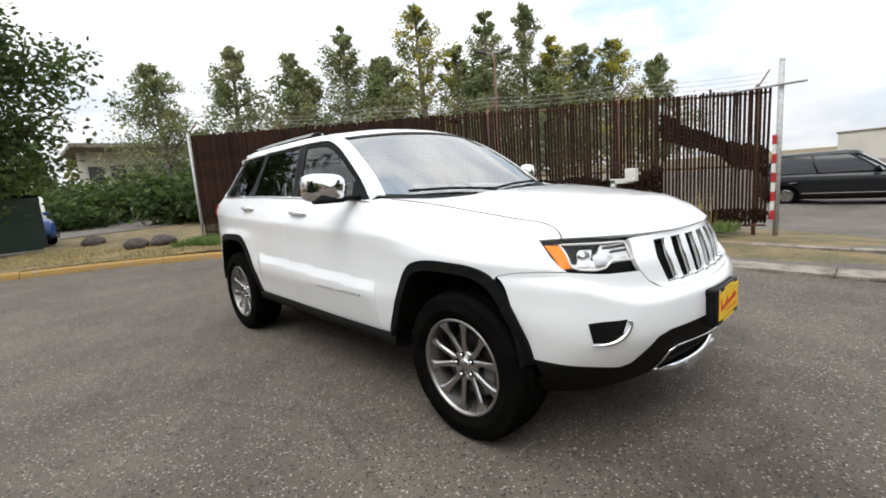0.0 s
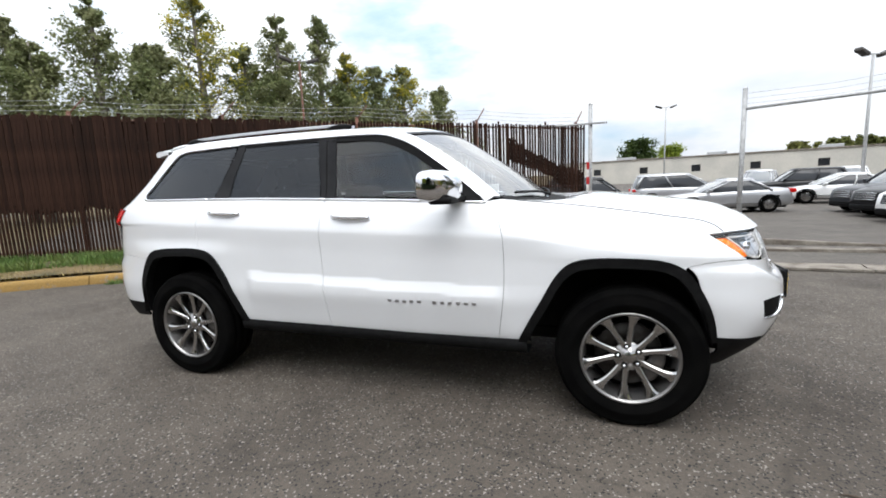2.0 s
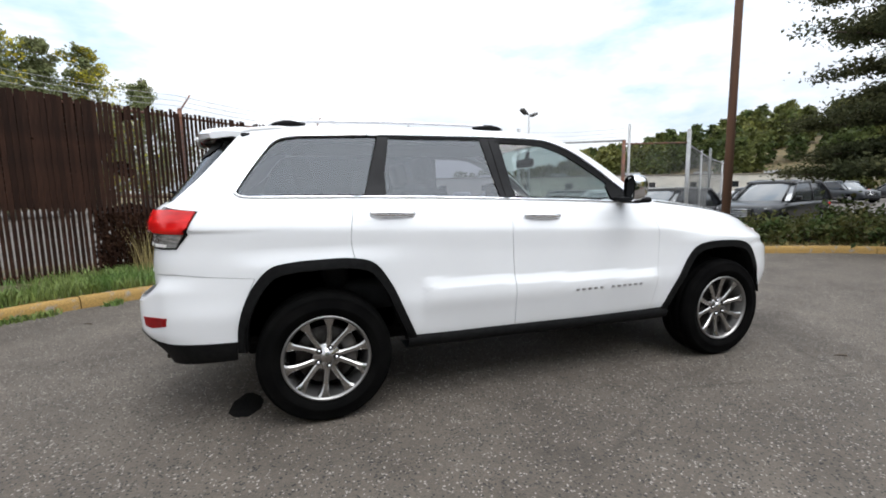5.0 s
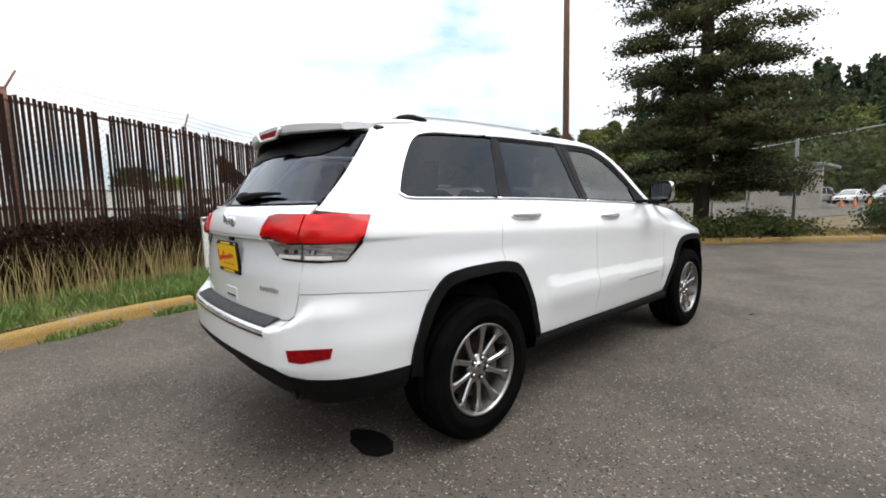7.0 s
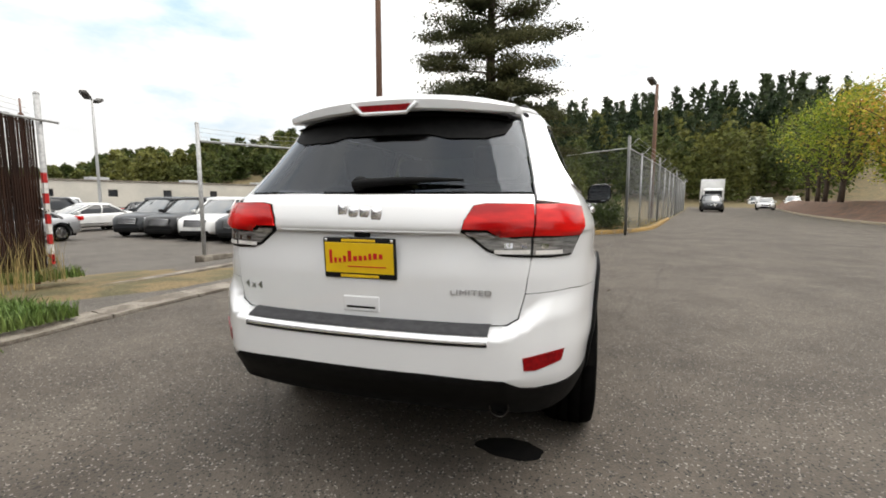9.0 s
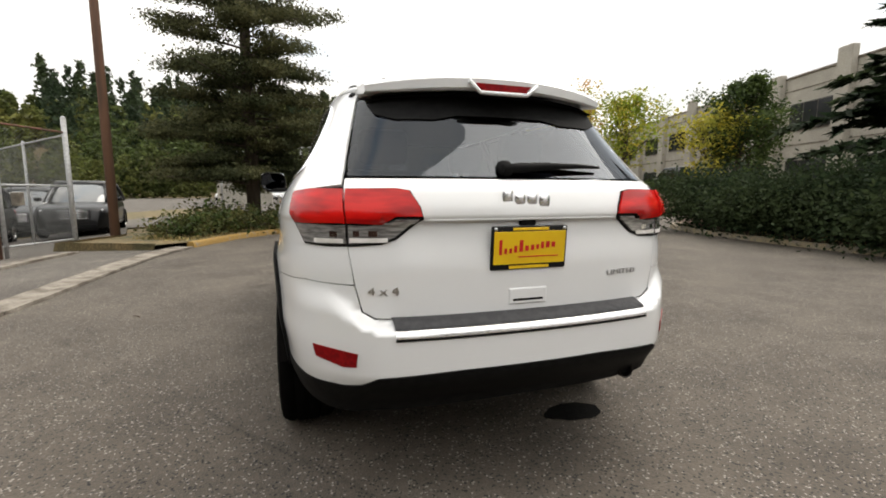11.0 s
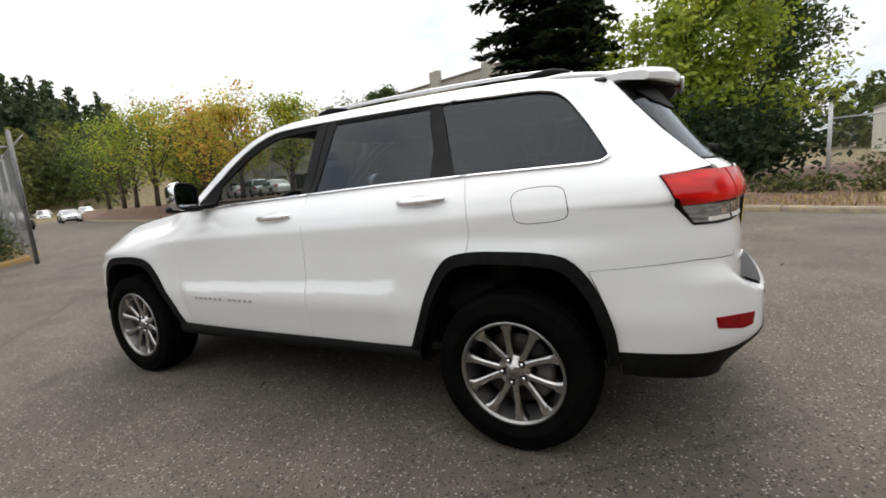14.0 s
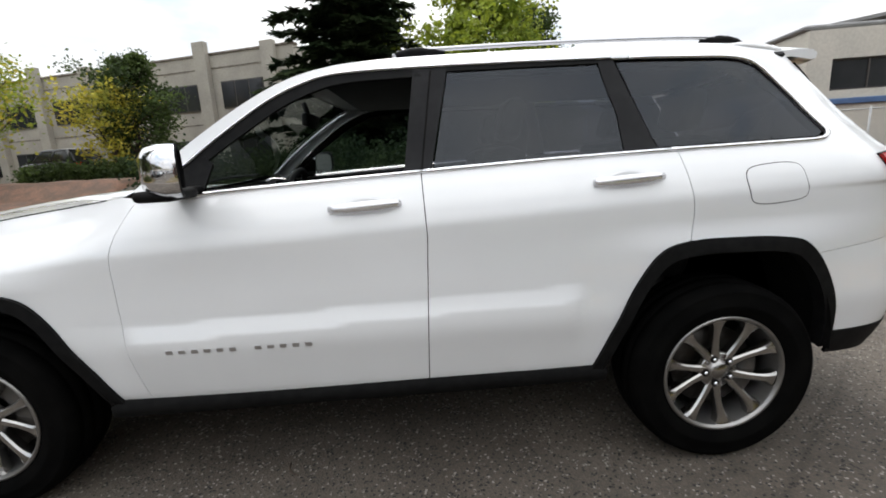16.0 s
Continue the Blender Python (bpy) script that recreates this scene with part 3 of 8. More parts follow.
# one sheet to the horizon
gm = bmesh.new()
rings = []
radii = [0.0, 8, 16, 30, 50, 70, 90, 110, 130, 160, 200, 280, 400, 900, 3000]
for r in radii[1:]:
    rings.append([gm.verts.new((10 + r * math.cos(k * math.tau / 72), r * math.sin(k * math.tau / 72), rise(10 + r * math.cos(k * math.tau / 72), r * math.sin(k * math.tau / 72)) - 0.02 - 1.3 * dip(10 + r * math.cos(k * math.tau / 72), r * math.sin(k * math.tau / 72)))) for k in range(72)])
c = gm.verts.new((10, 0, -0.02))
for k in range(72):
    gm.faces.new((c, rings[0][k], rings[0][(k + 1) % 72]))
for r0, r1 in zip(rings, rings[1:]):
    for k in range(72):
        gm.faces.new((r0[k], r1[k], r1[(k + 1) % 72], r0[(k + 1) % 72]))
ground = part("ground", smooth_faces(gm), SOIL)
tagged(ground, "dry earth and grass reaching the wooded hill", "ground", kind="structure")

KERB = [(-15, -16), (-12.2, -9), (-9.3, -3.4), (-8.35, -1.2), (-7.25, 0.40), (-6.2, 1.2), (-5.15, 1.85), (-4.2, 2.6), (-3.3, 3.15), (-2.4, 3.56), (-1.75, 3.69)]
EDGE = [(-1.75, 3.69), (-0.3, 3.70), (0.5, 3.66), (1.8, 3.52), (3.2, 3.45), (5.3, 3.28), (6.6, 2.95)]
KERB_EAST = [(6.6, 2.95), (8.3, 2.2), (9.6, 1.2), (10.8, 0.1), (12.0, -1.2), (13.6, -2.7), (15.6, -3.7), (18, -4.4), (26, -6.3), (52, -12.6), (90, -21)]
KERB_SOUTH = [(-16, -3.5), (-9, -5.8), (-5.4, -7.75), (-3.5, -8.9), (-1.5, -9.35), (0.9, -9.5), (5, -9.9), (8, -11.2), (9.2, -14)]
BANK = [(13.5, -15.6), (18, -15.3), (24, -15.2), (34, -17), (46, -20.2), (60, -24.5), (90, -34)]
yard = sheet("asphalt_yard", KERB + EDGE[1:] + KERB_EAST[1:] + [(120, -28), (122, -44)] + BANK[::-1] + [(12.6, -19), (11.5, -26), (9.5, -26)] + KERB_SOUTH[::-1] + [(-22, -2), (-24, -14)], 0.0, ASPHALT, "worn grey asphalt yard with fine cracks", 2.0)
lot = sheet("car_lot", EDGE + [(7.2, 5.6), (9, 4.9), (11, 5.5), (16, 2.2), (20, 3), (60, -8), (95, 10), (90, 75), (-35, 75), (-26, 14), (-10.6, 2.5), (0.9, 8.3), (0.4, 6.6)], lambda x, y: -dip(x, y) + 0.012 + 0.02 * max(0, min(1, (y - 4) / 8)), LOT, "pale asphalt car lot behind the fence", 2.0)
far_road = sheet("side_road", [(-12.4, -2.6), (-22, -2), (-26, 6), (-60, 30), (-75, 24), (-60, -10), (-24, -14), (-15, -12)], 0.012, LOT, "grey side road beyond the verge", 4.0)


def kerb(points, material, label, width=0.15, height=0.13, piece=2.4, verge=1):
    """A run of cast kerb pieces with open joints and rounded, chipped top edges."""
    run = tagged(new("kerb"), label, "kerb", kind="structure")
    pts = [np.array(p, float) for p in spline(points, 10)]
    d = np.r_[0, np.cumsum([np.linalg.norm(b - a) for a, b in zip(pts, pts[1:])])]
    arr = np.array(pts)
    n = max(1, int(d[-1] / piece))
    rnd = random.Random(len(points))
    for k in range(n):
        bm = bmesh.new()
        s = np.linspace(d[-1] * k / n + 0.006, d[-1] * (k + 1) / n - 0.006, 9)
        lift = rnd.uniform(-0.008, 0.008)
        rows = []
        for q in s:
            p = np.array([np.interp(q, d, arr[:, 0]), np.interp(q, d, arr[:, 1])])
            e = np.array([np.interp(q + 0.05, d, arr[:, 0]), np.interp(q + 0.05, d, arr[:, 1])]) - np.array([np.interp(q - 0.05, d, arr[:, 0]), np.interp(q - 0.05, d, arr[:, 1])])
            e /= np.linalg.norm(e)
            nrm = np.array([-e[1], e[0]]) * verge
            row = []
            for o, h in ((-0.02, -0.06), (-0.005, height * 0.55), (0.012, height * 0.88), (0.035, height), (width * 0.8, height), (width, height * 0.9), (width + 0.01, -0.05)):
                j = 0.006 * noise.noise((q * 9, o * 60, k * 3.3))
                row.append(bm.verts.new((*(p + nrm * (o + j)), h + lift + (j if h > 0 else 0))))
            rows.append(row)
        for r0, r1 in zip(rows, rows[1:]):
            for i in range(6):
                bm.faces.new((r0[i], r1[i], r1[i + 1], r0[i + 1]))
        bm.faces.new(rows[0])
        bm.faces.new(rows[-1])
        bmesh.ops.recalc_face_normals(bm, faces=bm.faces)
        part("kerb_stone", smooth_faces(bm, 50), material, run)
    return run


kerb(KERB, KERB_PAINT, "worn yellow painted kerb along the verge")
kerb(KERB_EAST[:9], KERB_PAINT, "worn yellow painted kerb round the planted corner")
kerb(KERB_SOUTH, KERB_PLAIN, "weathered concrete kerb below the fir", verge=-1)
kerb(BANK, KERB_PLAIN, "concrete kerb along the mulched bank", verge=-1, piece=4)
# concrete gutter at the entrance: two lines of cast pieces
for off, w, nm in ((0.0, 0.34, "flush concrete edging at the gate"), (2.0, 0.24, "second line of concrete edging at the gate")):
    run = tagged(new("gutter"), nm, "gutter", kind="structure")
    pts = np.array(spline([(x, y + off) for x, y in EDGE], 8))
    d = np.r_[0, np.cumsum(np.hypot(*np.diff(pts, axis=0).T))]
    n = 8
    for k in range(n):
        bm = bmesh.new()
        rows = []
        for q in np.linspace(d[-1] * k / n + 0.008, d[-1] * (k + 1) / n - 0.008, 7):
            x, y = np.interp(q, d, pts[:, 0]), np.interp(q, d, pts[:, 1])
            rows.append([bm.verts.new((x, y + o, h - dip(x, y + o) + 0.006 * noise.noise((x * 3, o * 9, off)))) for o, h in ((0, -0.02), (0.006, 0.034), (w / 2, 0.028), (w - 0.01, 0.046), (w, -0.02))])
        for r0, r1 in zip(rows, rows[1:]):
            for i in range(4):
                bm.faces.new((r0[i], r1[i], r1[i + 1], r0[i + 1]))
        bmesh.ops.recalc_face_normals(bm, faces=bm.faces)
        part("gutter_stone", smooth_faces(bm, 50), CONCRETE, run)

FENCE_A, FENCE_B = Vector((-9.8, 1.1, 0.0)), Vector((1.12, 7.62, 0.0))


def verge_height(x, y):
    t = max(0.0, min(1.0, (x + 10) / 11))
    return 0.10 + 0.14 * (1 - t) * max(0, min(1, (y + 4) / 6)) - 0.05 * t


verge = sheet("verge", [(x - 0.10, y + 0.12) for x, y in KERB] + [(-0.6, 5.2), (0.2, 6.6), (0.9, 8.2), (-2.5, 7.2), (-10.5, 2.6), (-13.5, 3.2), (-14.5, -1.5), (-13.2, -3.5), (-13.5, -9), (-16, -15)], verge_height, SOIL, "grassy verge between kerb and fence", 0.7, 0.05)
corner_bed = sheet("corner_bed", [(x + 0.10, y + 0.12) for x, y in KERB_EAST[:9]] + [(26, -5.4), (19, -3.0), (15.5, -0.5), (16, 2.2), (11, 5.5), (9, 4.9), (7.2, 5.6), (6.4, 3.6)], lambda x, y: 0.10, SOIL, "planted corner bed behind the yellow kerb", 0.7, 0.06)
south_bed = sheet("south_bed", [(x, y - 0.14) for x, y in KERB_SOUTH] + [(9.5, -26), (9, -29), (-30, -29), (-34, -5)], lambda x, y: 0.10 + 0.05 * max(0, min(4, -9 - y)), MULCH, "planted bed with bark and dry grass below the trees", 1.0, 0.08)
bank = sheet("mulch_bank", [(x, y - 0.14) for x, y in BANK] + [(95, -60), (40, -36), (14, -29), (11.5, -27), (12.8, -19)], lambda x, y: 0.10 + 1.0 * float(ease((-15.9 - 0.28 * max(0, x - 26) - y) / 2.4)), MULCH, "bark-covered bank rising to a car park", 1.2, 0.1)


def bank_edge(points, label):
    """The short earth slope where a raised bed or verge meets the lower lot."""
    bm = bmesh.new()
    rows = []
    for x, y in resample([Vector(q) for q in points], 0.4)[:-1]:
        if (x - points[-1][0]) ** 2 + (y - points[-1][1]) ** 2 < 0.01:
            break
        j = 0.04 * noise.noise((x * 2, y * 2, 1.0))
        rows.append([bm.verts.new((x + j, y + j, 0.13)), bm.verts.new((x + 0.06 + j, y + 0.10, -0.15)), bm.verts.new((x + 0.12, y + 0.22, -0.75))])
    for r0, r1 in zip(rows, rows[1:]):
        if (r0[0].co - r1[0].co).length < 1.0:
            bm.faces.new((r0[0], r1[0], r1[1], r0[1]))
            bm.faces.new((r0[1], r1[1], r1[2], r0[2]))
    return tagged(part("bank_edge", smooth_faces(bm), SOIL), label, "bank edge", kind="structure")


bank_edge([(6.42, 3.6), (7.2, 5.6), (9, 4.9), (11, 5.5), (16, 2.2)], "short earth slope behind the corner bed")


def blades(name, where, count, material, label, height=(0.06, 0.16), width=0.006, lean=0.5, seed=1):
    """Grass as single bent blades; where gives (x, y, z) or None."""
    rnd = random.Random(seed)
    vs, fs = [], []
    while len(fs) < count * 2:
        p = where(rnd)
        if p is None:
            continue
        x, y, z = p
        h, a, w = rnd.uniform(*height), rnd.uniform(0, math.tau), width * rnd.uniform(0.7, 1.5)
        ln = rnd.uniform(0.1, lean) * h
        b = rnd.uniform(0, math.tau)
        dx, dy = math.cos(a) * w, math.sin(a) * w
        lx, ly = math.cos(b) * ln, math.sin(b) * ln
        i = len(vs)
        vs += [(x - dx, y - dy, z), (x + dx, y + dy, z), (x + lx * 0.4 + dx * 0.7, y + ly * 0.4 + dy * 0.7, z + h * 0.6), (x + lx * 0.4 - dx * 0.7, y + ly * 0.4 - dy * 0.7, z + h * 0.6), (x + lx, y + ly, z + h)]
        fs += [(i, i + 1, i + 2, i + 3), (i + 3, i + 2, i + 4)]
    me = bpy.data.meshes.new(name)
    me.from_pydata(vs, [], fs)
    return tagged(part(name, me, material), label, "grass", kind="stuff")


def in_polygon(poly):
    p = np.array(poly)
    lo, hi = p.min(0), p.max(0)

    def pick(rnd):
        x, y = rnd.uniform(lo[0], hi[0]), rnd.uniform(lo[1], hi[1])
        return (x, y) if inside(p, np.array([x]), np.array([y]))[0] else None
    return pick


def fence_distance(x, y):
    d = (FENCE_B - FENCE_A)
    return ((x - FENCE_A.x) * -d.y + (y - FENCE_A.y) * d.x) / d.length


def along_fence(t, off):
    d = (FENCE_B - FENCE_A)
    n = Vector((d.y, -d.x, 0)).normalized()
    p = FENCE_A + d * t + n * off
    return p.x, p.y


def green_spot(rnd):
    t = rnd.random() ** 0.9
    x, y = along_fence(t, rnd.uniform(0.0, 2.2) if t > 0.35 else rnd.uniform(0.0, 1.1))
    kx = float(np.interp(y, [p[1] for p in KERB], [p[0] for p in KERB]))
    ky = float(np.interp(x, [p[0] for p in KERB], [p[1] for p in KERB]))
    if y < ky + 0.14 or x < -11 or (x > -0.9 and y < 6.4) or x > 0.9:
        return None
    if noise.noise((x * 0.9, y * 0.9, 0)) + rnd.uniform(-0.25, 0.35) < -0.1:
        return None
    return x, y, verge_height(x, y) - 0.02


def dry_spot(rnd):
    x, y = rnd.uniform(-14, -6), rnd.uniform(-12, 3)
    ky = float(np.interp(x, [p[0] for p in KERB], [p[1] for p in KERB]))
    if y < ky + 0.16 or fence_distance(x, y) > 0.4 or x < -13.4 + 0.02 * y:
        return None
    return x, y, verge_height(x, y) - 0.02


def tall_spot(rnd):
    t = rnd.choice((0.54, 0.58, 0.66, 0.68, 0.72, 0.74, 0.80, 0.84, 0.62, 0.90)) + rnd.gauss(0, 0.008)
    x, y = along_fence(t, rnd.uniform(0.15, 0.9))
    return x, y, verge_height(x, y) - 0.02


blades("green_grass", green_spot, 42000, GRASS_GREEN, "ragged green grass along the fence", (0.05, 0.20), 0.006, 0.7, 3)
blades("dry_grass", dry_spot, 26000, GRASS_DRY, "dry straw-coloured grass on the verge", (0.02, 0.07), 0.006, 0.9, 4)
blades("tall_weeds", tall_spot, 700, GRASS_DRY, "tall dry grass stalks before the fence", (0.3, 0.85), 0.004, 0.35, 5)
bed_pick = in_polygon([(x + 0.2, y + 0.2) for x, y in KERB_EAST[:9]] + [(19, -3.2), (13, 1.0), (8, 4.5), (7, 3.6)])
blades("bed_grass", lambda r: (lambda p: None if p is None else (*p, 0.08))(bed_pick(r)), 9000, GRASS_DRY, "dry grass in the corner bed", (0.04, 0.14), 0.009, 0.8, 6)
south_pick = in_polygon([(x, y - 0.2) for x, y in KERB_SOUTH[:7]] + [(0, -12), (-14, -12)])
blades("south_grass", lambda r: (lambda p: None if p is None else (*p, 0.08))(south_pick(r)), 8000, GRASS_DRY, "dry grass above the far kerb", (0.05, 0.22), 0.012, 0.8, 7)
# weeds in the gutter by the kerb
blades("gutter_weeds", lambda r: (lambda t: (float(np.interp(t, range(len(KERB)), [p[0] for p in KERB])) + r.uniform(-0.1, 0.05), float(np.interp(t, range(len(KERB)), [p[1] for p in KERB])) - r.uniform(0.0, 0.2), 0.0) if noise.noise((t * 1.7, 0, 0)) > 0 else None)(r.uniform(5.5, 10)), 2500, GRASS_GREEN, "weeds growing in the gutter", (0.02, 0.08), 0.006, 0.9, 8)

# dark wet stain on the asphalt
for sx, sy, rx, ry, nm in ((-1.925, -0.56, 0.095, 0.16, "dark fresh oil stain on the asphalt"),):
    bm = bmesh.new()
    ring = []
    for k in range(40):
        a = k * math.tau / 40
        f = 1 + 0.28 * noise.noise((math.cos(a) * 1.6 + sx, math.sin(a) * 1.6, 4.2))
        ring.append(bm.verts.new((sx + rx * f * math.cos(a), sy + ry * f * math.sin(a), 0.004)))
    bm.faces.new(ring)
    tagged(part("stain", bm, STAIN), nm, "stain", kind="structure")
# twigs and dead leaves
rnd = random.Random(12)
for k, (x, y) in enumerate(((0.342, 0.79), (-3.6, 1.9), (2.3, -1.3), (-3.2, -3.3), (0.9, 2.3))):
    bm = bmesh.new()
    a = rnd.uniform(0, 3)
    pts = [(x + math.cos(a + 0.2 * i) * 0.025 * i, y + math.sin(a + 0.2 * i) * 0.025 * i, 0.006) for i in range(5)]
    add_tube(bm, pts, [0.005, 0.006, 0.006, 0.004, 0.002], 5)
    tagged(part("twig", bm, BARK), "small dead twig lying on the asphalt", "twig", "litter on the asphalt")


# ---------------------------------------------------------------- the white car
# Plan of the body at mid height, from the middle of the tail round one side to the middle of the nose.
PLAN = [(-2.385, 0), (-2.375, 0.30), (-2.345, 0.55), (-2.29, 0.70), (-2.18, 0.815), (-2.0, 0.885), (-1.7, 0.92), (-1.2, 0.932),
        (-0.4, 0.94), (0.4, 0.942), (1.0, 0.935), (1.5, 0.925), (1.8, 0.90), (1.97, 0.855), (2.08, 0.78), (2.18, 0.66), (2.265, 0.45), (2.32, 0.22), (2.34, 0)]
_p = np.array(spline([(PLAN[1][0], -PLAN[1][1])] + PLAN + [(PLAN[-2][0], -PLAN[-2][1])], 24))[24:-24]
_u = np.r_[0, np.cumsum(np.hypot(*np.diff(_p, axis=0).T))]
LENGTH = _u[-1]
side_in = curve1([0.2, 0.38, 0.45, 0.55, 0.65, 0.75, 0.9, 1.02, 1.08, 1.15, 1.22, 1.3, 1.45, 1.6, 1.66, 1.70],
                 [-0.12, -0.05, -0.022, -0.007, 0.003, -0.003, -0.004, 0.0, -0.014, -0.047, -0.092, -0.135, -0.19, -0.25, -0.285, -0.34])
tail_in = curve1([0.9, 1.05, 1.085, 1.10, 1.2, 1.25, 1.6, 1.7], [0.0, 0.02, 0.022, 0.0, 0.03, 0.085, 0.345, 0.42])
nose_in = curve1([0.2, 0.3, 0.45, 0.6, 0.70, 0.735, 0.76, 0.85, 0.95, 1.0, 1.06, 1.2], [0.30, 0.19, 0.05, 0.0, 0.004, 0.022, 0.066, 0.09, 0.125, 0.15, 0.25, 0.45])


def shell(u, z, bumper=0.0):
    """The body's skin: u runs from the tail (0) down the right side to the nose (LENGTH); below 0 and past LENGTH it is the left side."""
    u, z = np.asarray(u, float), np.asarray(z, float)
    left = (u < 0) | (u > LENGTH)
    v = np.where(u < 0, -u, np.where(u > LENGTH, 2 * LENGTH - u, u))
    x, y = np.interp(v, _u, _p[:, 0]), np.interp(v, _u, _p[:, 1])
    # shoulder and belt fall towards the nose
    zz = z + 0.04 * (x + 0.15) * ease((z - 0.7) / 0.2) * ease((1.55 - z) / 0.25) + 0.075 * np.clip(x - 0.9, 0, 2) * ease((z - 0.75) / 0.2)
    off = side_in(zz)
    off = off - 0.075 * ease((zz - 1.03) / 0.15) * ease((x - 0.7) / 0.4) * ease((1.5 - z) / 0.2)
    # lower crease of the doors
    zl = z + 0.032 * (x + 0.3)
    amp = ease((x + 0.92) / 0.07) * ease((0.86 - x) / 0.1)
    off = off + amp * 0.017 * np.where(zl > 0.70, np.clip((0.762 - zl) / 0.062, 0, 1), ease((zl - 0.45) / 0.25))
    # the skin swells round the wheels
    for cx in (-1.4575, 1.4575):
        off = off + 0.022 * np.exp(-(((x - cx) / 0.42) ** 2) ** 2) * ease((z - 0.55) / 0.2) * ease((1.0 - z) / 0.12)
    yy = y * (1 + off / 0.93)
    # rear bumper, proud of the tailgate
    corner = ease((y - 0.56) / 0.20)
    top = 0.722 + 0.10 * corner
    b = ease((-1.82 - x) / 0.42) * ease((top + 0.014 + 0.03 * corner - z) / (0.028 + 0.075 * corner)) * bumper * (1 - 0.62 * corner)
    under = ease((0.56 - z) / 0.2)
    xx = x + tail_in(z) * ease((-1.15 - x) / 1.0) - (0.080 - 0.14 * under) * b - nose_in(z - 0.085 * ease((2.25 - x) / 0.22) * ease((z - 0.60) / 0.15) * ease((1.0 - z) / 0.10)) * ease((x - 1.25) / 0.95)
    yy = yy * (1 + 0.03 * b * ease((-2.0 - x) / 0.3))
    return np.stack([xx, np.where(left, yy, -yy), z], -1)


def skin(u, z):
    return shell(u, z, 0.0)


def bumper_skin(u, z):
    return shell(u, z, 1.0)


_uu = np.linspace(0, LENGTH, 4000)


def on_side(x, z, surf=skin):
    """Chart place of a point of the side view."""
    p = surf(_uu, np.full(len(_uu), z))
    i = np.argmax(p[:, 0])
    j = np.argmin(p[:, 0])
    xs = p[j:i + 1, 0]
    return (float(np.interp(x, xs, _uu[j:i + 1])), z)


def on_tail(y, z, surf=skin):
    k = int(4000 * 1.05 / LENGTH)
    p = surf(_uu[:k], np.full(k, z))
    return (float(np.interp(abs(y), np.maximum.accumulate(-p[:, 1]), _uu[:k])) * (1 if y <= 0 else -1), z)


def on_nose(y, z, surf=skin):
    k = int(4000 * 1.12 / LENGTH)
    p = surf(_uu[-k:], np.full(k, z))
    u = float(np.interp(abs(y), np.maximum.accumulate(-p[::-1, 1]), _uu[-k:][::-1]))
    return (u if y <= 0 else 2 * LENGTH - u, z)


def flip(u):
    """The same chart place on the other side of the car."""
    return -u if u < LENGTH / 2 else 2 * LENGTH - u


def other(points, side):
    if side < 0:
        return [tuple(p) for p in points]
    # left side: the side runs through u below 0
    return [(-p[0], p[1]) for p in points]


ARCH_REAR = spline([(-0.935, 0.43), (-1.01, 0.60), (-1.086, 0.765), (-1.178, 0.888), (-1.30, 0.922), (-1.45, 0.925), (-1.62, 0.917), (-1.735, 0.885), (-1.832, 0.765), (-1.893, 0.60), (-1.905, 0.45)], 6)
ARCH_FRONT = spline([(0.889, 0.415), (0.95, 0.535), (1.02, 0.66), (1.09, 0.785), (1.165, 0.86), (1.28, 0.888), (1.45, 0.890), (1.60, 0.877), (1.70, 0.83), (1.775, 0.725), (1.83, 0.60), (1.856, 0.47)], 6)
# outline of the side windows
GLASS_TOP = spline([(0.715, 1.185), (0.62, 1.262), (0.50, 1.357), (0.38, 1.443), (0.264, 1.519), (0.14, 1.577), (0.0, 1.612), (-0.3, 1.622), (-0.75, 1.622), (-1.15, 1.617), (-1.40, 1.609), (-1.58, 1.600), (-1.678, 1.566), (-1.772, 1.456), (-1.852, 1.335), (-1.876, 1.288), (-1.845, 1.266)], 5)
ROOF_LINE = spline([(0.76, 1.215), (0.63, 1.325), (0.50, 1.42), (0.36, 1.512), (0.22, 1.588), (0.08, 1.634), (-0.1, 1.660), (-0.4, 1.672), (-0.9, 1.677), (-1.35, 1.670), (-1.7, 1.655), (-1.95, 1.632)], 6)
BELT = [(0.715, 1.185), (0.2, 1.211), (-0.3, 1.231), (-0.8, 1.249), (-1.3, 1.260), (-1.835, 1.266)]
HOOD_SEAM = spline([(0.80, 1.195), (0.93, 1.178), (1.06, 1.163), (1.30, 1.133), (1.55, 1.095), (1.65, 1.077), (1.775, 1.056), (1.84, 1.036), (1.882, 1.012), (1.903, 0.989)], 5)
# outline of a head lamp: length along the skin from the middle of the nose, height
LAMP_LINE = [(-1.010, 0.986), (-0.90, 0.987), (-0.76, 0.981), (-0.585, 0.967), (-0.553, 0.89), (-0.535, 0.838), (-0.70, 0.847), (-0.875, 0.868), (-0.955, 0.925)]
SEAM_A = spline([(0.735, 1.188), (0.785, 1.10), (0.818, 1.0), (0.825, 0.85), (0.818, 0.65), (0.782, 0.418)], 4)
SEAM_B = [(-0.308, 1.232), (-0.318, 1.0), (-0.305, 0.75), (-0.29, 0.43)]
SEAM_C = spline([(-1.268, 1.258), (-1.285, 1.15), (-1.300, 1.02), (-1.285, 0.923)], 4)


def belt(x):
    return float(np.interp(-x, [-p[0] for p in BELT], [p[1] for p in BELT]))


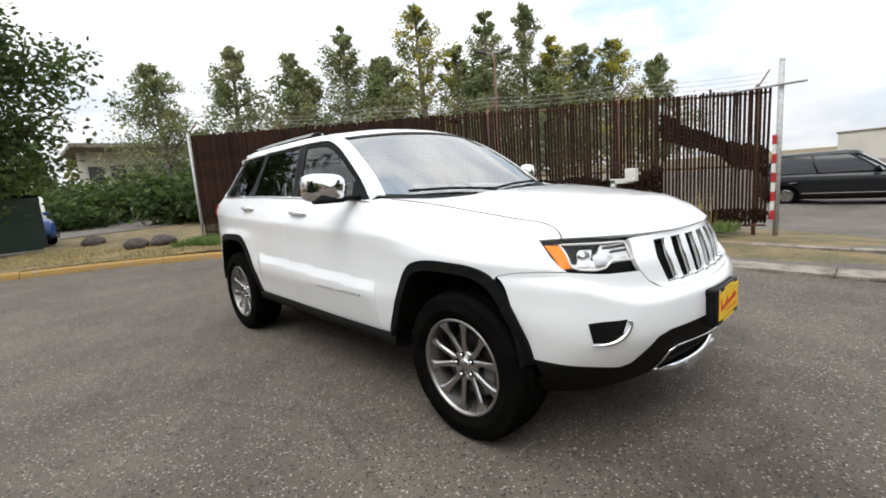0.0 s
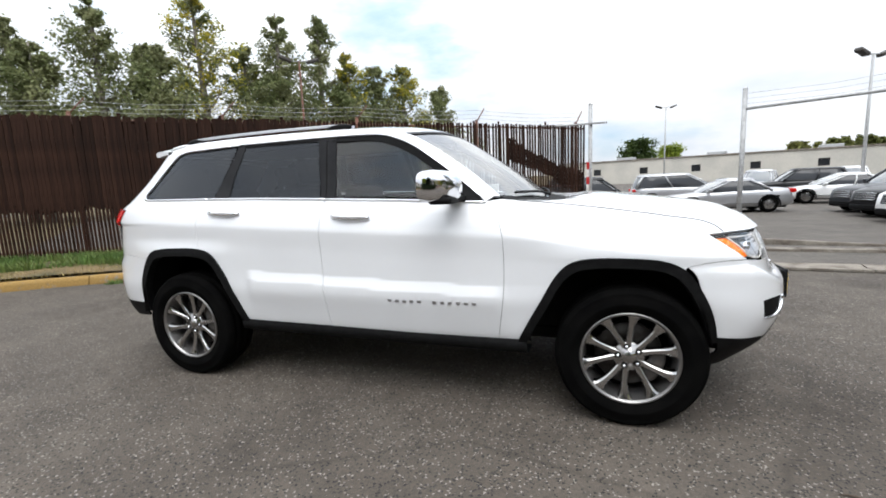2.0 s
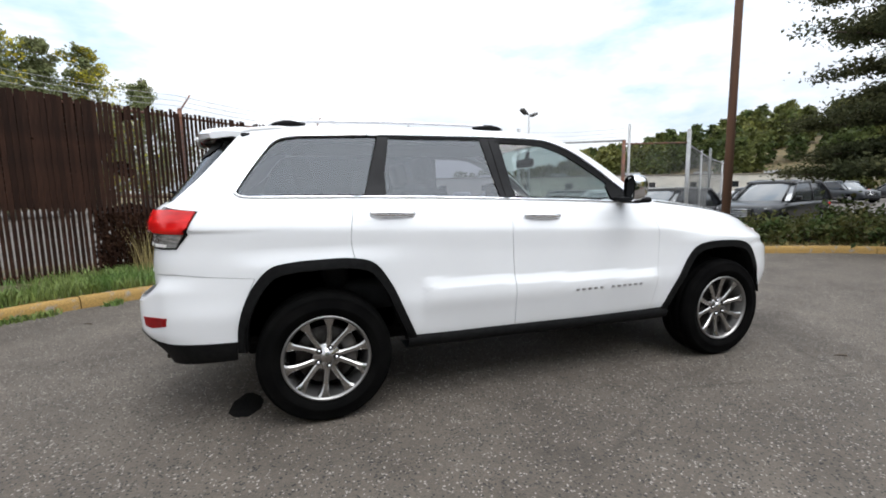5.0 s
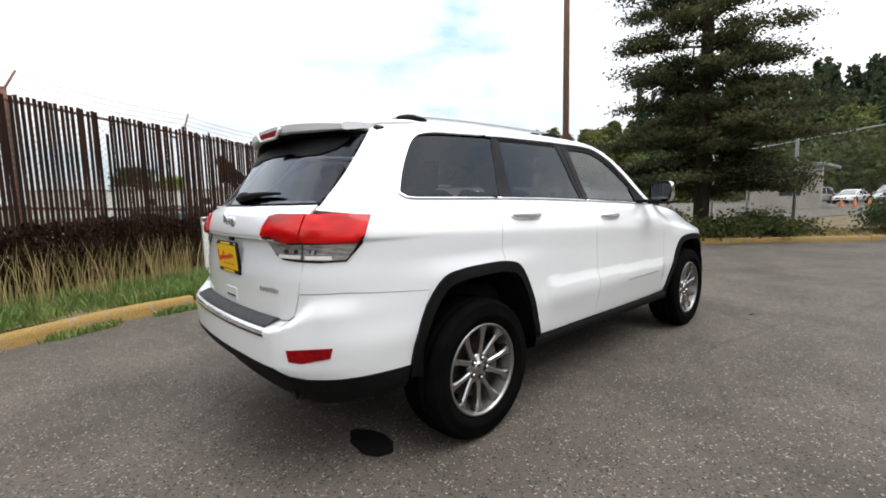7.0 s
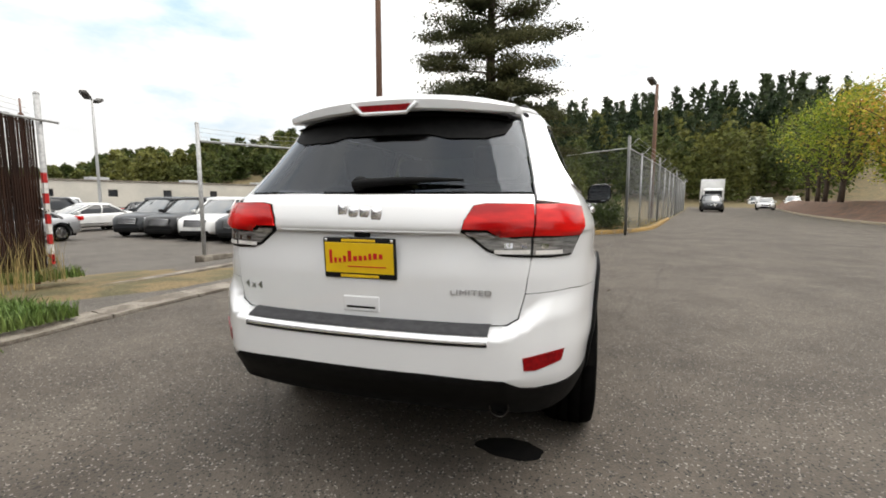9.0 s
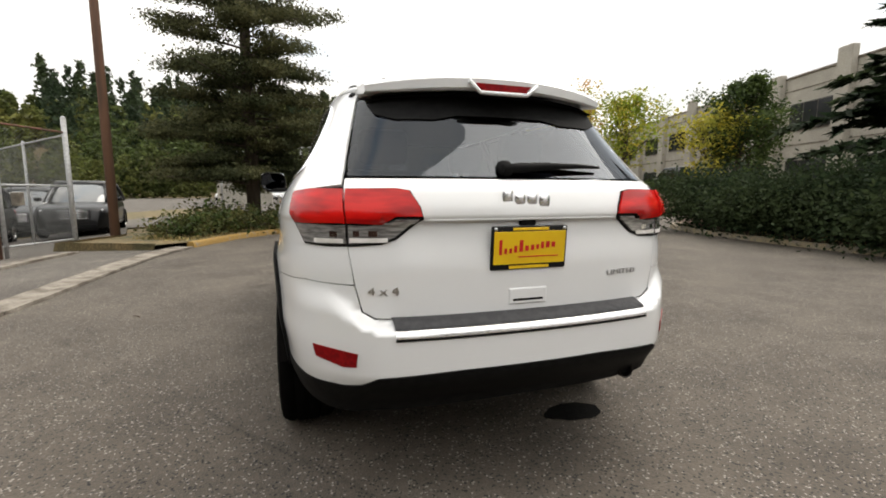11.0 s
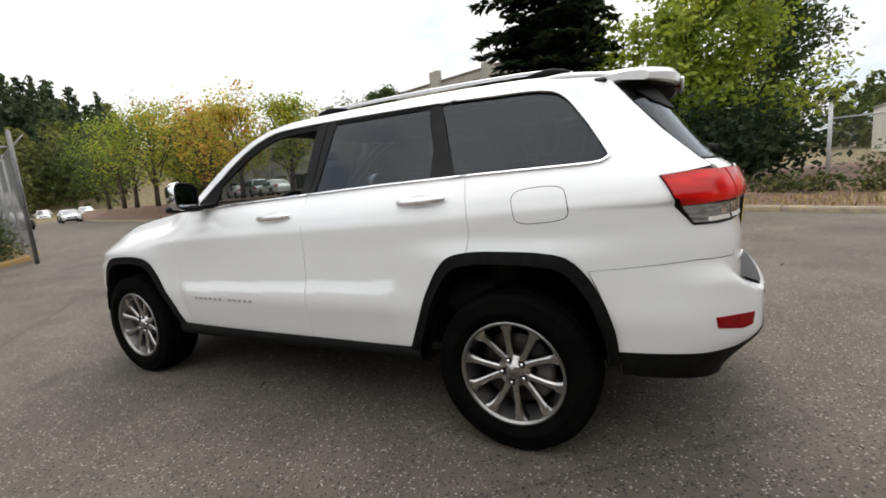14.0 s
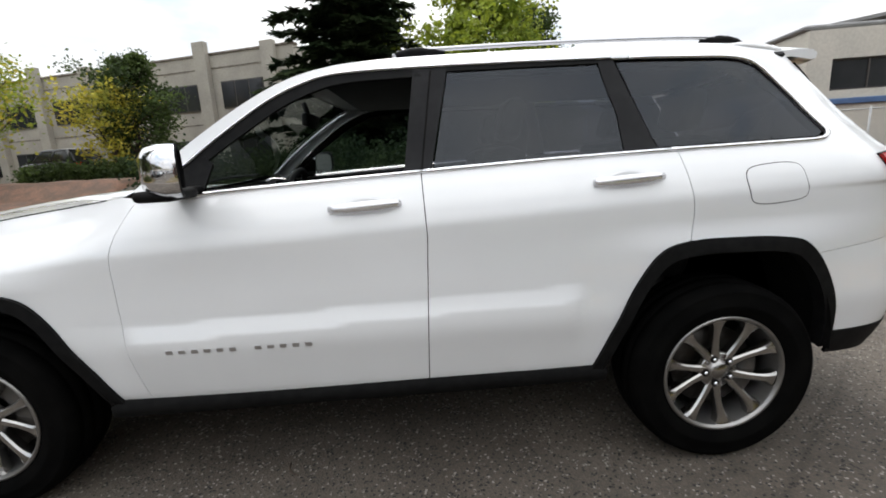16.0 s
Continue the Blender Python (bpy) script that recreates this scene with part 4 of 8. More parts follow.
def build_car():
    car = thing("sport_utility_vehicle", "white sport utility vehicle with chrome trim parked on the asphalt", "car")
    for side in (-1, 1):
        S = lambda pts, surf=skin: other([on_side(x, z, surf) for x, z in pts], side)
        # doors
        i0 = [i for i, p in enumerate(ARCH_REAR) if p[0] < -1.285][0]
        front_door = S(SEAM_A + [(0.3, 0.421), (-0.29, 0.43)] + SEAM_B[::-1][1:] + [(x, belt(x)) for x in (-0.1, 0.1, 0.3, 0.5)])
        door_f = patch("front_door", front_door, skin, WHITE, car, "white painted door skin", gap=0.0018)
        rear_door = S(SEAM_B + [(-0.6, 0.432)] + ARCH_REAR[:i0] + SEAM_C[::-1] + [(x, belt(x)) for x in (-1.1, -0.8, -0.5)])
        door_r = patch("rear_door", rear_door, skin, WHITE, car, "white painted door skin", gap=0.0018)
        # front fender
        k = [i for i, p in enumerate(ARCH_FRONT) if p[0] > 1.70][0]
        fender = S(SEAM_A[::-1] + HOOD_SEAM) + other([(LENGTH + w, z) for w, z in (LAMP_LINE[0], LAMP_LINE[-1], LAMP_LINE[-2])], side) + S([(1.90, 0.872), (1.80, 0.866), (1.71, 0.847)] + ARCH_FRONT[:k][::-1] + [(0.84, 0.417)])
        patch("front_fender", fender, skin, WHITE, car, gap=0.0006)
        # side of the body: windscreen pillar, cant rail, rear pillar and quarter
        edge = [other([on_tail(-y, z)], side)[0] for y, z in ((0.575, 1.60), (0.605, 1.50), (0.64, 1.38), (0.665, 1.28), (0.682, 1.22))]
        tail_lamp = S([(-2.055, 1.194), (-2.10, 1.112), (-2.147, 1.03), (-2.168, 1.004)])
        low = [other([on_tail(-0.672, 1.002)], side)[0], other([on_tail(-0.6545, 0.864)], side)[0]]
        quarter = (S(ROOF_LINE) + edge + tail_lamp + low + S([(-2.18, 0.872), (-1.80, 0.842)]) + S(ARCH_REAR[i0:-9][::-1]) + S(SEAM_C[::-1])
                   + S([(-1.5, 1.262), (-1.83, 1.262)]) + S(GLASS_TOP[::-1]))
        patch("body_side", quarter, skin, WHITE, car, "white quarter panel and window pillars", gap=0.001)
        # fuel flap on the left side
        if side > 0:
            flap = spline([(-1.505, 1.165), (-1.60, 1.185), (-1.70, 1.178), (-1.725, 1.12), (-1.722, 1.06), (-1.63, 1.042), (-1.53, 1.045), (-1.505, 1.09)], 5, True)
            patch("fuel_flap_gap", S(flap), skin, DARK, car, "dark joint round the fuel flap", step=(0.02, 0.02), thick=0.001, proud=0.0006, gap=-0.0015)
            patch("fuel_flap", S(flap), skin, WHITE, car, step=(0.02, 0.02), thick=0.002, proud=0.0014, gap=0.0015)
        # black arch mouldings, with a rolled edge
        for arch, cx in ((ARCH_REAR, -1.42), (ARCH_FRONT, 1.40)):
            a = np.array(arch)
            inner = np.stack([cx + (a[:, 0] - cx) * 0.905, 0.40 + (a[:, 1] - 0.40) * 0.90], 1)
            band = S([tuple(p) for p in a]) + S([tuple(p) for p in inner[::-1]])
            patch("arch_moulding", band, skin, BLACK_TRIM, car, "black plastic wheel arch moulding", thick=0.05, proud=0.014, gap=0.0, step=(0.02, 0.02))
        # windows
        front_glass = S([(-0.262, 1.226), (-0.318, 1.612)] + [tuple(p) for p in GLASS_TOP[::-1] if -0.31 < p[0] < 0.70] + [(0.68, 1.190)])
        if side < 0:
            patch("front_window", front_glass, lambda u, z: skin(u, z), GLASS_CLEAR, car, "lightly tinted door glass", thick=0.004, gap=0.022, proud=-0.012, step=(0.05, 0.05))
        rear_glass = S([(-0.352, 1.234), (-0.432, 1.613), (-0.75, 1.616), (-1.028, 1.612), (-1.045, 1.52), (-1.075, 1.40), (-1.078, 1.254)])
        patch("rear_window", rear_glass, skin, GLASS_DARK, car, "dark privacy glass", thick=0.004, gap=0.004, proud=-0.010, step=(0.05, 0.05), calm=0.8)
        quarter_glass = S([(-1.195, 1.258)] + [(-1.085, 1.612)] + [tuple(p) for p in GLASS_TOP if p[0] < -1.1])
        patch("quarter_window", quarter_glass, skin, GLASS_DARK, car, "dark privacy glass", thick=0.004, gap=0.012, proud=-0.006, step=(0.05, 0.05), calm=0.8)
        # black pillars between the windows and frame of the front window
        b_pillar = S([(-0.242, 1.224), (-0.298, 1.620), (-0.436, 1.620), (-0.350, 1.236)])
        patch("pillar_trim", b_pillar, skin, BLACK_GLOSS, car, "black pillar trim", proud=-0.006, gap=0.002, step=(0.05, 0.05))
        patch("pillar_joint", S([(-0.3065, 1.226), (-0.366, 1.620), (-0.372, 1.620), (-0.3125, 1.226)]), skin, DARK, car, proud=-0.0045, gap=0.0, step=(0.05, 0.05))
        c_pillar = S([(-1.076, 1.254), (-1.073, 1.40), (-1.043, 1.52), (-1.026, 1.620), (-1.088, 1.620), (-1.205, 1.258)])
        patch("pillar_trim", c_pillar, skin, BLACK_GLOSS, car, "black pillar trim", proud=-0.006, gap=0.0, step=(0.05, 0.05))
        frame_out = [tuple(p) for p in GLASS_TOP if p[0] > -0.33]
        frame_in = [(x - 0.035 * min(1, (0.75 - x) * 2 + 0.2), z - 0.034) for x, z in frame_out[1:]][::-1]
        patch("window_frame", S(frame_out + frame_in), skin, BLACK_TRIM, car, "black window frame", proud=-0.006, gap=0.001, step=(0.05, 0.05))
        patch("window_header", S([(-0.43, 1.622), (-1.03, 1.622), (-1.03, 1.602), (-0.43, 1.602)]), skin, BLACK_TRIM, car, "black window frame", proud=-0.004, gap=0.001, step=(0.05, 0.05))
        # mirror sail
        patch("mirror_sail", S([(0.70, 1.188), (0.60, 1.268), (0.50, 1.33), (0.47, 1.30), (0.50, 1.198)]), skin, BLACK_TRIM, car, "black corner trim", proud=-0.004, gap=0.0, step=(0.05, 0.05))
        # chrome belt and rear surround
        rim = [skin(np.array([q[0]]), np.array([q[1]]))[0] for q in S([(x, belt(x) - 0.004) for x in np.linspace(0.72, -1.80, 60)] + [tuple(p) for p in GLASS_TOP[::-1] if p[0] < -1.12])]
        for a, b in ((0, 24), (24, 46), (46, len(rim))):
            bm = bmesh.new()
            add_tube(bm, [Vector(p) + Vector((0, side * 0.002, 0)) for p in rim[a:b + 1]], 0.0085, 8)
            part("window_moulding", bm, CHROME, car, "bright chrome window moulding")
        top = [skin(np.array([q[0]]), np.array([q[1]]))[0] for q in S([(p[0], p[1] + 0.003) for p in GLASS_TOP if -1.12 <= p[0] < 0.70])]
        part("roof_moulding", tube([Vector(p) for p in top], 0.004, 6), CHROME, car, "thin bright moulding above the windows")
        # sill under the doors
        sill = bmesh.new()
        for (y0, z0), (y1, z1) in zip([(0.905, 0.432), (0.925, 0.405), (0.915, 0.36), (0.86, 0.335)], [(0.925, 0.405), (0.915, 0.36), (0.86, 0.335), (0.70, 0.33)]):
            vs = [sill.verts.new((x, side * y, z)) for x, y, z in ((-0.99, y0, z0 + 0.012), (0.94, y0, z0 - 0.006), (0.94, y1, z1 - 0.006), (-0.99, y1, z1 + 0.012))]
            sill.faces.new(vs if side < 0 else vs[::-1])
        bmesh.ops.remove_doubles(sill, verts=sill.verts, dist=1e-4)
        part("sill", smooth_faces(sill), BLACK_TRIM, car, "black plastic sill below the doors")
        # door handles: grip, two mounts and a dark hollow behind
        for door, hx, hz in ((door_f, -0.10, 1.118), (door_r, -1.06, 1.158)):
            y = side * abs(float(skin(np.array([on_side(hx, hz)[0]]), np.array([hz]))[0, 1]))
            grip = bmesh.new()
            pts = [(hx + 0.128 * t, y + side * (0.034 - 0.022 * t ** 4), hz - 0.004 * t) for t in np.linspace(-1, 1, 15)]
            add_tube(grip, pts, [0.010 + 0.006 * (1 - t * t) for t in np.linspace(-1, 1, 15)], 10)
            bmesh.ops.scale(grip, vec=(1, 0.75, 1.25), space=Matrix.Translation((-hx, -y, -hz)), verts=grip.verts)
            handle = part("door_handle", grip, EMBLEM, door, "chrome door handle")
            cup = lathe([(0.001, -0.0008), (0.75, 0.0), (1.0, 0.0022), (1.0, -0.004)], 24, "y")
            for v in cup.verts:
                v.co = Vector((hx + v.co.x * 0.075, y + side * (v.co.y + 0.0005), hz + v.co.z * 0.03))
            part("handle_cup", cup, WHITE, door)
        # mirror: chrome cap, black base and arm, glass
        mirror = bmesh.new()
        prof = [(0.0, 0.03), (0.012, 0.62), (0.045, 0.90), (0.10, 1.0), (0.15, 0.99), (0.165, 0.96)]
        rings = []
        for d, s in prof:
            ring = []
            for a in range(28):
                c, q = math.cos(a * math.tau / 28), math.sin(a * math.tau / 28)
                yy = math.copysign(abs(c) ** 0.55, c) * 0.108 * s
                zz = math.copysign(abs(q) ** 0.6, q) * 0.086 * s
                ring.append(mirror.verts.new((0.595 - d * 0.78 - 0.05 * yy / 0.108, side * (1.03 + yy), 1.278 + zz + 0.02 * (yy / 0.108) * 0.3)))
            rings.append(ring)
        for r0, r1 in zip(rings, rings[1:]):
            for k in range(28):
                f = mirror.faces.new((r0[k], r0[(k + 1) % 28], r1[(k + 1) % 28], r1[k]))
                f.smooth = True
        mirror.faces.new(rings[0])
        bmesh.ops.recalc_face_normals(mirror, faces=mirror.faces)
        cap = part("wing_mirror", mirror, CHROME, car, "chrome mirror cap")
        rim_m = bmesh.new()
        face = []
        for s, d in ((0.965, 0.166), (0.90, 0.172), (0.88, 0.158)):
            ring = []
            for a in range(28):
                c, q = math.cos(a * math.tau / 28), math.sin(a * math.tau / 28)
                yy = math.copysign(abs(c) ** 0.55, c) * 0.108 * s
                zz = math.copysign(abs(q) ** 0.6, q) * 0.086 * s
                ring.append(rim_m.verts.new((0.595 - d * 0.78 - 0.05 * yy / 0.108, side * (1.03 + yy), 1.278 + zz + 0.006 * (yy / 0.108))))
            face.append(ring)
        for r0, r1 in zip(face, face[1:]):
            for k in range(28):
                rim_m.faces.new((r0[k], r0[(k + 1) % 28], r1[(k + 1) % 28], r1[k]))
        bmesh.ops.recalc_face_normals(rim_m, faces=rim_m.faces)
        part("mirror_rim", rim_m, BLACK_TRIM, cap, "black mirror rim")
        mg = bmesh.new()
        ring = [mg.verts.new(v) for v in [(0.595 - 0.123 - 0.05 * math.copysign(abs(math.cos(a * math.tau / 28)) ** 0.55, math.cos(a * math.tau / 28)) * 0.88,
                                           side * (1.03 + math.copysign(abs(math.cos(a * math.tau / 28)) ** 0.55, math.cos(a * math.tau / 28)) * 0.095),
                                           1.278 + math.copysign(abs(math.sin(a * math.tau / 28)) ** 0.6, math.sin(a * math.tau / 28)) * 0.0705) for a in range(28)]]
        mg.faces.new(ring)
        part("mirror_glass", mg, MIRROR, cap, "mirror glass")
        part("mirror_arm", box(0.50, 0.60, 0.80, 0.965, 1.196, 1.222, None, 0.01, 2) if side > 0 else box(0.50, 0.60, -0.965, -0.80, 1.196, 1.222, None, 0.01, 2), BLACK_TRIM, cap, "black mirror arm")
        lo = box(0.465, 0.595, 0.93, 1.10, 1.186, 1.222, None, 0.016, 3) if side > 0 else box(0.465, 0.595, -1.10, -0.93, 1.186, 1.222, None, 0.016, 3)
        part("mirror_base", smooth_faces(lo, 40), BLACK_TRIM, cap, "black lower half of the mirror")
        # lettering on the front door: bars only
        for k in range(12):
            if k == 5:
                continue
            x0 = 0.135 + 0.0465 * k
            q = on_side(x0, 0.628)
            y = abs(float(skin(np.array([q[0]]), np.array([0.628]))[0, 1]))
            bar = box(x0, x0 + 0.024, y - 0.004, y + 0.0025, 0.620, 0.634) if side > 0 else box(x0, x0 + 0.024, -y - 0.0025, -y + 0.004, 0.620, 0.634)
            part("letter_bar", bar, SATIN, door_f, "small silver bar")
        # tail lamp: outer part on the body, inner part on the tailgate
        T = lambda pts: other([on_tail(-y, z) for y, z in pts], side)
        lamp_o = patch("tail_lamp", S([(-2.052, 1.196), (-2.098, 1.112), (-2.145, 1.03), (-2.166, 1.004)]) + T([(0.735, 0.999), (0.672, 1.001), (0.676, 1.204)]) + S([(-2.17, 1.206)]), skin, BLACK_TRIM, car, "red and smoky clear tail lamp with a dark edge", proud=0.003, thick=0.03, gap=0.0, step=(0.02, 0.02))
        outer_red = S([(-2.058, 1.190), (-2.100, 1.113), (-2.118, 1.086)]) + T([(0.70, 1.083), (0.672, 1.084), (0.676, 1.199)]) + S([(-2.17, 1.201)])
        patch("red_lens", outer_red, skin, RED_LENS, lamp_o, "glossy red lens", proud=0.014, thick=0.016, gap=0.0012, step=(0.02, 0.02))
        outer_clear = S([(-2.121, 1.081), (-2.148, 1.035), (-2.166, 1.010)]) + T([(0.735, 1.006), (0.672, 1.008), (0.672, 1.079), (0.70, 1.078)])
        patch("clear_lens", outer_clear, skin, CLEAR_LENS, lamp_o, "smoky clear reversing lens", proud=0.010, thick=0.012, gap=0.002, step=(0.02, 0.02))
        lamp_i = patch("tail_lamp", T([(0.670, 1.204), (0.670, 1.000), (0.56, 1.006), (0.505, 1.024), (0.410, 1.098), (0.420, 1.140), (0.452, 1.198), (0.50, 1.206)]), skin, BLACK_TRIM, car, "red and smoky clear tail lamp on the tailgate", proud=0.003, thick=0.02, gap=0.0, step=(0.02, 0.02))
        inner_red = T([(0.669, 1.199), (0.669, 1.084), (0.60, 1.080), (0.555, 1.090), (0.51, 1.106), (0.415, 1.106), (0.425, 1.140), (0.456, 1.193), (0.50, 1.201)])
        patch("red_lens", inner_red, skin, RED_LENS, lamp_i, "glossy red lens", proud=0.014, thick=0.016, gap=0.0012, step=(0.02, 0.02))
        inner_clear = T([(0.667, 1.079), (0.667, 1.008), (0.56, 1.013), (0.51, 1.030), (0.425, 1.100), (0.51, 1.100), (0.555, 1.085), (0.60, 1.075)])
        patch("clear_lens", inner_clear, skin, CLEAR_LENS, lamp_i, "smoky clear reversing lens", proud=0.010, thick=0.012, gap=0.002, step=(0.02, 0.02))
        for y0, y1, z, tall in ((0.535, 0.662, 1.022, 0.008), (0.682, 0.775, 1.020, 0.008), (0.57, 0.60, 1.046, 0.010), (0.63, 0.65, 1.046, 0.010), (0.70, 0.725, 1.044, 0.010)):
            strip = T([(y0, z - tall), (y1, z - tall), (y1, z + tall), (y0, z + tall)])
            patch("reflector_strip", strip, skin, WHITE_BAND if tall == 0.008 else CHROME, lamp_i if y1 < 0.67 else lamp_o, "bright strip in the lens", proud=0.0115, thick=0.003, gap=0.0, step=(0.03, 0.03))
        # red reflector in the bumper
        R = lambda pts: other([on_tail(-y, z, bumper_skin) for y, z in pts], side)
        patch("reflector", R([(0.655, 0.635), (0.80, 0.645), (0.79, 0.60), (0.70, 0.577), (0.66, 0.585)]), bumper_skin, RED_DARK, car, "dark red reflector in the bumper", proud=0.003, thick=0.02, gap=0.0, step=(0.02, 0.02))
        # head lamp
        N = lambda pts: [(u, z) if side < 0 else (2 * LENGTH - u, z) for u, z in (on_nose(-y, z) for y, z in pts)]
        F = lambda pts: [(u, z) if side < 0 else (2 * LENGTH - u, z) for u, z in (on_side(x, z) for x, z in pts)]
        W = lambda pts: [(LENGTH + w, z) if side < 0 else (LENGTH - w, z) for w, z in pts]
        deep = lambda d: lambda u, z: skin(u, z) - np.stack([d + 0 * z, 0 * z, 0 * z], -1)
        lamp_line = W(LAMP_LINE)
        head = patch("head_lamp", lamp_line, deep(0.026), BLACK_TRIM, car, "clear head lamp with a chrome reflector and amber corner", thick=0.02, gap=0.001, step=(0.03, 0.03))
        patch("amber_lamp", W([(-0.982, 0.968), (-0.921, 0.966), (-0.858, 0.884), (-0.893, 0.880)]), skin, AMBER, head, "amber turn lamp", proud=-0.006, thick=0.01, gap=0.0, step=(0.03, 0.03))
        bowl = W([(-0.912, 0.965), (-0.60, 0.956), (-0.552, 0.886), (-0.66, 0.892), (-0.695, 0.870), (-0.745, 0.864), (-0.815, 0.872), (-0.852, 0.888)])
        patch("lamp_reflector", bowl, skin, LAMP_INNER, head, "chrome lamp reflector", proud=-0.016, thick=0.006, gap=0.0, step=(0.03, 0.03))
        ring = [Vector(skin(np.array([u]), np.array([z]))[0]) + Vector((-0.006, 0, 0)) for u, z in resample(bowl, 0.02)]
        part("light_guide", tube(ring, 0.0042, 6, True), WHITE_BAND, head, "white light guide round the reflector")
        for w0, w1, z0, z1, mat, nm in ((-0.835, -0.775, 0.885, 0.945, SATIN, "low_beam_bowl"), (-0.745, -0.69, 0.885, 0.940, SATIN, "high_beam_bowl"), (-0.68, -0.585, 0.928, 0.934, BLACK_GLOSS, "lamp_blade"), (-0.72, -0.60, 0.944, 0.950, BLACK_GLOSS, "lamp_blade")):
            patch(nm, W([(w0, z0), (w1, z0), (w1, z1), (w0, z1)]), skin, mat, head, "", proud=-0.010, thick=0.006, gap=0.0, step=(0.03, 0.03))
        c = skin(np.array([W([(-0.805, 0.925)])[0][0]]), np.array([0.915]))[0]
        lens = lathe([(0.0001, 0.010), (0.012, 0.008), (0.021, 0.0), (0.024, -0.002), (0.026, 0.003), (0.028, 0.003), (0.029, -0.008)], 24, "x")
        bmesh.ops.transform(lens, matrix=Matrix.Translation(Vector(c) + Vector((-0.010, -side * 0.004, 0))) @ Matrix.Rotation(side * radians(38), 4, "Z"), verts=lens.verts)
        part("projector", lens, CHROME, head, "round projector lens in chrome ring")
        patch("lamp_cover", lamp_line, skin, LENS_COVER, head, "clear plastic cover", thick=0.003, gap=0.002, proud=0.001, step=(0.03, 0.03))
        # fog lamp: a patch on the skin, its dark colour stands for the recess's shade
        fog = patch("fog_lamp", W([(-0.862, 0.664), (-0.80, 0.669), (-0.702, 0.669), (-0.725, 0.612), (-0.78, 0.578), (-0.846, 0.580)]), skin, DARK, car, "fog lamp patch coloured dark for the recess shade, with a chrome blade", proud=0.002, thick=0.03, gap=0.0, step=(0.03, 0.03))
        blade = [Vector(skin(np.array([u]), np.array([z]))[0]) + Vector((0.006, side * 0.002, 0)) for u, z in W(spline([(-0.700, 0.668), (-0.692, 0.650), (-0.708, 0.620), (-0.735, 0.595), (-0.775, 0.577), (-0.815, 0.572), (-0.850, 0.574)], 5))]
        nb = len(blade)
        part("chrome_blade", tube(blade, [0.004 + 0.0065 * math.sin(math.pi * min(1, 0.12 + k / nb)) for k in range(nb)], 10), CHROME, fog, "chrome blade")
        # dark lining behind the rear windows
        patch("side_lining", S([(-0.45, 1.60), (-1.5, 1.60), (-1.72, 1.50), (-2.02, 1.30), (-2.02, 0.90), (-1.9, 0.88)] + ARCH_REAR[i0:-9][::-1] + SEAM_C[::-1] + [(-1.5, 1.24), (-1.85, 1.25), (-1.88, 1.285), (-1.77, 1.47), (-1.66, 1.58), (-0.45, 1.59)]), skin, CABIN, car, "dark inner lining", gap=0.0, proud=-0.045, thick=0.002, step=(0.06, 0.06))

    # tailgate, rear glass, bumper
    T = lambda pts, surf=skin: [on_tail(y, z, surf) for y, z in pts]
    half = [(0.0, 0.738), (0.50, 0.738), (0.585, 0.742), (0.628, 0.768), (0.651, 0.857), (0.669, 0.98), (0.672, 1.06), (0.676, 1.215), (0.668, 1.243), (0.0, 1.243)]
    gate_line = T([(-y, z) for y, z in half] + [(y, z) for y, z in half[::-1][1:-1]])
    gate = patch("tailgate", gate_line, skin, WHITE, car, "white tailgate", gap=0.0013)
    gh = [(0.0, 1.252), (0.66, 1.252), (0.645, 1.33), (0.605, 1.48), (0.575, 1.585), (0.0, 1.60)]
    patch("rear_glass", T([(-y, z) for y, z in gh] + [(y, z) for y, z in gh[::-1][1:-1]]), skin, GLASS_DARK, car, "dark rear window", gap=0.002, proud=-0.004, thick=0.005, step=(0.05, 0.05))
    uq, _ = on_side(-1.80, 0.842, bumper_skin)
    down = [(-1.80, 0.842), (-1.84, 0.755), (-1.893, 0.60), (-1.905, 0.505)]
    side_edge = [on_side(x, z, bumper_skin) for x, z in down]
    top_edge = [on_tail(-0.588, 0.740, bumper_skin), on_tail(-0.632, 0.767, bumper_skin), on_tail(-0.655, 0.862, bumper_skin), on_side(-2.18, 0.870, bumper_skin)]
    lowline = [on_tail(-0.80, 0.500, bumper_skin), on_tail(-0.70, 0.500, bumper_skin), on_tail(-0.645, 0.515, bumper_skin), on_tail(-0.59, 0.550, bumper_skin), on_tail(-0.3, 0.560, bumper_skin), (0.0, 0.560)]
    right = [(0.0, 0.735), on_tail(-0.55, 0.737, bumper_skin)] + top_edge + side_edge + lowline
    patch("rear_bumper", right + [(-u, z) for u, z in right[::-1][1:-1]], bumper_skin, WHITE, car, "white rear bumper", gap=0.0008)
    black = [on_side(-1.905, 0.503, bumper_skin), on_side(-1.915, 0.40, bumper_skin), on_tail(-0.74, 0.375, bumper_skin), on_tail(-0.5, 0.365, bumper_skin), (0.0, 0.37)]
    lower = lowline[::-1] + black
    patch("lower_bumper", lower + [(-u, z) for u, z in lower[::-1][1:-1]], bumper_skin, BLACK_TRIM, car, "black plastic lower bumper", gap=0.001, proud=0.004)
    # step pad with a chrome strip
    pad = bmesh.new()
    ys = np.linspace(-0.53, 0.53, 31)
    edge = [bumper_skin(np.array([on_tail(y, 0.715, bumper_skin)[0]]), np.array([0.715]))[0] for y in ys]
    rows = []
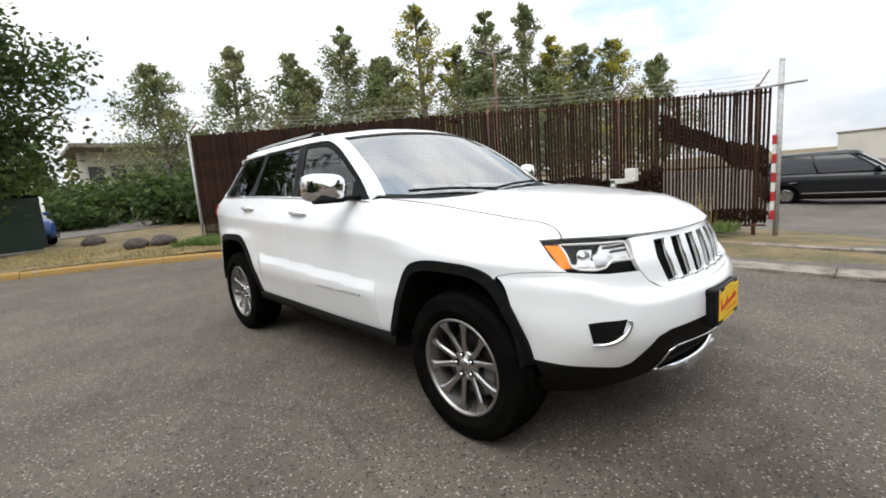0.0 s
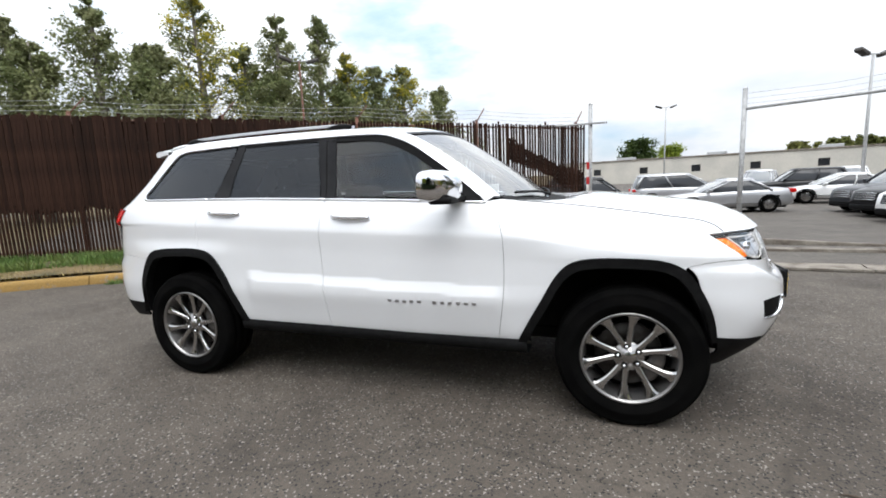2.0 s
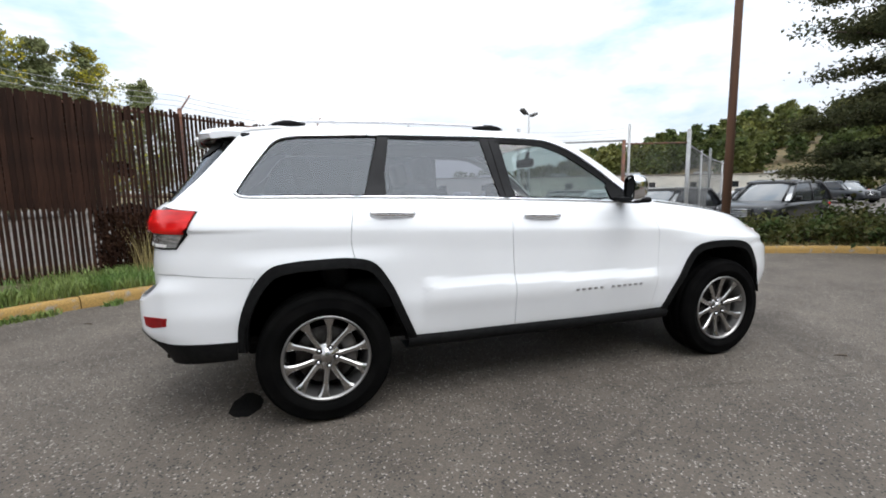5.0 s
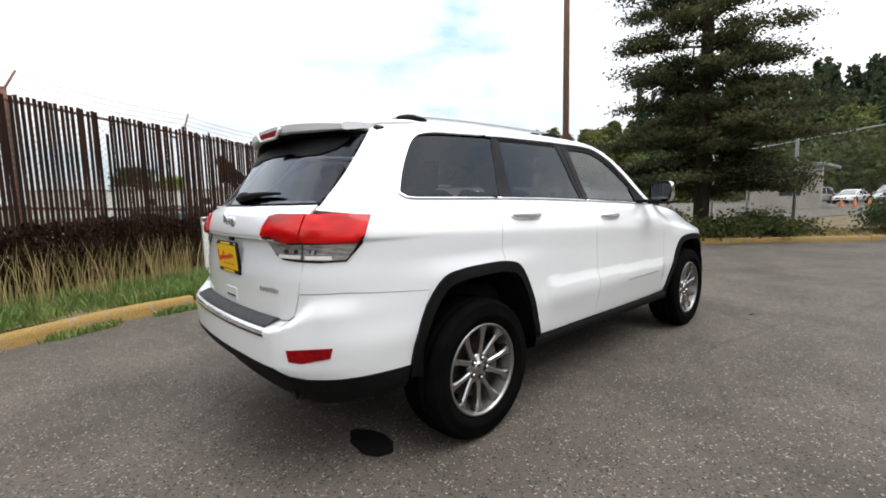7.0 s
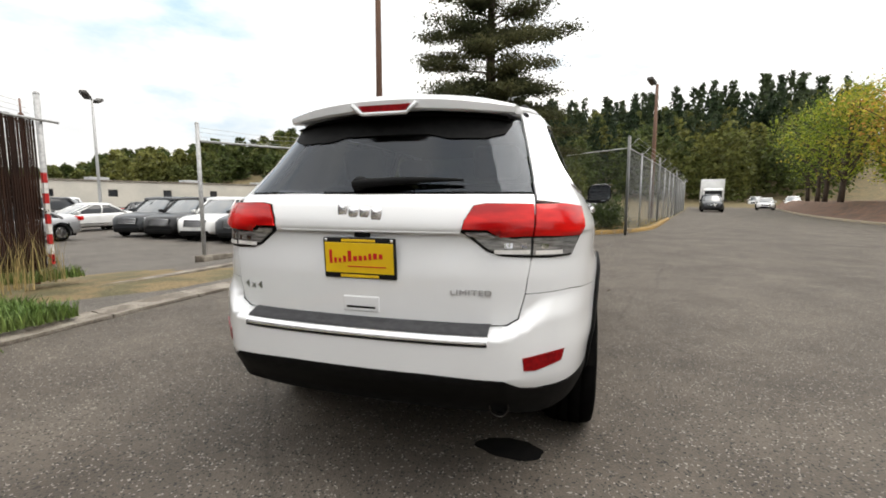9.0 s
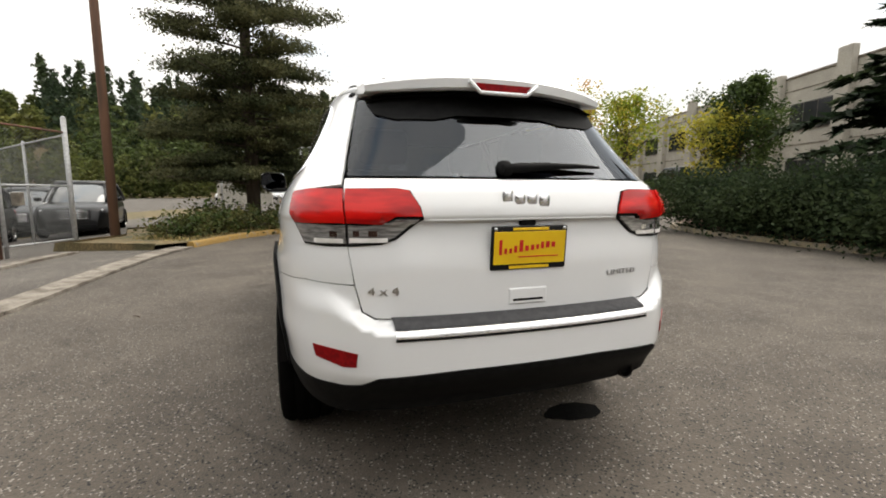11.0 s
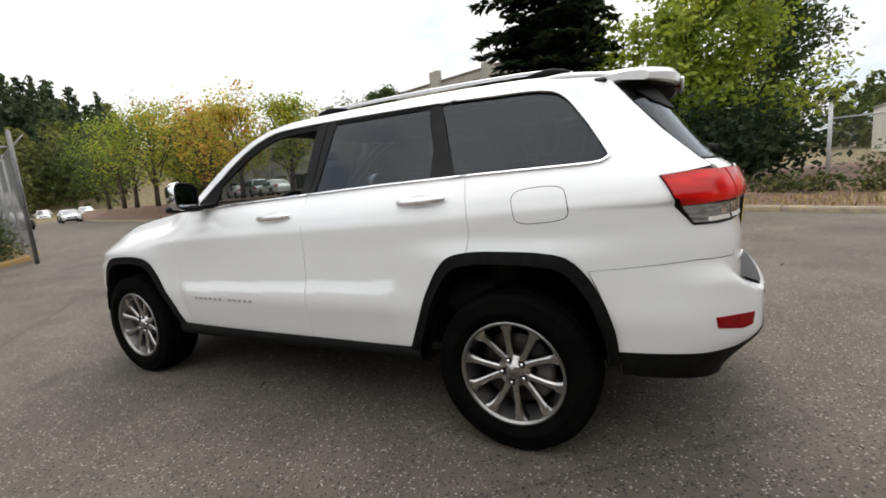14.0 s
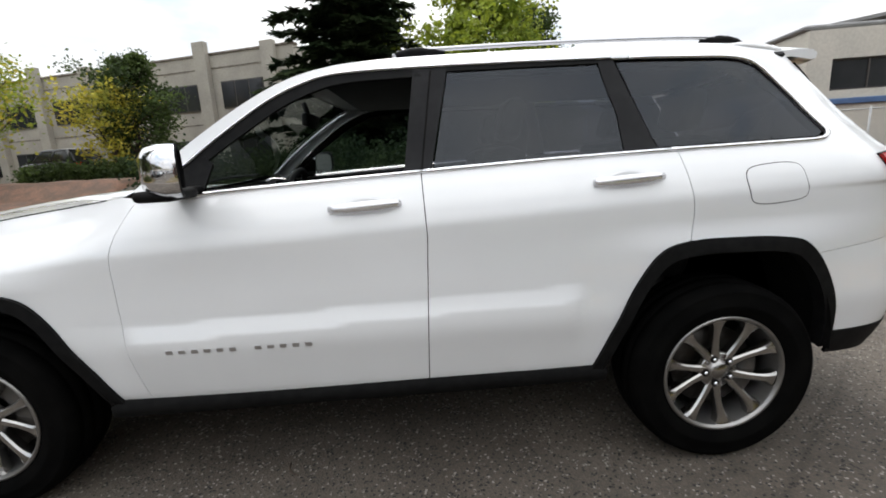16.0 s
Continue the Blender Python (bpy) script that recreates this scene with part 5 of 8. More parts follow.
    for f, z in ((0.0, 0.716), (0.004, 0.726), (0.05, 0.7445), (0.105, 0.748)):
        rows.append([pad.verts.new((e[0] + f, y, z)) for e, y in zip(edge, ys)])
    for r0, r1 in zip(rows, rows[1:]):
        for k in range(30):
            pad.faces.new((r0[k], r0[k + 1], r1[k + 1], r1[k]))
    bmesh.ops.recalc_face_normals(pad, faces=pad.faces)
    step = part("step_pad", smooth_faces(pad), PAD_GREY, car, "grey ribbed step pad on the bumper")
    for nm, z0, z1, mat, note, d in (("chrome_strip", 0.6905, 0.712, EMBLEM, "chrome strip", 0.006), ("lower_strip", 0.680, 0.689, BLACK_TRIM, "thin black lower strip", 0.004)):
        patch(nm, T([(-0.53, z0), (0.53, z0), (0.53, z1), (-0.53, z1)], bumper_skin), bumper_skin, mat, step, note, proud=d, thick=0.008, gap=0.0, step=(0.02, 0.02))
    # tailgate ledge over the plate, its plate, badge, emblem and pull
    xg = lambda y, z: float(skin(np.array([on_tail(y, z)[0]]), np.array([z]))[0, 0])
    ledge = bmesh.new()
    add_tube(ledge, [(xg(y, 1.094) - 0.001, y, 1.094) for y in np.linspace(-0.41, 0.41, 25)], 0.006, 8)
    part("tailgate_ledge", ledge, WHITE, gate)
    number_plate(car, Matrix.Translation((xg(0, 0.985) - 0.006, 0.002, 0.985)) @ Matrix.Rotation(radians(-90), 4, "Z") @ Matrix.Rotation(radians(4), 4, "X"))
    cam_pod = box(xg(0, 1.075) - 0.012, xg(0, 1.075) + 0.01, -0.035, 0.035, 1.068, 1.088, None, 0.006, 2)
    part("camera_pod", cam_pod, BLACK_TRIM, gate, "small black camera pod")
    # emblem: four plain chrome shapes, no letters
    for y0, w, h, dz in ((0.086, 0.044, 0.066, 0.004), (0.036, 0.046, 0.046, -0.004), (-0.014, 0.046, 0.046, -0.004), (-0.066, 0.048, 0.060, -0.011)):
        z = 1.172 + dz
        sh = lathe([(0.001, 0.007), (0.42, 0.007), (0.5, 0.0)], 20, "x")
        for v in sh.verts:
            v.co = Vector((xg(y0, z) - v.co.x, y0 + math.copysign(abs(v.co.y * 2) ** 0.6, v.co.y) / 2 * w, z + math.copysign(abs(v.co.z * 2) ** 0.6, v.co.z) / 2 * h))
        bmesh.ops.recalc_face_normals(sh, faces=sh.faces)
        part("emblem_shape", sh, EMBLEM, gate, "silver emblem shape")
    for text, y, z, size in (("4x4", 0.556, 0.842, 0.042), ("LIMITED", -0.452, 0.866, 0.030)):
        cu = bpy.data.curves.new("badge", "FONT")
        cu.body, cu.size, cu.extrude, cu.align_x = text, size, 0.002, "CENTER"
        cu.space_character = 1.12 if text != "4x4" else 1.5
        tmp = bpy.data.objects.new("badge", cu)
        me = bpy.data.meshes.new_from_object(tmp)
        bpy.data.objects.remove(tmp)
        ob = part("badge", me, SATIN, gate, "small silver badge reading " + text)
        x0, x1 = xg(y - 0.05, z), xg(y + 0.05, z)
        ob.matrix_basis = Matrix.Translation((xg(y, z) - 0.002, y, z - size * 0.35)) @ Matrix.Rotation(math.atan2(-0.1, x0 - x1), 4, "Z") @ Matrix.Rotation(radians(90), 4, "X") @ Matrix.Diagonal((1.35, 1, 1, 1))
    x = xg(0, 0.79)
    pull = box(x - 0.004, x + 0.01, -0.082, 0.082, 0.765, 0.83, None, 0.006, 2)
    part("tailgate_pull", pull, WHITE, gate)
    part("pull_slot", box(x - 0.0055, x + 0.01, -0.066, 0.066, 0.778, 0.790, None, 0.003, 1), DARK, gate, "dark hand slot")
    # rear wiper
    wip = bmesh.new()
    pts = [Vector((xg(y, z) - 0.022, y, z)) for y, z in ((0.075, 1.282), (0.0, 1.288), (-0.12, 1.296), (-0.26, 1.300), (-0.395, 1.298))]
    add_tube(wip, pts, [0.018, 0.020, 0.016, 0.011, 0.005], 10)
    part("rear_wiper", wip, BLACK_TRIM, car, "black rear wiper")
    hub = lathe([(0.001, -0.034), (0.026, -0.03), (0.034, -0.012), (0.036, 0.01)], 20, "x")
    bmesh.ops.translate(hub, vec=(xg(0.05, 1.285), 0.055, 1.282), verts=hub.verts)
    part("wiper_hub", hub, BLACK_TRIM, car, "black wiper boss")
    # roof and windscreen share one lofted skin
    rl = np.array([[*on_side(x, z), x] for x, z in ROOF_LINE])
    re = skin(rl[:, 0], rl[:, 1])
    rt = np.linspace(0, 1, len(re))
    bow_x = curve1([0, 0.30, 0.45, 0.6, 1], [0.24, 0.14, 0.11, 0.04, -0.07])
    bow_z = curve1([0, 0.2, 0.45, 0.7, 1], [-0.055, -0.01, 0.050, 0.060, 0.045])

    def lid(t, s):
        e = np.stack([np.interp(t, rt, re[:, k]) for k in range(3)], -1)
        q = 1 - np.abs(s) ** 2.3
        return np.stack([e[:, 0] + bow_x(t) * q, -e[:, 1] * s, e[:, 2] + bow_z(t) * (1 - s * s)], -1)
    t1 = 0.40
    patch("windscreen", [(0.012, -0.955), (t1, -0.95), (t1, 0.95), (0.012, 0.955)], lid, WINDSCREEN, car, "clear windscreen", gap=0.0, step=(0.03, 0.06), edge=0.06, thick=0.004, proud=-0.004)
    for s in (-1, 1):
        patch("windscreen_band", [(0.0, s * 0.95), (t1 + 0.01, s * 0.945), (t1 + 0.01, s), (0.0, s)], lid, WHITE, car, "white windscreen pillar edge", gap=0.0, step=(0.03, 0.03), edge=0.05, thick=0.01)
    patch("roof", [(t1 + 0.004, -1), (0.999, -1), (0.999, 1), (t1 + 0.004, 1)], lid, WHITE, car, "white roof", gap=0.0, step=(0.02, 0.05), edge=0.05, thick=0.01)
    patch("windscreen_header", [(t1 - 0.02, -0.95), (t1 + 0.003, -0.95), (t1 + 0.003, 0.95), (t1 - 0.02, 0.95)], lid, BLACK_GLOSS, car, "black band above the windscreen", gap=0.0, step=(0.02, 0.05), edge=0.05, thick=0.003, proud=0.001)
    # roof rails
    for side in (-1, 1):
        pts = [lid(np.array([t]), np.array([side * -0.90]))[0] for t in np.linspace(0.59, 0.905, 30)]
        rail = bmesh.new()
        hgt = [0.008 + 0.016 * float(ease(min(i, 29 - i) / 3)) for i in range(30)]
        add_tube(rail, [Vector(p) + Vector((0, 0, h)) for p, h in zip(pts, hgt)], 0.009, 8)
        r = part("roof_rail", rail, SATIN, car, "silver roof rail")
        for i in (1, 28):
            sgn = 1 if i == 1 else -1
            foot = bmesh.new()
            row = pts[max(0, i - 2):i + 5] if i == 1 else pts[i - 4:i + 2]
            n = len(row)
            add_tube(foot, [Vector(p) + Vector((0, 0, 0.008 + 0.010 * math.sin(math.pi * k / (n - 1)))) for k, p in enumerate(row)], [0.006 + 0.012 * math.sin(math.pi * k / (n - 1)) ** 0.6 for k in range(n)], 8)
            part("rail_foot", foot, BLACK_TRIM, r, "dark rail foot")
    # rolled roof edge running into the spoiler's ends
    for side in (-1, 1):
        pts = [Vector(lid(np.array([t]), np.array([side * 0.995]))[0]) - Vector((0, 0, 0.008)) for t in np.linspace(0.86, 0.998, 14)]
        edge = bmesh.new()
        add_tube(edge, pts, [0.016 * float(ease(min(k, 4) / 4)) + 0.002 for k in range(14)], 10)
        part("roof_edge", smooth_faces(edge, 60), WHITE, car)
    # spoiler over the rear glass
    sp = bmesh.new()
    rows, ys = [], np.linspace(-1, 1, 33)
    for f, h in ((0.0, 0.004), (0.35, 0.008), (0.7, 0.006), (0.93, -0.004), (1.0, -0.024), (0.985, -0.060), (0.92, -0.070), (0.6, -0.062), (0.15, -0.10)):
        row = []
        for s in ys:
            w = 0.588 * (1 - 0.05 * f)
            end = abs(s) ** 6
            x0, x1 = -1.885 + 0.055 * s * s + 0.12 * end, -2.14 + 0.125 * abs(s) ** 2.6
            ztop = 1.700 - 0.034 * s * s - 0.022 * f - 0.008 * f * abs(s) ** 3
            row.append(sp.verts.new((x0 + (x1 - x0) * f, w * s, ztop + h * (1 - 0.35 * abs(s) ** 4) - (0.052 * end * (1 - f) ** 1.2 if h > -0.03 else 0.0))))
        rows.append(row)
    for r0, r1 in zip(rows, rows[1:]):
        for k in range(32):
            sp.faces.new((r0[k], r0[k + 1], r1[k + 1], r1[k]))
    for c in (0, -1):
        sp.faces.new([r[c] for r in rows])
    bmesh.ops.recalc_face_normals(sp, faces=sp.faces)
    spo = part("roof_spoiler", smooth_faces(sp, 35), WHITE, car, "white roof spoiler over the rear window")
    under = bmesh.new()
    rows = []
    for f, dz in ((0.03, -0.075), (0.5, -0.062), (0.95, -0.0605)):
        rows.append([under.verts.new((-1.885 + 0.055 * s * s + (-0.24 + 0.07 * abs(s) ** 2.6) * f, 0.54 * s, 1.694 - 0.034 * s * s - 0.022 * f + dz - 0.012 - 0.05 * (1 - f) ** 2)) for s in ys])
    for r0, r1 in zip(rows, rows[1:]):
        for k in range(32):
            under.faces.new((r0[k], r0[k + 1], r1[k + 1], r1[k]))
    bmesh.ops.recalc_face_normals(under, faces=under.faces)
    gb = [(0.0, 1.508), (0.20, 1.505), (0.29, 1.484), (0.45, 1.482), (0.525, 1.505), (0.545, 1.550), (0.520, 1.590), (0.0, 1.63)]
    patch("glass_header", T([(-y, z) for y, z in gb] + [(y, z) for y, z in gb[::-1][1:-1]]), skin, BLACK_TRIM, spo, "black band below the spoiler", gap=0.0, proud=0.002, thick=0.004, step=(0.04, 0.04))
    part("spoiler_underside", smooth_faces(under), BLACK_TRIM, spo, "black underside of the spoiler")
    bl = bmesh.new()
    vs = []
    for x in (-2.143, -2.10):
        vs.append([bl.verts.new((x, y, z)) for y, z in ((-0.125, 1.634), (0.125, 1.634), (0.098, 1.604), (-0.098, 1.604))])
    bl.faces.new(vs[0])
    for k in range(4):
        bl.faces.new((vs[0][k], vs[1][k], vs[1][(k + 1) % 4], vs[0][(k + 1) % 4]))
    bmesh.ops.recalc_face_normals(bl, faces=bl.faces)
    part("brake_lamp", bl, RED_DARK, spo, "dark red high brake lamp")
    fr = bmesh.new()
    add_tube(fr, [(-2.142, y, z) for y, z in ((-0.155, 1.640), (-0.106, 1.597), (0.106, 1.597), (0.155, 1.640))], 0.009, 8)
    part("brake_lamp_frame", fr, WHITE, spo)
    # bonnet
    hs = np.array([on_side(x, z) for x, z in HOOD_SEAM])
    he = skin(hs[:, 0], hs[:, 1])
    ht = np.linspace(0, 1, len(he))
    hb_x = curve1([0, 0.5, 0.8, 1], [0.27, 0.19, 0.21, 0.31])
    hb_z = curve1([0, 0.25, 0.6, 0.85, 1], [-0.035, 0.025, 0.045, 0.035, -0.012])

    def bonnet(t, s):
        e = np.stack([np.interp(t, ht, he[:, k]) for k in range(3)], -1)
        a = np.abs(s)
        bulge = 0.010 * ease((0.62 - a) / 0.16) * ease(t / 0.2) * ease((1.02 - t) / 0.3)
        return np.stack([e[:, 0] + hb_x(t) * (1 - a ** 2.4), -e[:, 1] * s, e[:, 2] + hb_z(t) * (1 - a ** 2.2) + bulge], -1)
    patch("bonnet", [(0.03, -1), (1, -1), (1, 1), (0.03, 1)], bonnet, WHITE, car, "white bonnet", gap=0.005, step=(0.03, 0.04), edge=0.03, thick=0.02)
    # thin black tube added to draw the seam beside the bonnet
    for sgn in (1, -1):
        part("bonnet_seam_line", tube([Vector((p[0], sgn * p[1], p[2] + 0.0012)) for p in he[3:]], 0.0022, 6), BLACK_TRIM, car, "thin dark line along the bonnet seam")
    # cowl below the windscreen, with two wipers
    cw = bmesh.new()
    a = lid(np.full(31, 0.02), np.linspace(-0.97, 0.97, 31))
    b = bonnet(np.full(31, 0.045), np.linspace(-0.97, 0.97, 31))
    va, vb = [cw.verts.new(p + np.array((0, 0, -0.008))) for p in a], [cw.verts.new(p + np.array((0, 0, -0.012))) for p in b]
    for k in range(30):
        cw.faces.new((va[k], va[k + 1], vb[k + 1], vb[k]))
    bmesh.ops.recalc_face_normals(cw, faces=cw.faces)
    part("cowl", smooth_faces(cw), BLACK_TRIM, car, "black plastic cowl below the windscreen")
    for s0, s1 in ((0.72, -0.08), (-0.02, -0.80)):
        pts = [Vector(lid(np.array([0.016 + 0.016 * math.sin(math.pi * k / 11)]), np.array([s0 + (s1 - s0) * k / 11]))[0]) + Vector((0.008, 0, 0.016)) for k in range(12)]
        part("wiper", tube(pts, [0.012, 0.012] + [0.008] * 10, 6), BLACK_TRIM, car, "black windscreen wiper")
    # nose: front bumper with a pocket for each lamp, grille panel with seven openings
    N = lambda pts: [on_nose(-y, z) for y, z in pts]
    C = lambda pts: [(LENGTH + w, z) for w, z in pts]
    m = lambda pts: [(2 * LENGTH - u, z) for u, z in pts[::-1]]
    bump_low = C([(-0.80, 0.462), (-0.70, 0.448), (-0.645, 0.458), (-0.60, 0.505), (-0.54, 0.568), (-0.47, 0.585), (-0.25, 0.590), (0.0, 0.592)])
    bump = [on_side(x, z) for x, z in ((1.71, 0.845), (1.775, 0.725), (1.83, 0.60), (1.852, 0.490))] + bump_low
    up = C([(0.0, 0.745), (-0.30, 0.745), (-0.44, 0.750), (-0.50, 0.790), (-0.533, 0.836), (-0.70, 0.845), (-0.875, 0.866)]) + [on_side(1.90, 0.870), on_side(1.80, 0.864)]
    patch("front_bumper", bump + m(bump)[1:] + m(up) + up[1:], skin, WHITE, car, "white front bumper", gap=0.0004)
    slots = []
    for k in range(-3, 4):
        slots.append(C([(0.116 * k - 0.038, 0.766), (0.116 * k + 0.038, 0.766), (0.1225 * k + 0.0415, 0.850), (0.130 * k + 0.045, 0.948), (0.130 * k - 0.045, 0.948), (0.1225 * k - 0.0415, 0.850)]))
    wide = C([(0.0, 0.746), (-0.30, 0.746), (-0.44, 0.751), (-0.50, 0.791), (-0.532, 0.838), (-0.55, 0.89), (-0.583, 0.968), (-0.45, 0.970), (-0.3, 0.972), (0.0, 0.972)])
    grille = patch("grille_panel", wide + m(wide)[1:-1], lambda u, z: skin(u, z) + np.stack([0.003 + 0 * z, 0 * z, 0 * z], -1), WHITE, car, "white grille panel with seven upright openings", holes=slots, gap=0.001, step=(0.02, 0.02), thick=0.022, edge=0.03)
    back = C([(0.0, 0.752), (-0.43, 0.756), (-0.45, 0.80), (-0.47, 0.962), (0.0, 0.965)])
    patch("grille_mesh", back + m(back)[1:-1], lambda u, z: skin(u, z) - np.stack([0.030 + 0 * z, 0 * z, 0 * z], -1), DARK, grille, "black mesh behind the openings", gap=0.0, step=(0.05, 0.05))
    for sl in slots:
        ring = [skin(np.array([u]), np.array([z]))[0] + np.array((-0.002, 0, 0)) for u, z in resample(inset(sl, 0.003), 0.02)]
        part("grille_surround", tube([Vector(p) for p in ring], 0.0042, 6, True), CHROME, grille, "chrome slot surround")
    for k in range(-3, 3):
        p = skin(np.array([LENGTH + 0.116 * (k + 0.5)]), np.array([0.772]))[0]
        foot = bmesh.new()
        bmesh.ops.create_uvsphere(foot, u_segments=12, v_segments=8, radius=1, matrix=Matrix.Translation(p + np.array((0.002, 0, 0))) @ Matrix.Diagonal((0.014, 0.019, 0.012, 1)))
        part("rib_foot", smooth_faces(foot), CHROME, grille, "bright foot of a grille rib")
    low = bump_low[::-1] + [on_side(1.852, 0.488), on_side(1.86, 0.40)] + N([(0.80, 0.31), (0.55, 0.27), (0.0, 0.27)])
    patch("lower_fascia", low + m(low)[1:-1], skin, BLACK_TRIM, car, "black lower front fascia", gap=0.001, proud=0.003)
    spot = lambda w, z, d: Vector(skin(np.array([LENGTH + w]), np.array([z]))[0]) + Vector((d, 0, 0))
    lip = [spot(w, 0.335 + 0.012 * (w / 0.4) ** 2, 0.045 - 0.03 * (w / 0.42) ** 4) for w in np.linspace(-0.42, 0.42, 41)]
    part("chrome_lip", tube(lip, [0.006 + 0.014 * float(ease((1 - abs(k / 20 - 1)) * 4)) for k in range(41)], 10), CHROME, car, "chrome lower lip of the front bumper")
    arc = spline([(-0.415, 0.342), (-0.445, 0.40), (-0.450, 0.455), (-0.41, 0.487), (-0.30, 0.492), (-0.15, 0.484), (0.0, 0.480)], 5)
    arc = arc + [(-w, z) for w, z in arc[::-1][1:]]
    part("intake_trim", tube([spot(w, z, 0.010) for w, z in arc], 0.0055, 8), CHROME, car, "bright trim round the lower intake")
    mouth = C([(-0.41, 0.345), (-0.44, 0.40), (-0.442, 0.455), (-0.41, 0.482), (-0.30, 0.487), (-0.15, 0.479), (0.0, 0.475)])
    low_mouth = C([(0.0, 0.34), (-0.2, 0.34)])
    patch("intake", mouth + m(mouth)[1:] + m(low_mouth) + low_mouth[1:], skin, DARK, car, "dark lower intake", gap=0.0, proud=0.0045, thick=0.006, step=(0.05, 0.05))
    hooks = box(2.10, 2.25, -0.2, 0.2, 0.30, 0.34, None, 0.01, 2)
    part("skid_plate", hooks, SATIN, car, "grey skid plate")
    number_plate(car, Matrix.Translation((2.352, -0.055, 0.625)) @ Matrix.Rotation(radians(90), 4, "Z"), front=True)
    # inner body: floor, wheel housings, engine bay block, lining
    part("floor_pan", box(-1.90, 1.95, -0.60, 0.60, 0.33, 0.42, None, 0.02, 1), DARK, car, "dark underbody")
    part("engine_bay", box(0.98, 2.06, -0.60, 0.60, 0.38, 0.94, None, 0.04, 1), DARK, car, "dark engine bay")
    part("load_floor", box(-2.22, -0.98, -0.62, 0.62, 0.38, 0.95, None, 0.03, 1), DARK, car, "dark load bay lining")
    for side in (-1, 1):
        for cx, arch in ((-1.42, ARCH_REAR), (1.40, ARCH_FRONT)):
            hs_ = bmesh.new()
            a = np.array(arch)
            inner = np.stack([cx + (a[:, 0] - cx) * 0.93, 0.40 + (a[:, 1] - 0.40) * 0.93], 1)
            r0 = [hs_.verts.new((x, side * 0.935, z)) for x, z in inner]
            r1 = [hs_.verts.new((x, side * 0.62, z)) for x, z in inner]
            for k in range(len(r0) - 1):
                hs_.faces.new((r0[k], r0[k + 1], r1[k + 1], r1[k]))
            hs_.faces.new(r1)
            part("wheel_housing", hs_, DARK, car, "black wheel housing liner")
        liner = bmesh.new()
        for xa, xb in ((-0.98, 0.95),):
            vs = [liner.verts.new((x, side * y, z)) for x, y, z in ((xa, 0.80, 0.38), (xb, 0.80, 0.38), (0.78, 0.80, 1.17), (-1.25, 0.78, 1.23))]
            liner.faces.new(vs)
        part("door_lining", liner, DARK, car, "dark door lining")
    # cabin
    part("dashboard", smooth_faces(box(0.42, 0.98, -0.74, 0.74, 0.85, 1.14, None, 0.07, 3), 40), CABIN, car, "dark dashboard")
    part("headliner", box(-1.85, 0.10, -0.60, 0.60, 1.60, 1.625, None, 0.01, 1), CABIN, car, "dark roof lining")
    wheel_s = bmesh.new()
    ring = [(0.0, 0.185 * math.cos(a * math.tau / 28), 0.185 * math.sin(a * math.tau / 28)) for a in range(28)]
    add_tube(wheel_s, ring, 0.016, 8, True)
    add_box(wheel_s, -0.02, 0.03, -0.07, 0.07, -0.06, 0.06, None, 0.02, 2)
    add_box(wheel_s, -0.008, 0.012, -0.18, 0.18, -0.018, 0.018)
    bmesh.ops.transform(wheel_s, matrix=Matrix.Translation((0.34, 0.37, 1.08)) @ Matrix.Rotation(radians(-24), 4, "Y"), verts=wheel_s.verts)
    part("steering_wheel", wheel_s, CABIN, car, "black steering wheel")
    part("rear_view_mirror", smooth_faces(box(0.26, 0.30, -0.13, 0.13, 1.47, 1.54, None, 0.018, 3), 40), CABIN, car, "black rear view mirror")
    part("mirror_stalk", tube([(0.29, 0, 1.53), (0.31, 0, 1.60)], 0.015, 6), CABIN, car, "black mirror stalk")
    for x, ys_, w in ((-0.25, (-0.37, 0.37), 0.26), (-1.05, (-0.40, 0.40), 0.30)):
        for y in ys_:
            seat = bmesh.new()
            add_box(seat, x - 0.30, x + 0.28, y - w, y + w, 0.55, 0.75, None, 0.06, 3)
            add_box(seat, -0.08, 0.08, y - w, y + w, 0.0, 0.62, Matrix.Translation((x - 0.30, 0, 0.70)) @ Matrix.Rotation(radians(-14), 4, "Y"), 0.06, 3)
            s = part("seat", smooth_faces(seat, 50), CABIN, car, "dark leather seat")
            hr = box(-0.05, 0.05, y - 0.13, y + 0.13, 0.65, 0.84, Matrix.Translation((x - 0.30, 0, 0.70)) @ Matrix.Rotation(radians(-14), 4, "Y"), 0.045, 3)
            part("headrest", smooth_faces(hr, 50), CABIN, s, "dark leather headrest")
    # exhaust tip
    tip = lathe([(0.030, 0.12), (0.039, -0.01), (0.040, -0.02), (0.037, -0.024), (0.034, -0.018), (0.030, 0.08)], 28, "x")
    bmesh.ops.transform(tip, matrix=Matrix.Translation((-2.285, -0.558, 0.392)) @ Matrix.Rotation(radians(10), 4, "Y"), verts=tip.verts)
    part("exhaust_tip", tip, STEEL, car, "dark steel exhaust tip")
    # a plain dark disc closes the inside of the tip
    core = lathe([(0.0005, 0.01), (0.0335, 0.01)], 24, "x")
    bmesh.ops.transform(core, matrix=Matrix.Translation((-2.285, -0.558, 0.392)) @ Matrix.Rotation(radians(10), 4, "Y"), verts=core.verts)
    part("exhaust_core", core, DARK, car, "dark disc inside the exhaust tip")
    part("muffler", smooth_faces(box(-2.24, -1.95, -0.45, 0.45, 0.33, 0.44, None, 0.05, 3), 40), DARK, car, "dark muffler")
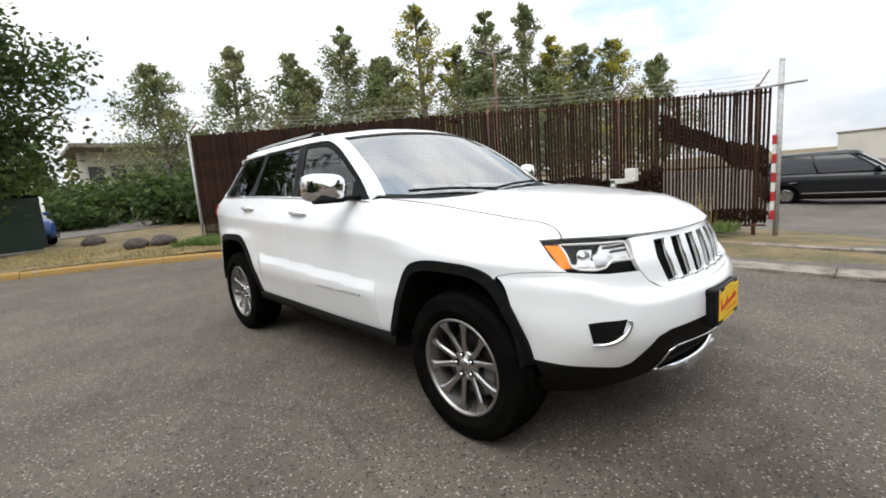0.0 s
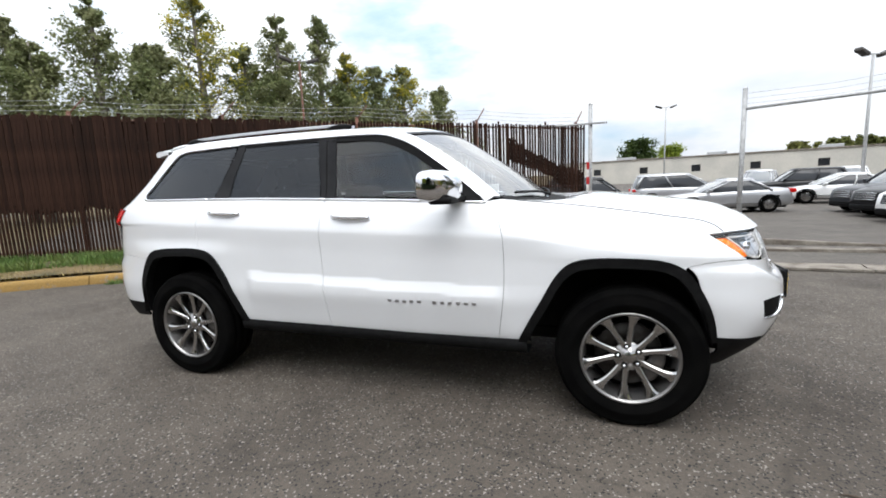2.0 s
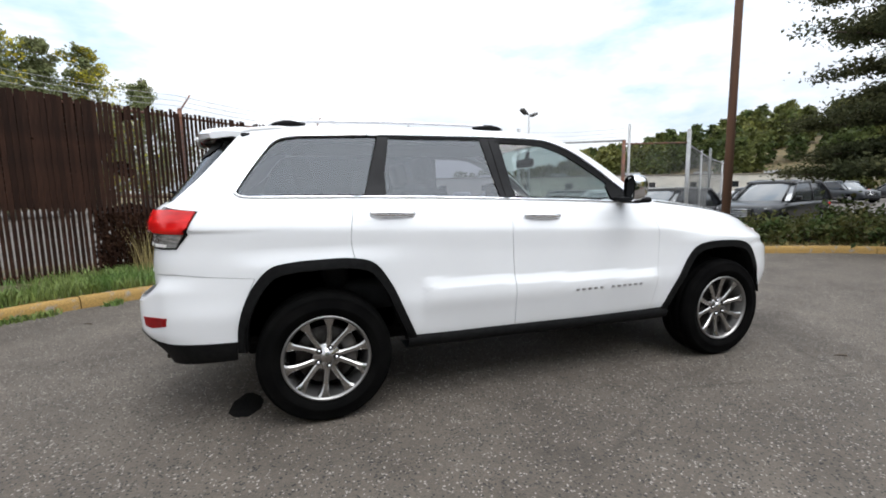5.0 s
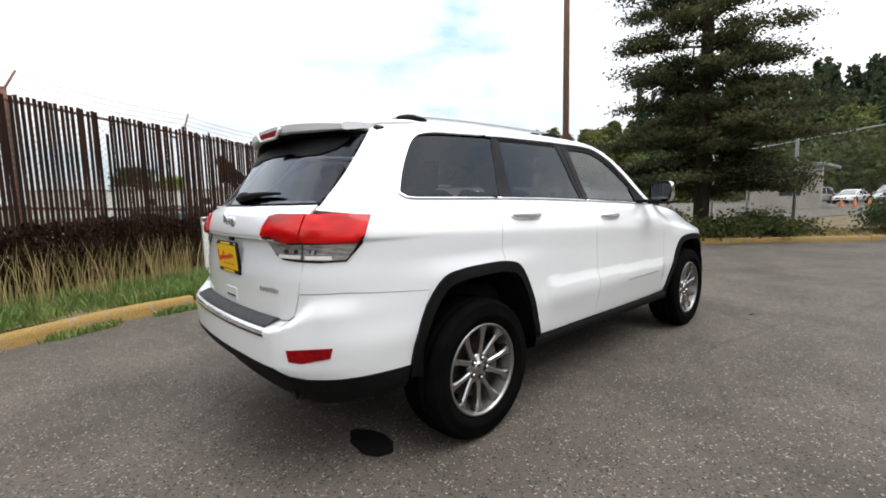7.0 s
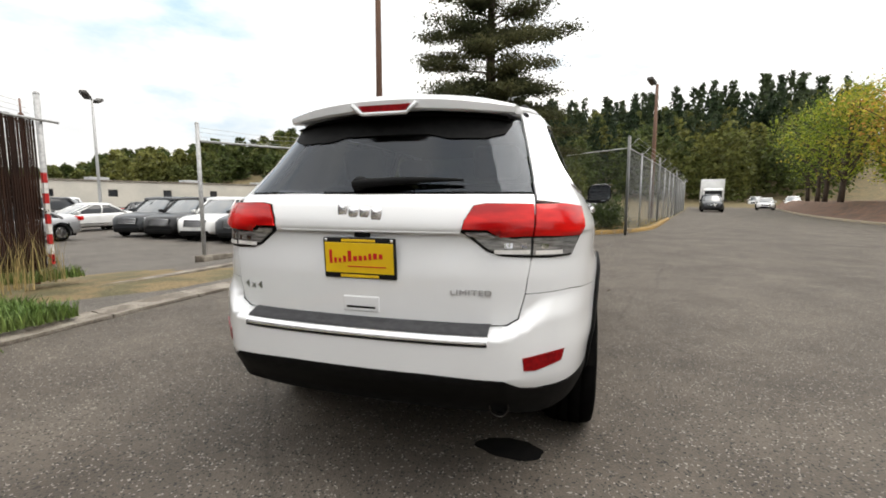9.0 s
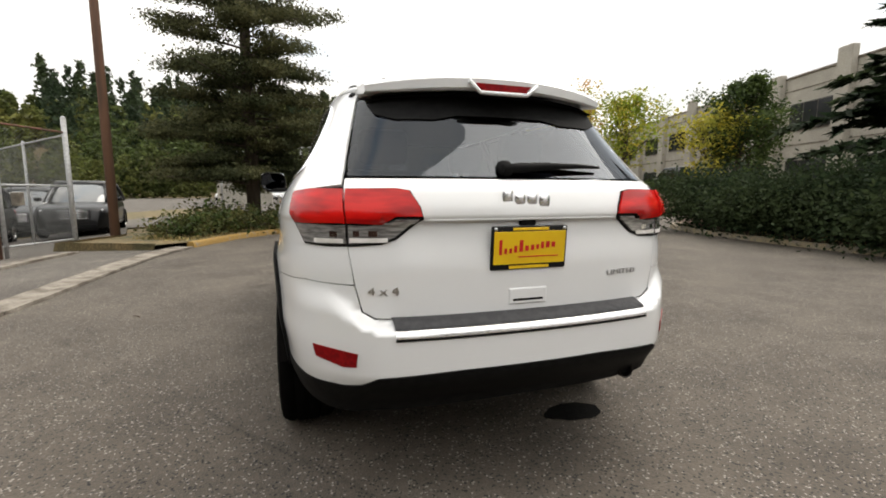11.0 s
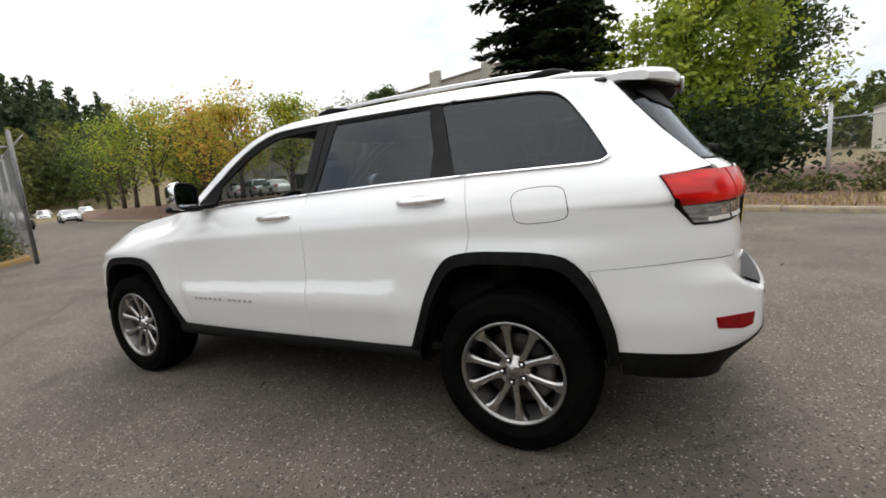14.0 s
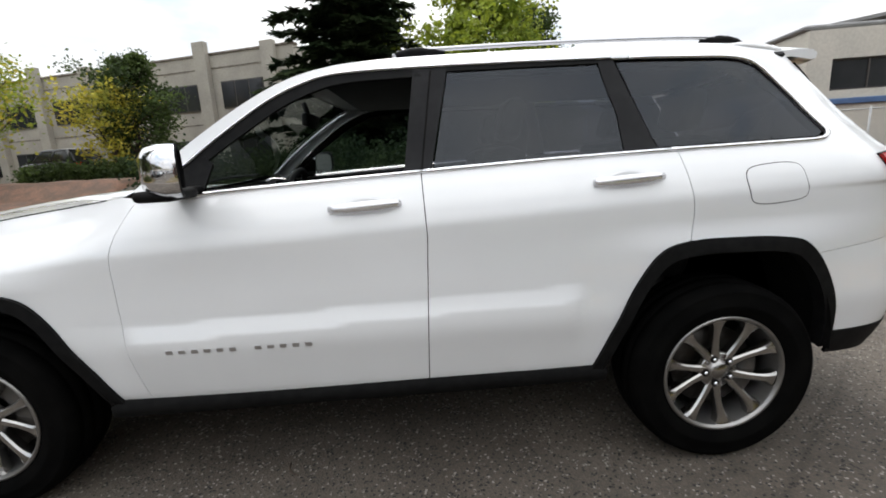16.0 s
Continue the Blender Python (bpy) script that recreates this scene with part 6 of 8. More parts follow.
    # wheels
    for x in (-1.4575, 1.4575):
        for side in (-1, 1):
            road_wheel(car, x, side)
    return car


def number_plate(car, m, front=False):
    """A yellow dealer plate in a black frame; its writing is plain bars."""
    fr = bmesh.new()
    add_box(fr, -0.160, 0.160, -0.016, 0.0, -0.083, 0.084, None, 0.006, 2)
    plate = part("plate_frame", smooth_faces(fr, 40), BLACK_GLOSS, car, "black number plate frame with a yellow dealer plate")
    if front:
        part("plate_bracket", box(-0.165, 0.165, -0.003, 0.07, -0.09, 0.08, m, 0.012, 2), BLACK_TRIM, car, "black plate bracket")
    plate.matrix_basis = m
    part("plate", box(-0.151, 0.151, -0.0185, -0.014, -0.060, 0.064, None, 0.001), YELLOW, plate, "yellow plate")
    part("frame_strip", box(-0.075, 0.075, -0.0175, -0.014, 0.068, 0.078, None, 0.001), YELLOW, plate, "yellow strip on the frame")
    part("frame_strip", box(-0.085, 0.085, -0.0175, -0.014, -0.078, -0.066, None, 0.001), YELLOW, plate, "yellow strip on the frame")
    rnd = random.Random(4)
    x = -0.125
    for k in range(11):
        w, h = 0.010 + 0.006 * rnd.random(), (0.056 if k == 0 else 0.044 if k == 4 else 0.018 + 0.008 * rnd.random())
        low = -0.022 + 0.0024 * k
        bar = box(x, x + w, -0.0202, -0.0185, low, low + h, Matrix.Shear("XZ", 4, (0.25, 0)), 0.0)
        part("red_bar", bar, RED_PAINT, plate, "red bar")
        x += w + 0.0095
    part("red_underline", box(-0.05, 0.12, -0.0202, -0.0185, -0.034, -0.030), RED_PAINT, plate, "red underline")
    for x in (-0.145, 0.145):
        s = lathe([(0.001, -0.0195), (0.006, -0.0185), (0.007, -0.014)], 10, "y")
        bmesh.ops.translate(s, vec=(x, 0, 0.074), verts=s.verts)
        part("screw", s, SATIN, plate, "steel screw")


WHEEL_MESH = {}


def road_wheel(car, x, side):
    """Tyre, ten-spoke alloy rim, brake disc."""
    R = 0.374
    if not WHEEL_MESH:
        def keep(key, bm, mats):
            me = bpy.data.meshes.new(key)
            bm.to_mesh(me)
            bm.free()
            me.materials.append(mats)
            WHEEL_MESH[key] = me
        # outer side at +y; hub face near y = 0
        prof = [(0.232, -0.20), (0.30, -0.235), (0.345, -0.235), (0.372, -0.21), (0.380, -0.17), (0.384, -0.16), (0.376, -0.157), (0.376, -0.150), (0.385, -0.147), (0.385, -0.105), (0.377, -0.102), (0.377, -0.095), (0.385, -0.092),
                (0.384, -0.045), (0.376, -0.042), (0.376, -0.036), (0.382, -0.033), (0.378, -0.006), (0.366, 0.016), (0.356, 0.022), (0.352, 0.025), (0.348, 0.024), (0.33, 0.030), (0.300, 0.032), (0.296, 0.034), (0.29, 0.032), (0.262, 0.024), (0.248, 0.012), (0.238, 0.008), (0.232, 0.0)]
        tyre = lathe([(0.232 + (r - 0.232) * 0.928, a) for r, a in prof], 96, "y")
        keep("tyre", tyre, RUBBER)
        rim = lathe([(0.243, 0.006), (0.243, 0.014), (0.240, 0.018), (0.234, 0.018), (0.230, 0.012), (0.226, -0.006), (0.222, -0.03), (0.214, -0.05), (0.208, -0.12), (0.222, -0.19), (0.236, -0.20)], 80, "y")
        keep("rim", rim, ALLOY_DARK)
        lip = lathe([(0.226, 0.008), (0.230, 0.0135), (0.234, 0.0192), (0.2405, 0.0192), (0.244, 0.0145)], 80, "y")
        keep("rim_lip", lip, ALLOY_DARK)
        sp = bmesh.new()
        for k in range(5):
            for sgn in (-1, 1):
                a0 = math.radians(90 + 72 * k)
                # centre line from the hub out to the rim
                rows = []
                n = 10
                for i in range(n + 1):
                    f = i / n
                    r = 0.050 + (0.230 - 0.050) * f
                    ang = a0 + sgn * math.radians(23.5 - 6.5 * f)
                    face = -0.020 + 0.024 * f ** 1.6
                    w = 0.0112 + 0.0050 * f + 0.022 * f ** 8 + 0.008 * (1 - f) ** 4
                    c = Vector((math.cos(ang) * r, face, math.sin(ang) * r))
                    t = Vector((-math.sin(ang), 0, math.cos(ang)))
                    rows.append([sp.verts.new(c + t * q * w + Vector((0, d, 0))) for q, d in ((-1.25, -0.035), (-1.0, -0.006), (-0.55, 0.0), (0.55, 0.0), (1.0, -0.006), (1.25, -0.035))])
                for r0, r1 in zip(rows, rows[1:]):
                    for j in range(5):
                        sp.faces.new((r0[j], r0[j + 1], r1[j + 1], r1[j]))
        bmesh.ops.recalc_face_normals(sp, faces=sp.faces)
        ups = [f for f in sp.faces if abs(f.normal.y) > 0.7 and f.normal.y < 0]
        bmesh.ops.reverse_faces(sp, faces=ups) if len(ups) > len(sp.faces) / 4 else None
        keep("spokes", smooth_faces(sp, 25), ALLOY)
        hub = lathe([(0.079, -0.05), (0.077, -0.027), (0.071, -0.021), (0.038, -0.0195), (0.036, -0.015), (0.033, -0.011), (0.0005, -0.009)], 40, "y")
        keep("hub", hub, ALLOY)
        nuts = lathe([(0.0005, -0.009), (0.008, -0.0105), (0.0095, -0.016), (0.0095, -0.03)], 6, "y")
        keep("lug_nut", nuts, CHROME)
        # dark discs on the hub face paint the shade of the lug recesses
        pock = lathe([(0.0150, -0.0185), (0.0145, -0.0175), (0.0005, -0.0175)], 20, "y")
        keep("lug_pocket_shade", pock, DARK)
        disc = lathe([(0.06, -0.075), (0.075, -0.072), (0.165, -0.072), (0.168, -0.078), (0.168, -0.10), (0.07, -0.10)], 56, "y")
        keep("brake_disc", disc, STEEL)
        cal = bmesh.new()
        rows = []
        for k in range(9):
            a = math.radians(150 + k * 7.5)
            c, q = math.cos(a), math.sin(a)
            rows.append([cal.verts.new((r * c, d, r * q)) for r, d in ((0.095, -0.125), (0.100, -0.052), (0.112, -0.046), (0.165, -0.046), (0.178, -0.056), (0.178, -0.125))])
        for r0, r1 in zip(rows, rows[1:]):
            for j in range(6):
                cal.faces.new((r0[j], r0[(j + 1) % 6], r1[(j + 1) % 6], r1[j]))
        cal.faces.new(rows[0])
        cal.faces.new(rows[-1])
        bmesh.ops.recalc_face_normals(cal, faces=cal.faces)
        keep("brake_caliper", cal, STEEL_DARK)
        back = lathe([(0.0005, -0.13), (0.215, -0.13)], 40, "y")
        keep("dust_shield", back, DARK)
    base = new("wheel", WHEEL_MESH["rim"])
    base.parent = car
    turn = radians(23 if x > 0 else -12) * side
    base.matrix_basis = Matrix.Translation((x, side * 0.918, R - 0.006)) @ (Matrix.Identity(4) if side > 0 else Matrix.Rotation(math.pi, 4, "Z")) @ Matrix.Rotation(turn, 4, "Y")
    base["label"] = "ten-spoke alloy wheel with a black tyre"
    for key in ("tyre", "rim_lip", "spokes", "hub", "brake_disc", "brake_caliper", "dust_shield"):
        ob = new(key, WHEEL_MESH[key])
        ob.parent = base
    for k in range(5):
        a = math.radians(90 + 36 + 72 * k)
        for key in ("lug_nut", "lug_pocket_shade"):
            ob = new(key, WHEEL_MESH[key])
            ob.parent = base
            ob.matrix_basis = Matrix.Translation((0.0545 * math.cos(a), 0.0, 0.0545 * math.sin(a)))
    return base


build_car()


# ---------------------------------------------------------------- brown slat fence, gate, chain link
def post(name, x, y, z0, z1, r, mat, parent, label=""):
    bm = bmesh.new()
    add_tube(bm, [(x, y, z0), (x, y, z1)], r, 12)
    bmesh.ops.create_uvsphere(bm, u_segments=12, v_segments=6, radius=r * 1.05, matrix=Matrix.Translation((x, y, z1)))
    return part(name, bm, mat, parent, label)


def net(name, a, b, z0, z1, parent, pitch=0.075, r=0.0015, label="woven wire mesh"):
    """Chain link: two crossing sets of slanting wires between the points a and b."""
    a, b = Vector(a), Vector(b)
    d = b - a
    L, H = d.length, z1 - z0
    e = d.normalized()
    vs, fs = [], []
    n = int((L + H) / pitch)
    for sgn in (1, -1):
        for k in range(n):
            s0 = k * pitch - (H if sgn > 0 else 0)
            # along s from s0 at the bottom to s0 +- H at the top
            t0, t1 = 0.0, H
            if sgn > 0:
                t0, t1 = max(0, -s0), min(H, L - s0)
            else:
                t0, t1 = max(0, s0 - L), min(H, s0)
            if t1 - t0 < 0.05:
                continue
            p, q = a + e * (s0 + sgn * t0) + Vector((0, 0, z0 + t0)), a + e * (s0 + sgn * t1) + Vector((0, 0, z0 + t1))
            u = (q - p).normalized()
            nrm = e.cross(Vector((0, 0, 1))).normalized()
            w = u.cross(nrm)
            i = len(vs)
            for c in (p, q):
                vs += [tuple(c + nrm * r), tuple(c - nrm * r * 0.5 + w * r), tuple(c - nrm * r * 0.5 - w * r)]
            fs += [(i, i + 1, i + 4, i + 3), (i + 1, i + 2, i + 5, i + 4), (i + 2, i, i + 3, i + 5)]
    me = bpy.data.meshes.new(name)
    me.from_pydata(vs, [], fs)
    return part(name, me, WIRE, parent, label)


def fence_top(t):
    return 2.86 - 0.40 * t


def fence_low(t):
    return 0.16 - 0.14 * t


def slat_fence():
    f = thing("slat_fence", "tall wire fence filled with dark brown slats and dead vines", "fence")
    d = FENCE_B - FENCE_A
    L = d.length
    e = d.normalized()
    ang = math.atan2(d.y, d.x)
    nrm = Vector((d.y, -d.x, 0)).normalized()
    for k, t in enumerate((0.0, 0.2, 0.4, 0.6, 0.8, 0.985)):
        p = FENCE_A + d * t - (nrm * 0.05 if k else e * 0.07)
        post("fence_post", p.x, p.y, -0.3, fence_top(t) + 0.06, 0.035, GALV if k == 0 else RUSTY, f, "weathered steel post")
        arm = bmesh.new()
        top = p + Vector((0, 0, fence_top(t) + 0.04))
        add_tube(arm, [top, top + nrm * -0.12 + e * 0.22 + Vector((0, 0, 0.30))], 0.014, 6)
        part("barb_arm", arm, RUSTY, f, "slanting barbed wire arm")
    rails = [tube([FENCE_A + d * t - nrm * 0.03 + Vector((0, 0, fence_top(t) - off)) for t in (0, 0.5, 1)], 0.02, 8) for off in (0.06, 1.35, 2.45)]
    for r in rails:
        part("rail", r, RUSTY, f, "steel rail")
    for i in range(3):
        wire = bmesh.new()
        pts = [FENCE_A + d * (k / 40) - nrm * (0.04 + 0.04 * i) + Vector((0, 0, fence_top(k / 40) + 0.12 + 0.09 * i - 0.05 * math.sin(math.pi * ((k / 8) % 1)))) for k in range(41)]
        add_tube(wire, pts, 0.004, 4)
        part("barbed_wire", wire, GALV, f, "sagging wire strand")
    net("wire_mesh", FENCE_A - nrm * 0.012, FENCE_B - nrm * 0.012, 0.12, 2.45, f, 0.085, 0.002)
    # slats: shared meshes of three widths
    rnd = random.Random(21)
    pitch = 0.062
    n = int(L / pitch)
    meshes = []
    for w in (0.039, 0.041, 0.043, 0.057, 0.059, 0.0605):
        bm = box(-w / 2, w / 2, -0.006, 0.006, 0, 1)
        me = bpy.data.meshes.new("slat")
        bm.to_mesh(me)
        bm.free()
        me.materials.append(SLAT)
        meshes.append(me)
    for k in range(n):
        t = (k + 0.5) / n
        if rnd.random() < 0.012:
            continue
        p = FENCE_A + d * t
        top = fence_top(t) + rnd.uniform(-0.012, 0.02) + (0.05 if rnd.random() < 0.07 else 0)
        if rnd.random() < 0.02:
            top -= rnd.uniform(0.05, 0.3)
        low = fence_low(t) + rnd.uniform(0, 0.05)
        tip = rnd.gauss(0, 0.004)
        # slats stand apart; where the fence is overgrown they are swollen shut in their upper half
        runs = [(meshes[rnd.randrange(3)], low, top)]
        if t < 0.52:
            split = 1.12 + 0.14 * noise.noise((t * 9, 0.0, 2.0)) + rnd.uniform(-0.05, 0.05)
            runs = [(meshes[rnd.randrange(3)], low, split), (meshes[3 + rnd.randrange(3)], split, top)]
        for me, z0, z1 in runs:
            ob = new("slat", me)
            ob.parent = f
            ob.matrix_basis = Matrix.Translation((p.x, p.y, z0)) @ Matrix.Rotation(ang, 4, "Z") @ Matrix.Rotation(tip, 4, "Y") @ Matrix.Diagonal((1, 1, z1 - z0, 1))

    # dead vines hang behind the slats, thick at some heights
    def thick(t, z):
        h = 0.5 * noise.noise((t * 9, z * 1.3, 0)) + 0.3 * noise.noise((t * 25, z * 3, 5))
        if t < 0.50:
            return z > 1.15 + 0.25 * h
        if t < 0.62:
            return z < 1.15 + 0.4 * h or h > 0.26
        if t < 0.86:
            return z < 1.12 + 0.40 * h or h > 0.36
        return abs(z - (2.0 - (t - 0.86) * 6.0)) < 0.22 + 0.3 * h or z < 0.35 + 0.3 * h
    vs, fs = [], []
    rnd = random.Random(5)
    for k in range(80000):
        t, z = rnd.random(), rnd.uniform(0.1, 2.8)
        if z > fence_top(t) - 0.08 + 0.1 * noise.noise((t * 30, 0, 0)) or not thick(t, z):
            continue
        c = FENCE_A + d * t - nrm * (rnd.uniform(-0.14, 0.16) if z < 1.05 and t > 0.5 else rnd.uniform(0.015, 0.16)) + Vector((0, 0, z))
        a, b, s = rnd.uniform(-0.7, 0.7), rnd.uniform(-0.6, 0.6), rnd.uniform(0.018, 0.052)
        if (c - FENCE_A).dot(nrm) > 0:
            s *= 0.55
        u = (e * math.cos(a) + Vector((0, 0, math.sin(a)))) * s
        v = (Vector((0, 0, math.cos(b))) - nrm * math.sin(b)) * s * rnd.uniform(0.7, 1.6)
        i = len(vs)
        vs += [tuple(c - u), tuple(c - v * 0.9 + u * 0.3), tuple(c + u), tuple(c + v)]
        fs.append((i, i + 1, i + 2, i + 3))
    me = bpy.data.meshes.new("vine_thicket")
    me.from_pydata(vs, [], fs)
    part("vine_thicket", me, VINE, f, "dense dead brown vines")["kind"] = "stuff"
    # end post with red and white bands
    g = thing("gate_post", "grey steel gate post with red and white bands", "post")
    gx, gy = 1.22, 7.68
    post("pole", gx + 0.03, gy + 0.02, -0.3, 2.92, 0.045, GALV, g)
    part("crossbar", tube([(gx - 1.1, gy - 0.6, 2.44), (gx + 0.38, gy + 0.12, 2.52)], 0.022, 8), GALV, g, "grey crossbar")
    for k in range(9):
        z = 0.12 + 0.17 * k
        part("band", box(gx - 0.05, gx + 0.01, gy - 0.085, gy - 0.03, z, z + 0.165), RED_BAND if k % 2 == 0 else WHITE_BAND, g, "red band" if k % 2 == 0 else "white band")
    # white pipe stand with a cover
    s = thing("pipe_stand", "white painted pipe stand before the fence", "pipe stand")
    px, py = -1.0, 5.95
    part("upright", box(px - 0.045, px + 0.045, py - 0.045, py + 0.045, 0, 1.05, None, 0.008, 2), WHITE_BAND, s)
    part("arm", box(px - 0.05, px + 0.36, py - 0.045, py + 0.045, 0.97, 1.06, None, 0.008, 2), WHITE_BAND, s)
    part("meter_box", box(px + 0.24, px + 0.44, py - 0.07, py + 0.07, 1.0, 1.24, None, 0.01, 2), WHITE_BAND, s)
    return f


slat_fence()


def rolling_gate():
    g = thing("rolling_gate", "open steel pipe gate frame with chain link and barbed wire", "gate")
    A, B = Vector((4.19, 7.42, 0)), Vector((6.59, 6.21, 0))
    for p, m, top in ((A, GALV, 2.90), (B, RUSTY, 2.52)):
        post("gate_upright", p.x, p.y, -0.35, top, 0.045, m, g, "steel upright")
    part("gate_upright", tube([B + Vector((0.12, -0.05, -0.35)), B + Vector((0.12, -0.05, 2.95))], 0.035, 10), GALV, g, "steel upright")
    for z in (2.52,):
        part("top_rail", tube([A + Vector((0, 0, z)), B + Vector((0, 0, z + 0.02))], 0.028, 8), GALV, g, "steel top rail")
    for i in range(3):
        part("barbed_wire", tube([A + Vector((0, 0, 2.62 + 0.1 * i)), (A + B) / 2 + Vector((0, 0, 2.58 + 0.1 * i)), B + Vector((0, 0, 2.64 + 0.1 * i))], 0.004, 4), GALV, g, "wire strand")
    part("track_beam", smooth_faces(box(-0.2, 2.4, -0.06, 0.06, -0.24, -0.08, Matrix.Translation(A) @ Matrix.Rotation(math.atan2(B.y - A.y, B.x - A.x), 4, "Z"), 0.02, 2), 40), CONCRETE, g, "low track beam")
    part("foot", smooth_faces(box(A.x - 0.13, A.x + 0.13, A.y - 0.13, A.y + 0.13, -0.30, -0.10, None, 0.02, 2), 40), CONCRETE, g, "concrete foot")
    # chain link leaf and fence further on
    C = Vector((8.1, 5.6, 0))
    post("gate_upright", C.x, C.y, -0.2, 2.6, 0.035, GALV, g, "steel upright")
    net("wire_mesh", B, C, 0.1, 2.45, g)
    for z in (0.12, 1.3, 2.45):
        part("leaf_rail", tube([B + Vector((0, 0, z)), C + Vector((0, 0, z))], 0.02, 8), RUSTY if z == 2.45 else GALV, g, "steel rail")
    part("lock_box", box(6.95, 7.13, 5.98, 6.12, 0.9, 1.16, None, 0.012, 2), CONCRETE, g, "grey lock box")


rolling_gate()


def chain_fence(name, pts, height, label, barbs=True, every=3.0):
    f = thing(name, label, "fence")
    for a, b in zip(pts, pts[1:]):
        a, b = Vector((*a, 0)), Vector((*b, 0))
        n = max(1, int(round((b - a).length / every)))
        for k in range(n + 1):
            p = a + (b - a) * k / n
            post("fence_post", p.x, p.y, -dip(p.x, p.y) - 0.05, height + (0.05 if 0 < k < n else 0.35), 0.032 if 0 < k < n else 0.05, GALV, f, "grey steel post")
            if barbs:
                d = (b - a).normalized()
                side = Vector((d.y, -d.x, 0))
                part("barb_arm", tube([p + Vector((0, 0, height)), p + side * 0.28 + Vector((0, 0, height + 0.30))], 0.012, 5), GALV, f, "slanting barbed wire arm")
        part("top_rail", tube([a + Vector((0, 0, height)), b + Vector((0, 0, height))], 0.022, 8), GALV, f, "steel top rail")
        net("wire_mesh", a, b, 0.05, height, f, 0.075 if (a.length < 25) else 0.11, 0.0016 if a.length < 25 else 0.0035)
        if barbs:
            d = (b - a).normalized()
            side = Vector((d.y, -d.x, 0))
            for i in range(3):
                q = side * (0.1 + 0.09 * i) + Vector((0, 0, height + 0.1 + 0.1 * i))
                part("barbed_wire", tube([a + q, b + q], 0.004, 4), GALV, f, "wire strand")
    return f


chain_fence("chain_link_fence", [(12.37, -2.46), (15.6, 0.6), (19.5, 4.2)], 2.95, "grey chain link fence round the corner bed", False)
chain_fence("chain_link_fence", [(12.37, -2.46), (21, -4.8), (34, -8.1), (50, -12)], 2.95, "long grey chain link fence along the road")
chain_fence("chain_link_fence", [(8.1, 5.6), (13.5, 9.6), (19.5, 13.5)], 2.4, "chain link fence between the lots", False)
chain_fence("chain_link_fence", [(-6.0, -13.5), (-12, -12.5), (-20, -10.5)], 2.0, "grey chain link fence beside the pale building", False)


def lamp_post(x, y, h, mat, heads, turn, label, r=0.09):
    g = thing("lamp_post", label, "street lamp", Matrix.Translation((x, y, -dip(x, y))) @ Matrix.Rotation(turn, 4, "Z"))
    part("pole", tube([(0, 0, -0.2), (0, 0, h * 0.5), (0, 0, h)], [r, r * 0.8, r * 0.55], 10), mat, g)
    part("arm", tube([(-0.5 if heads > 1 else 0, 0, h - 0.05), (0.55, 0, h + 0.02)], 0.03, 6), GALV, g, "grey arm")
    for s in ((1, -1) if heads > 1 else (1,)):
        part("lamp_head", smooth_faces(box(-0.34, 0.34, -0.17, 0.17, -0.10, 0.08, Matrix.Translation((s * 0.75, 0, h + 0.06)) @ Matrix.Rotation(s * -0.35, 4, "Y"), 0.05, 2), 40), STEEL_DARK, g, "dark lamp head")


lamp_post(13.9, 24.1, 7.0, GALV, 2, 0.6, "tall grey lot lamp with two heads")
lamp_post(-14.4, 19.2, 8.5, RUSTY, 2, 0.8, "brown lot lamp with two heads")
lamp_post(25.2, -5.1, 7.9, WOODPOLE, 1, 2.6, "wooden lamp pole beside the road", 0.14)
lamp_post(9.0, 52.0, 9.0, GALV, 2, 0.2, "distant grey lot lamp with two heads")
g = thing("utility_pole", "tall brown timber utility pole", "utility pole")
part("pole", tube([(8.9, 5.1, -0.2), (8.9, 5.1, 6), (8.9, 5.1, 13.5)], [0.105, 0.09, 0.07], 12), WOODPOLE, g)


